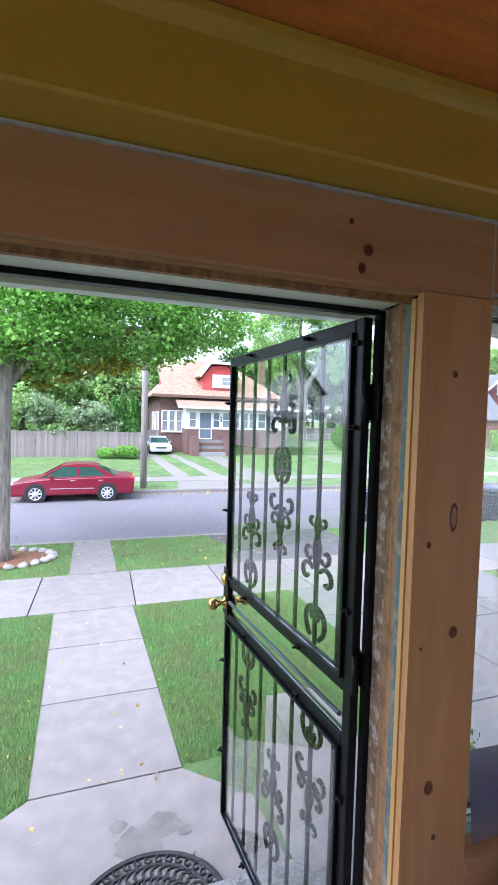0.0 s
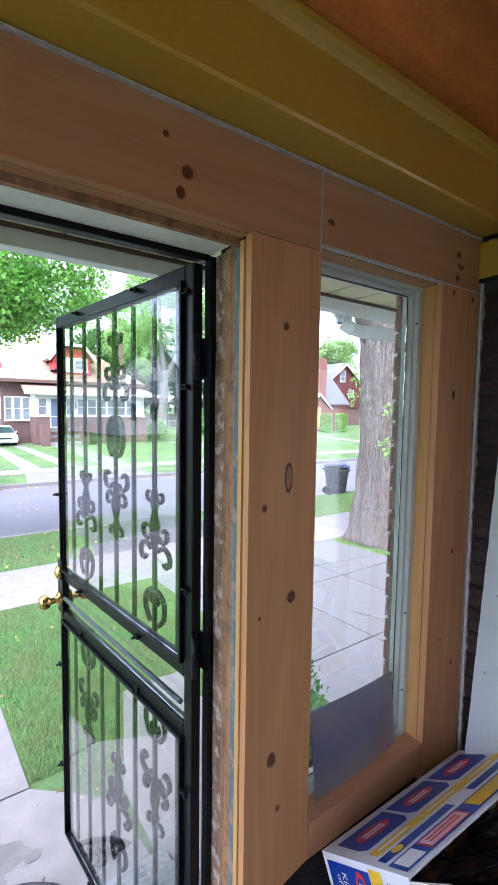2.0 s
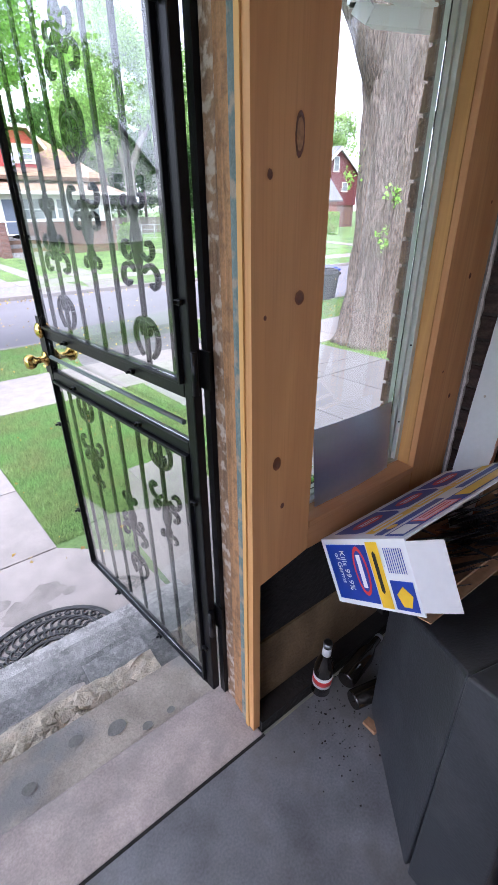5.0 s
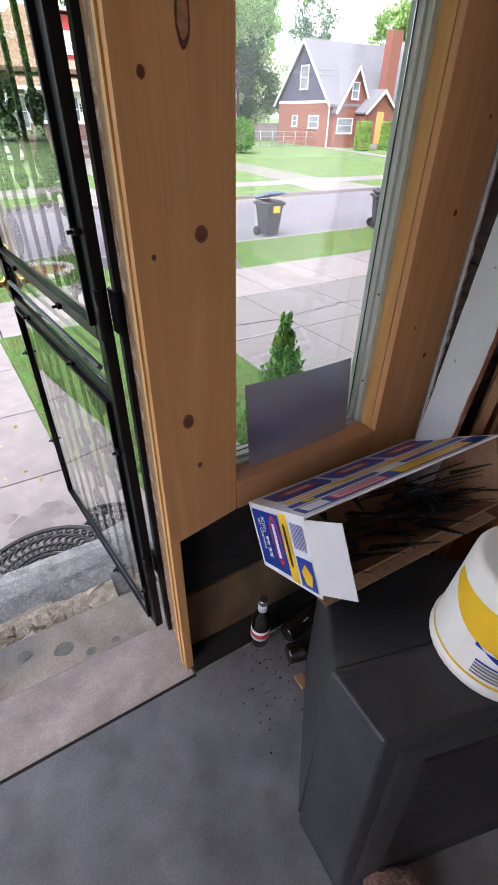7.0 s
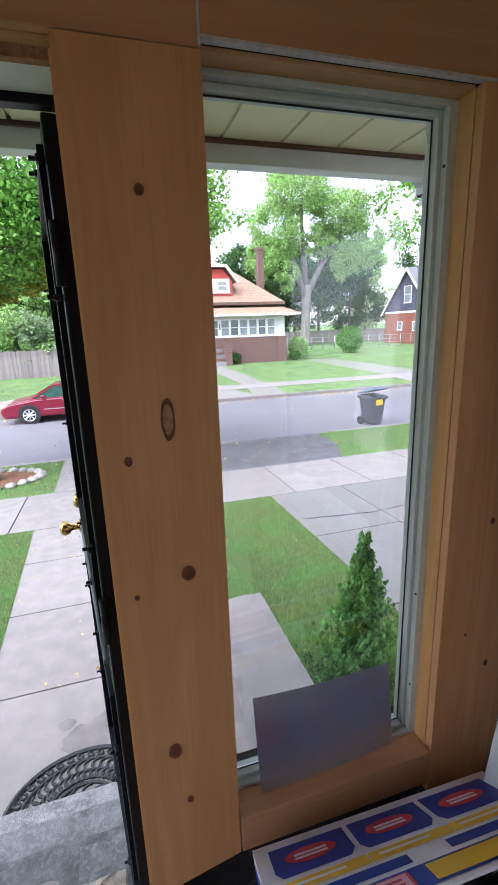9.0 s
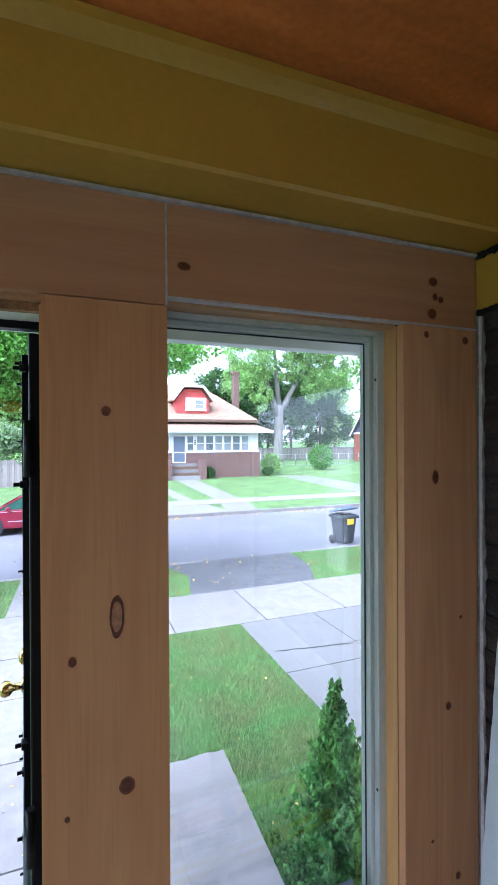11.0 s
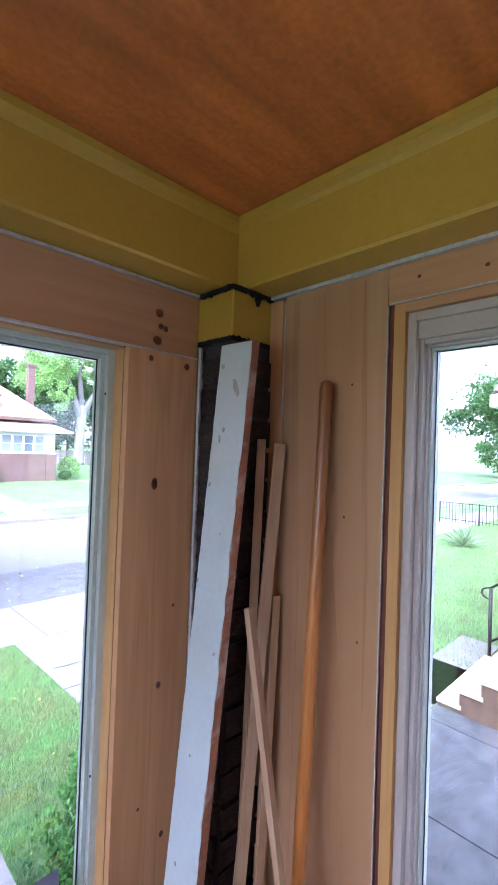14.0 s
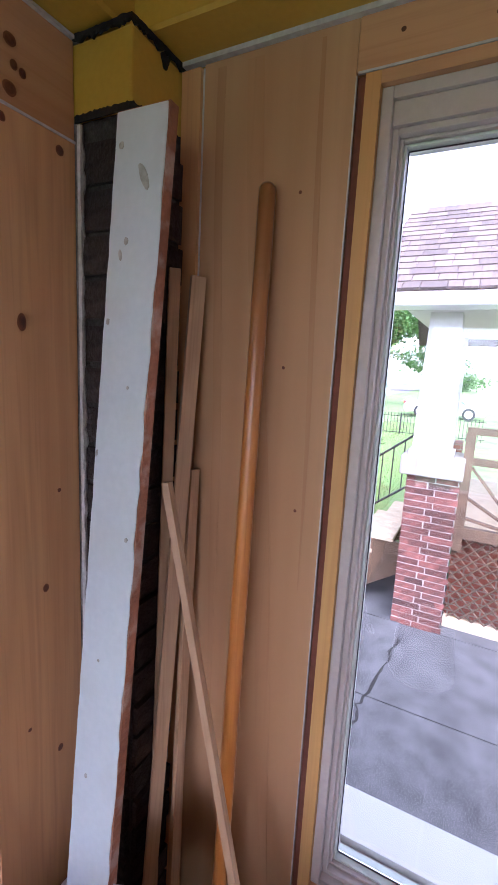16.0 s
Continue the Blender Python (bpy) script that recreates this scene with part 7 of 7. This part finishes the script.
# second brick house further right
r2 = thing("brick_house", label="two-storey maroon sided house with white windows", category="house")
pbox("wall", 58.0, 67.4, 58.0, 68.0, -1.3, 2.3, WALL_BR, r2, "dark stone ground floor")
pbox("upper_wall", 57.8, 67.6, 57.8, 68.2, 2.3, 7.1, SIDING_M, r2, "maroon lap siding")
bm = bmesh.new()
bm_prism(bm, [(57.8, 7.1), (67.6, 7.1), (62.7, 10.3)], "y", 57.81, 68.2)
part("gable", bm, SIDING_M, r2)
roof_part(r2, [[(57.2, 57.3, 6.8), (62.7, 57.3, 10.65), (62.7, 68.7, 10.65), (57.2, 68.7, 6.8)], [(62.7, 57.3, 10.65), (68.2, 57.3, 6.8), (68.2, 68.7, 6.8), (62.7, 68.7, 10.65)]], ROOF_G, "", 0.22)
bm = bmesh.new()
bm_prism(bm, [(57.2, 6.5), (57.6, 6.5), (62.7, 10.1), (67.8, 6.5), (68.2, 6.5), (62.7, 10.55)], "y", 57.15, 57.29)
part("verge_board", bm, TRIM_W, r2)
house_window(r2, "-y", 62.3, 57.8, 7.2, 1.1, 1.9, PANE_L, 1)
house_window(r2, "-y", 64.6, 57.8, 4.4, 1.2, 1.2, PANE_L, 1)
house_window(r2, "-y", 60.0, 57.8, 3.4, 1.2, 1.6, PANE_L, 1)
house_window(r2, "-y", 61.6, 58.0, 0.2, 1.4, 1.4, PANE_L, 1)
# white two-storey house along the street to the left
wh = thing("white_house", label="white two-storey house with grey roof", category="house")
pbox("wall", -33.50, -25.00, 40.0, 51.0, gz(42) - 0.3, 5.4, TRIM_W, wh)
bm = bmesh.new()
bm_prism(bm, [(-33.50, 5.4), (-25.00, 5.4), (-29.25, 9.0)], "y", 40.0, 51.0)
part("gable", bm, TRIM_W, wh)
roof_part(wh, [[(-34.00, 39.6, 5.1), (-29.25, 39.6, 9.3), (-29.25, 51.4, 9.3), (-34.00, 51.4, 5.1)], [(-29.25, 39.6, 9.3), (-24.50, 39.6, 5.1), (-24.50, 51.4, 5.1), (-29.25, 51.4, 9.3)]], ROOF_G, "", 0.2)
for x in (-31.90, -29.30, -26.70):
    for z in (0.4, 3.2):
        house_window(wh, "-y", x, 40.0, z, 1.0, 1.5, PANE, 1)
house_window(wh, "-y", -29.25, 40.0, 6.2, 0.9, 1.2, PANE, 1)
roof_part(wh, [[(-33.80, 38.0, 2.2), (-24.70, 38.0, 2.2), (-24.70, 40.0, 2.9), (-33.80, 40.0, 2.9)]], ROOF_G, "grey porch roof")
# wire fence behind the far lawns
wf = thing("wire_fence", label="grey wire fence with posts behind the far lawns", category="fence")
for k in range(16):
    bm = bmesh.new()
    bm_tube(bm, (16.5 + k * 1.5, 48.0, gz(48)), (16.5 + k * 1.5, 48.0, gz(48) + 1.4), 0.04, sides=8)
    part("post", bm, STEEL, wf)
for z in (0.1, 0.5, 0.9, 1.35):
    bm = bmesh.new()
    bm_tube(bm, (16.5, 48.0, gz(48) + z), (39.0, 48.0, gz(48) + z), 0.018, sides=5)
    part("wire", bm, STEEL, wf)
bf = thing("board_fence", label="pale board fence at the far end of the lots", category="fence")
for k in range(60):
    piece("board", boards[k % 3], bf, pose(14 + k * 0.5, 62, gz(62), 0, 0, 0) @ Matrix.Diagonal((3.1, 1, 1, 1)))

# ---- cars ----
def car(name, label, m, paint, L=4.85, w=1.80, h=1.46):
    ob = thing(name, label=label, category="car", m=m)
    hl, hw = L / 2, w / 2
    body = [(-hl, 0.42), (-hl + 0.03, 0.62), (-hl + 0.25, 0.74), (-hl + 0.95, 0.88), (-hl + 1.20, 0.92), (hl - 0.75, 0.99), (hl - 0.12, 0.95), (hl, 0.82), (hl, 0.45), (hl - 0.10, 0.26), (-hl + 0.12, 0.22)]
    bm = bmesh.new()
    sec = []
    for y, s in ((-hw, 0.985), (-hw + 0.10, 1.0), (hw - 0.10, 1.0), (hw, 0.957)):
        inset = 0.05 if abs(y) == hw else 0.0
        sec.append([bm.verts.new((x * (1 - 0.02 * (abs(y) == hw)), y, z - inset * (z > 0.8) + inset * (z < 0.3))) for x, z in body])
    for a, b in zip(sec[:-1], sec[1:]):
        for k in range(len(body)):
            j = (k + 1) % len(body)
            bm.faces.new((a[k], a[j], b[j], b[k])).smooth = False
    bm.faces.new(sec[0][::-1]), bm.faces.new(sec[-1])
    bmesh.ops.recalc_face_normals(bm, faces=bm.faces[:])
    bmesh.ops.bevel(bm, geom=[e for e in bm.edges if e.calc_face_angle(0) > 0.25], offset=0.035, segments=3, affect="EDGES")
    part("body", bm, paint, ob)
    roof = [(-hl + 1.15, 0.90), (-hl + 1.95, h - 0.05), (-hl + 2.45, h), (hl - 1.55, h - 0.03), (hl - 0.62, 0.96)]
    def cabin(mat_, name_, off, pts, yo0, yo1):
        bm = bmesh.new()
        lo = [bm.verts.new((x, -hw + yo0 + (z - 0.9) * yo1 - off, z)) for x, z in pts]
        hi = [bm.verts.new((x, hw - yo0 - (z - 0.9) * yo1 + off, z)) for x, z in pts]
        bm.faces.new(lo), bm.faces.new(hi[::-1])
        for k in range(len(pts)):
            j = (k + 1) % len(pts)
            bm.faces.new((lo[j], lo[k], hi[k], hi[j]))
        bmesh.ops.recalc_face_normals(bm, faces=bm.faces[:])
        return part(name_, bm, mat_, ob)
    cabin(CAR_G, "windscreen", -0.01, [(-hl + 1.12, 0.89), (-hl + 1.93, h - 0.075), (hl - 1.52, h - 0.06), (hl - 0.55, 0.95)], 0.09, 0.34)
    cabin(paint, "roof", 0.005, [(-hl + 1.80, h - 0.09), (-hl + 2.00, h - 0.035), (-hl + 2.45, h), (hl - 1.60, h - 0.02), (hl - 1.30, h - 0.11)], 0.09, 0.34)
    for s in (-1, 1):
        y0 = s * (hw - 0.085)
        for pts in ([(-hl + 1.05, 0.90), (-hl + 1.14, 0.90), (-hl + 1.96, h - 0.06), (-hl + 1.86, h - 0.06)], [(0.15, 0.93), (0.24, 0.93), (0.24, h - 0.04), (0.15, h - 0.04)], [(hl - 1.02, 0.95), (hl - 0.72, 0.95), (hl - 1.46, h - 0.05), (hl - 1.62, h - 0.05)]):
            bm = bmesh.new()
            for pr in (pts,):
                lo = [bm.verts.new((x, y0 - s * (z - 0.9) * 0.34 - 0.006, z)) for x, z in pr]
                hi = [bm.verts.new((x, y0 - s * (z - 0.9) * 0.34 + 0.012, z)) for x, z in pr]
                bm.faces.new(lo), bm.faces.new(hi[::-1])
                for k in range(4):
                    j = (k + 1) % 4
                    bm.faces.new((lo[j], lo[k], hi[k], hi[j]))
            part("pillar", bm, paint, ob)
        for x in (-hl + 0.98, hl - 1.02):
            bm = bmesh.new()
            bm_tube(bm, (x, s * (hw - 0.05), 0.34), (x, s * (hw + 0.003), 0.34), 0.385, 0.385, 28)
            part("wheel_arch", bm, RUBBER, ob)
            bm = bmesh.new()
            bm_tube(bm, (x, s * (hw - 0.2), 0.33), (x, s * (hw + 0.012), 0.33), 0.33, 0.33, 28)
            wheel = part("wheel", bm, TYRE, ob)
            bm = bmesh.new()
            for k in range(8):
                t = 2 * math.pi * k / 8
                bm_tube(bm, (x, s * (hw + 0.02), 0.33), (x + 0.20 * math.cos(t), s * (hw + 0.02), 0.33 + 0.20 * math.sin(t)), 0.035, 0.028, 6)
            for k in range(20):
                t0, t1 = 2 * math.pi * k / 20, 2 * math.pi * (k + 1) / 20
                bm_tube(bm, (x + 0.215 * math.cos(t0), s * (hw + 0.018), 0.33 + 0.215 * math.sin(t0)), (x + 0.215 * math.cos(t1), s * (hw + 0.018), 0.33 + 0.215 * math.sin(t1)), 0.02, 0.02, 5)
            part("rim", bm, RIM, wheel)
        pbox("headlight", -hl + 0.02, -hl + 0.28, s * (hw - 0.24) - 0.17, s * (hw - 0.24) + 0.17, 0.60, 0.72, LAMP_C, ob, "clear headlight", 0.03)
        pbox("tail_light", hl - 0.16, hl + 0.012, s * (hw - 0.20) - 0.17, s * (hw - 0.20) + 0.19, 0.72, 0.92, LAMP_R, ob, "red tail light", 0.03)
        pbox("mirror", -hl + 1.45, -hl + 1.60, s * (hw + 0.06) - 0.07, s * (hw + 0.06) + 0.07, 0.92, 1.04, paint, ob, "", 0.03)
        for x in (0.0, 1.0):
            pbox("door_handle", x - 0.09, x + 0.09, s * (hw + 0.004) - 0.012, s * (hw + 0.004) + 0.012, 0.80, 0.83, RIM, ob)
        pbox("side_trim", -hl + 1.5, hl - 1.5, s * hw - 0.008, s * hw + 0.008, 0.50, 0.53, RIM, ob, "bright side trim")
    pbox("grille", -hl - 0.008, -hl + 0.03, -0.45, 0.45, 0.50, 0.62, RUBBER, ob)
    return ob


car("red_car", "dark red saloon car parked at the far kerb", pose(-1.72, 18.25, -1.512, 0, 0, 0), CAR_R, 4.55, 1.80, 1.42)
car("white_car", "white saloon car parked in the far drive", pose(3.85, 38.2, gz(37) + 0.01, 0, 0, 90), CAR_W, 4.7, 1.75, 1.42)

# ---- the next house's porch ----
np_ = thing("neighbour_porch", label="open porch with brick pier, white column and shake roof", category="porch")
GZ = gz(0)
pbox("pier_core", 5.012, 5.488, -0.545, -0.062, GZ - 0.1, 0.69, MORTAR_P, np_, "pale mortar")
bm = bmesh.new()
bm_box(bm, 4.93, 5.57, -0.58, 0.01, 0.692, 0.885, 0.01)
part("pier_cap", bm, CONC, np_, "white stone pier cap")
bm = bmesh.new()
lo = [bm.verts.new(p) for p in ((5.06, -0.44, 0.886), (5.44, -0.44, 0.886), (5.44, -0.07, 0.886), (5.06, -0.07, 0.886))]
hi = [bm.verts.new(p) for p in ((5.09, -0.39, 2.30), (5.41, -0.39, 2.30), (5.41, -0.10, 2.30), (5.09, -0.10, 2.30))]
bm.faces.new(lo[::-1]), bm.faces.new(hi)
for k in range(4):
    bm.faces.new((lo[k], lo[(k + 1) % 4], hi[(k + 1) % 4], hi[k]))
col_ = part("column", bm, TRIM_W, np_, "tapered white column")
bm = bmesh.new()
bm_box(bm, 5.03, 5.47, -0.465, -0.045, 0.8865, 0.93, 0.006)
part("column_base", bm, TRIM_W, col_)
pbox("column_panel", 5.052, 5.068, -0.36, -0.15, 1.05, 2.1, TRIM_W, col_)
for y in (-0.2, -1.9):
    pbox("rear_post", 8.3, 8.55, y - 0.12, y + 0.12, GZ, 2.3, TRIM_W, np_, "white rear post")
pbox("rear_pier", 8.2, 8.65, -0.45, -0.02, GZ - 0.1, 0.62, WALL_RED, np_, "red brick rear pier")
pbox("beam", 4.95, 8.6, -2.6, 0.10, 2.301, 2.40, TRIM_W, np_, "white porch beam and ceiling")
pbox("gutter", 4.58, 4.74, -4.0, 0.50, 2.30, 2.42, GUTTER, np_, "white gutter", 0.02)
pbox("fascia", 4.741, 4.95, -4.0, 0.48, 2.305, 2.40, GUTTER, np_)
pbox("gable_wall", 5.0, 8.2, 0.1, 0.2, 2.40, 2.5, TRIM_W, np_)
roof_part(np_, [[(4.62, 0.48, 2.44), (6.6, 0.40, 3.76), (6.6, -5.0, 3.76), (4.62, -5.0, 2.44)], [(6.6, 0.40, 3.76), (8.9, 0.48, 2.3), (8.9, -5.0, 2.3), (6.6, -5.0, 3.76)]], ROOF_S, "brown roof deck", 0.1)
pbox("deck", 5.5, 8.6, -3.0, -0.05, -0.12, 0.0, PALE_W, np_, "pale porch deck")
pbox("house_wall", 5.2, 9.5, -8.0, -3.0, GZ, 2.4, TRIM_W, np_, "white house wall")
# timber rail with diagonal slats, lattice below
rail = thing("timber_rail", label="brown timber porch rail with diagonal slats and lattice", category="railing")
pbox("top_rail", 5.20, 5.30, -2.9, -0.56, 1.13, 1.20, CEDAR_W, rail)
pbox("mid_rail", 5.21, 5.29, -2.9, -0.56, 0.82, 0.89, CEDAR_W, rail)
pbox("bottom_rail", 5.21, 5.29, -2.9, -0.56, 0.04, 0.16, CEDAR_W, rail)
for y in (-0.60, -1.75, -2.85):
    pbox("post", 5.20, 5.30, y - 0.045, y + 0.045, -0.1, 1.13, CEDAR_W, rail)
for c in (-1.175, -2.3):
    for k in range(9):
        t = math.pi * (k + 0.5) / 9
        a = Vector((5.25, c, 0.16))
        d = Vector((0, math.cos(t), math.sin(t)))
        ln = min(0.53 / max(abs(d.y), 1e-3), 0.66 / max(d.z, 1e-3))
        bm = bmesh.new()
        bm_box(bm, -0.012, 0.012, -0.03, 0.03, 0.04, ln)
        bm.transform(Matrix.Translation(a) @ d.to_track_quat("Z", "X").to_matrix().to_4x4())
        part("slat", bm, CEDAR_W, rail)
pbox("sill_beam", 5.20, 5.30, -2.9, -0.56, -0.98, -0.86, PALE_W, rail)
for k in range(26):
    for s in (-1, 1):
        y = -2.75 + k * 0.12
        a = Vector((5.25 + 0.008 * s, y, -0.86))
        b = Vector((5.25 + 0.008 * s, y + s * 0.9, 0.04))
        if s > 0 and b.y > -0.57:
            f_ = (-0.57 - a.y) / (b.y - a.y)
            if f_ <= 0.05:
                continue
            b = a + (b - a) * f_
        if s < 0 and b.y < -2.9:
            b = a + (b - a) * max(0.05, (-2.9 - a.y) / (b.y - a.y))
        if a.y > -0.57:
            f_ = (-0.57 - a.y) / (b.y - a.y)
            if not 0 < f_ < 0.95:
                continue
            a = a + (b - a) * f_
        bm = bmesh.new()
        d = b - a
        bm_box(bm, -0.004, 0.004, -0.018, 0.018, 0, d.length)
        bm.transform(Matrix.Translation(a) @ d.to_track_quat("Z", "X").to_matrix().to_4x4())
        part("lattice_strip", bm, CEDAR_W, rail)
pbox("lattice_backing", 5.32, 5.36, -2.9, -0.56, -0.95, 0.04, WALL_RED, rail, "dark brick behind the lattice")
# stairs and iron rails
sw_ = thing("timber_stairs", label="pale new timber steps of the next porch", category="steps")
for k in range(5):
    pbox("tread", 5.30, 6.9, 0.05 + 0.22 * k, 0.31 + 0.22 * k, -0.19 - 0.18 * k, -0.15 - 0.18 * k, PALE_W, sw_)
for x in (5.32, 6.84):
    bm = bmesh.new()
    clean = [(-0.05, -0.191)] + [p for k in range(5) for p in ((0.07 + 0.22 * k, -0.191 - 0.18 * k), (0.29 + 0.22 * k, -0.191 - 0.18 * k))] + [(1.17, GZ), (0.6, GZ), (-0.05, -0.55)]
    bm_prism(bm, clean, "x", x, x + 0.04)
    part("stringer", bm, CEDAR_W, sw_, "brown timber stringer")
ir = thing("iron_stair_rail", label="black iron stair rail beside the timber steps", category="railing")
pts = [(7.05, 1.18, GZ), (7.05, 1.18, 0.02), (7.05, 0.0, 0.95)]
bm = bmesh.new()
bm_path(bm, pts[:2], 0.025, 8)
part("post", bm, IRON, ir)
for off in (0.0, -0.75):
    bm = bmesh.new()
    bm_path(bm, [(7.05, 1.18, 0.02 + off), (7.05, 0.0, 0.95 + off)], 0.018, 8)
    part("rail", bm, IRON, ir)
for k in range(7):
    y = 1.02 - 0.15 * k
    z = 0.02 + (1.18 - y) / 1.18 * 0.93
    bm = bmesh.new()
    bm_path(bm, [(7.05, y, z - 0.75), (7.05, y, z)], 0.009, 6)
    part("baluster", bm, IRON, ir)
bm = bmesh.new()
bm_path(bm, [(7.05, 1.18 + 0.12 * math.sin(t), -0.06 + 0.08 * math.cos(t)) for t in [math.pi * k / 8 for k in range(9)]], 0.014, 6)
part("end_scroll", bm, IRON, ir)
sp_ = thing("side_paths", label="pale concrete paths of the next garden", category="path", kind="structure")
slab("slab", [(5.3, 1.2), (7.6, 1.2), (7.6, 1.75), (5.3, 1.75)], CONC, sp_)
slab("slab", [(12.9, -9.0), (14.2, -9.0), (14.2, 6.05), (12.9, 6.05)], CONC, sp_)
slab("slab", [(28.0, -40.0), (36.0, -40.0), (36.0, 11.0), (28.0, 11.0)], ASPH, sp_, 0.012, "grey cross street")
gf = thing("iron_fence", label="low black iron garden fence on the lawn", category="fence")
for k in range(60):
    y = 7.5 - k * 0.14
    bm = bmesh.new()
    bm_path(bm, [(20.8, y, gz(y)), (20.8, y, gz(y) + 0.95)], 0.012 if k % 12 else 0.035, 5)
    part("picket", bm, IRON, gf)
for z in (0.12, 0.85):
    bm = bmesh.new()
    bm_path(bm, [(20.8, 7.5, gz(5) + z), (20.8, -0.9, gz(0) + z)], 0.016, 5)
    part("rail", bm, IRON, gf)


def spiky(x, y, r, label, z0=0.0, leaf=LEAF_S, n=60):
    t = thing("spiky_plant", label=label, category="plant", m=pose(x, y, gz(y) + z0))
    bm = bmesh.new()
    rr = random.Random(int(x * 10))
    for k in range(n):
        a, e = rr.uniform(0, 6.28), rr.uniform(0.2, 1.4)
        d = Vector((math.cos(a) * math.cos(e), math.sin(a) * math.cos(e), math.sin(e))) * r * rr.uniform(0.8, 1.1)
        s = d.cross(Vector((0, 0, 1))).normalized() * 0.035
        bm.faces.new([bm.verts.new(p) for p in (-s, s, d * 0.6 + s, d - Vector((0, 0, 0.1 * r)), d * 0.6 - s)])
    part("leaves", bm, leaf, t)


spiky(15.4, 4.5, 0.85, "spiky grey-green yucca plant on the lawn")
pot = thing("planter", label="white round planter on the lawn path", category="planter", m=pose(13.5, 2.2, gz(2) + 0.02))
bm = bmesh.new()
bm_lathe(bm, [(0.18, 0), (0.2, 0.05), (0.26, 0.5), (0.28, 0.55), (0.22, 0.55)], sides=18)
part("bowl", bm, GUTTER, pot)
spiky(13.5, 2.2, 0.7, "dark spiky plant in the white planter", 0.5, LEAF_D, 40)
car("white_estate_car", "white car parked on the cross street", pose(31.5, 1.5, gz(0) + 0.03, 0, 0, 92), CAR_W, 4.8, 1.85, 1.6)
tree("garden_tree", "broad tree with forked pale trunk on the corner", 40.0, 8.6, ([(0, 0, 0), (0, 0, 1.0), (0.1, 0, 2.4)], [1.0, 0.8, 0.75]),
     [([(0.1, 0, 2.2), (-0.8, 0.8, 4), (-1.4, 1.6, 7)], [0.55, 0.45, 0.25]), ([(0.1, 0, 2.2), (0.8, -0.8, 4), (1.4, -1.8, 7)], [0.55, 0.45, 0.25])],
     [(0, 0, 7.5, 4.5, 5, 2.2), (-1, 3, 6.2, 2.5, 3, 1.6), (0, -3, 6.4, 2.5, 3, 1.6)], 14000, 0.22, LEAF_D, BARK, 77, 70)

# ---- bricks and shakes of the next porch, last ----
red_a = [brick_mesh("brick", 0.02, 0.200, 0.058, BRICK_R, 40 + k) for k in range(4)]
red_h = [brick_mesh("brick", 0.02, 0.095, 0.058, BRICK_R, 50 + k) for k in range(3)]
red_f = [brick_mesh("brick", 0.200, 0.02, 0.058, BRICK_R, 60 + k) for k in range(3)]
rng = random.Random(17)
for k in range(24):
    z = GZ + 0.04 + k * 0.0695
    if z > 0.66:
        break
    ys = (-0.445, -0.232) if k % 2 else (-0.375, -0.162)
    for y in ys:
        piece("brick", rng.choice(red_a), np_, pose(5.017, y, z, 0, 0, rng.uniform(-0.5, 0.5)))
    piece("brick", rng.choice(red_h), np_, pose(5.017, -0.105 if k % 2 else -0.515, z))
    for x in (5.11, 5.32):
        piece("brick", rng.choice(red_f), np_, pose(x + (0.05 if k % 2 else 0), -0.067, z))
sl = Vector((1.98, 0, 1.32)).normalized()
ang = math.degrees(math.atan2(1.32, 1.98))
shk = []
for k in range(4):
    bm = bmesh.new()
    w = (0.15, 0.19, 0.12, 0.22)[k]
    bm_prism(bm, [(0.0, 0.0), (0.0, 0.022), (0.24, 0.006), (0.24, 0.0)], "y", -w / 2, w / 2)
    shk.append((w, mesh_of("shake", bm, ROOF_S)))
for row in range(15):
    o = Vector((4.62, 0, 2.442)) + sl * (0.15 * row - 0.02)
    y = 0.47 - 0.004 * row
    while y > -1.9:
        w, me = shk[rng.randrange(4)]
        piece("shake", me, np_, Matrix.Translation((o.x, y - w / 2, o.z + 0.004 + rng.uniform(0, 0.004))) @ Matrix.Rotation(-radians(ang), 4, "Y"))
        y -= w + 0.006
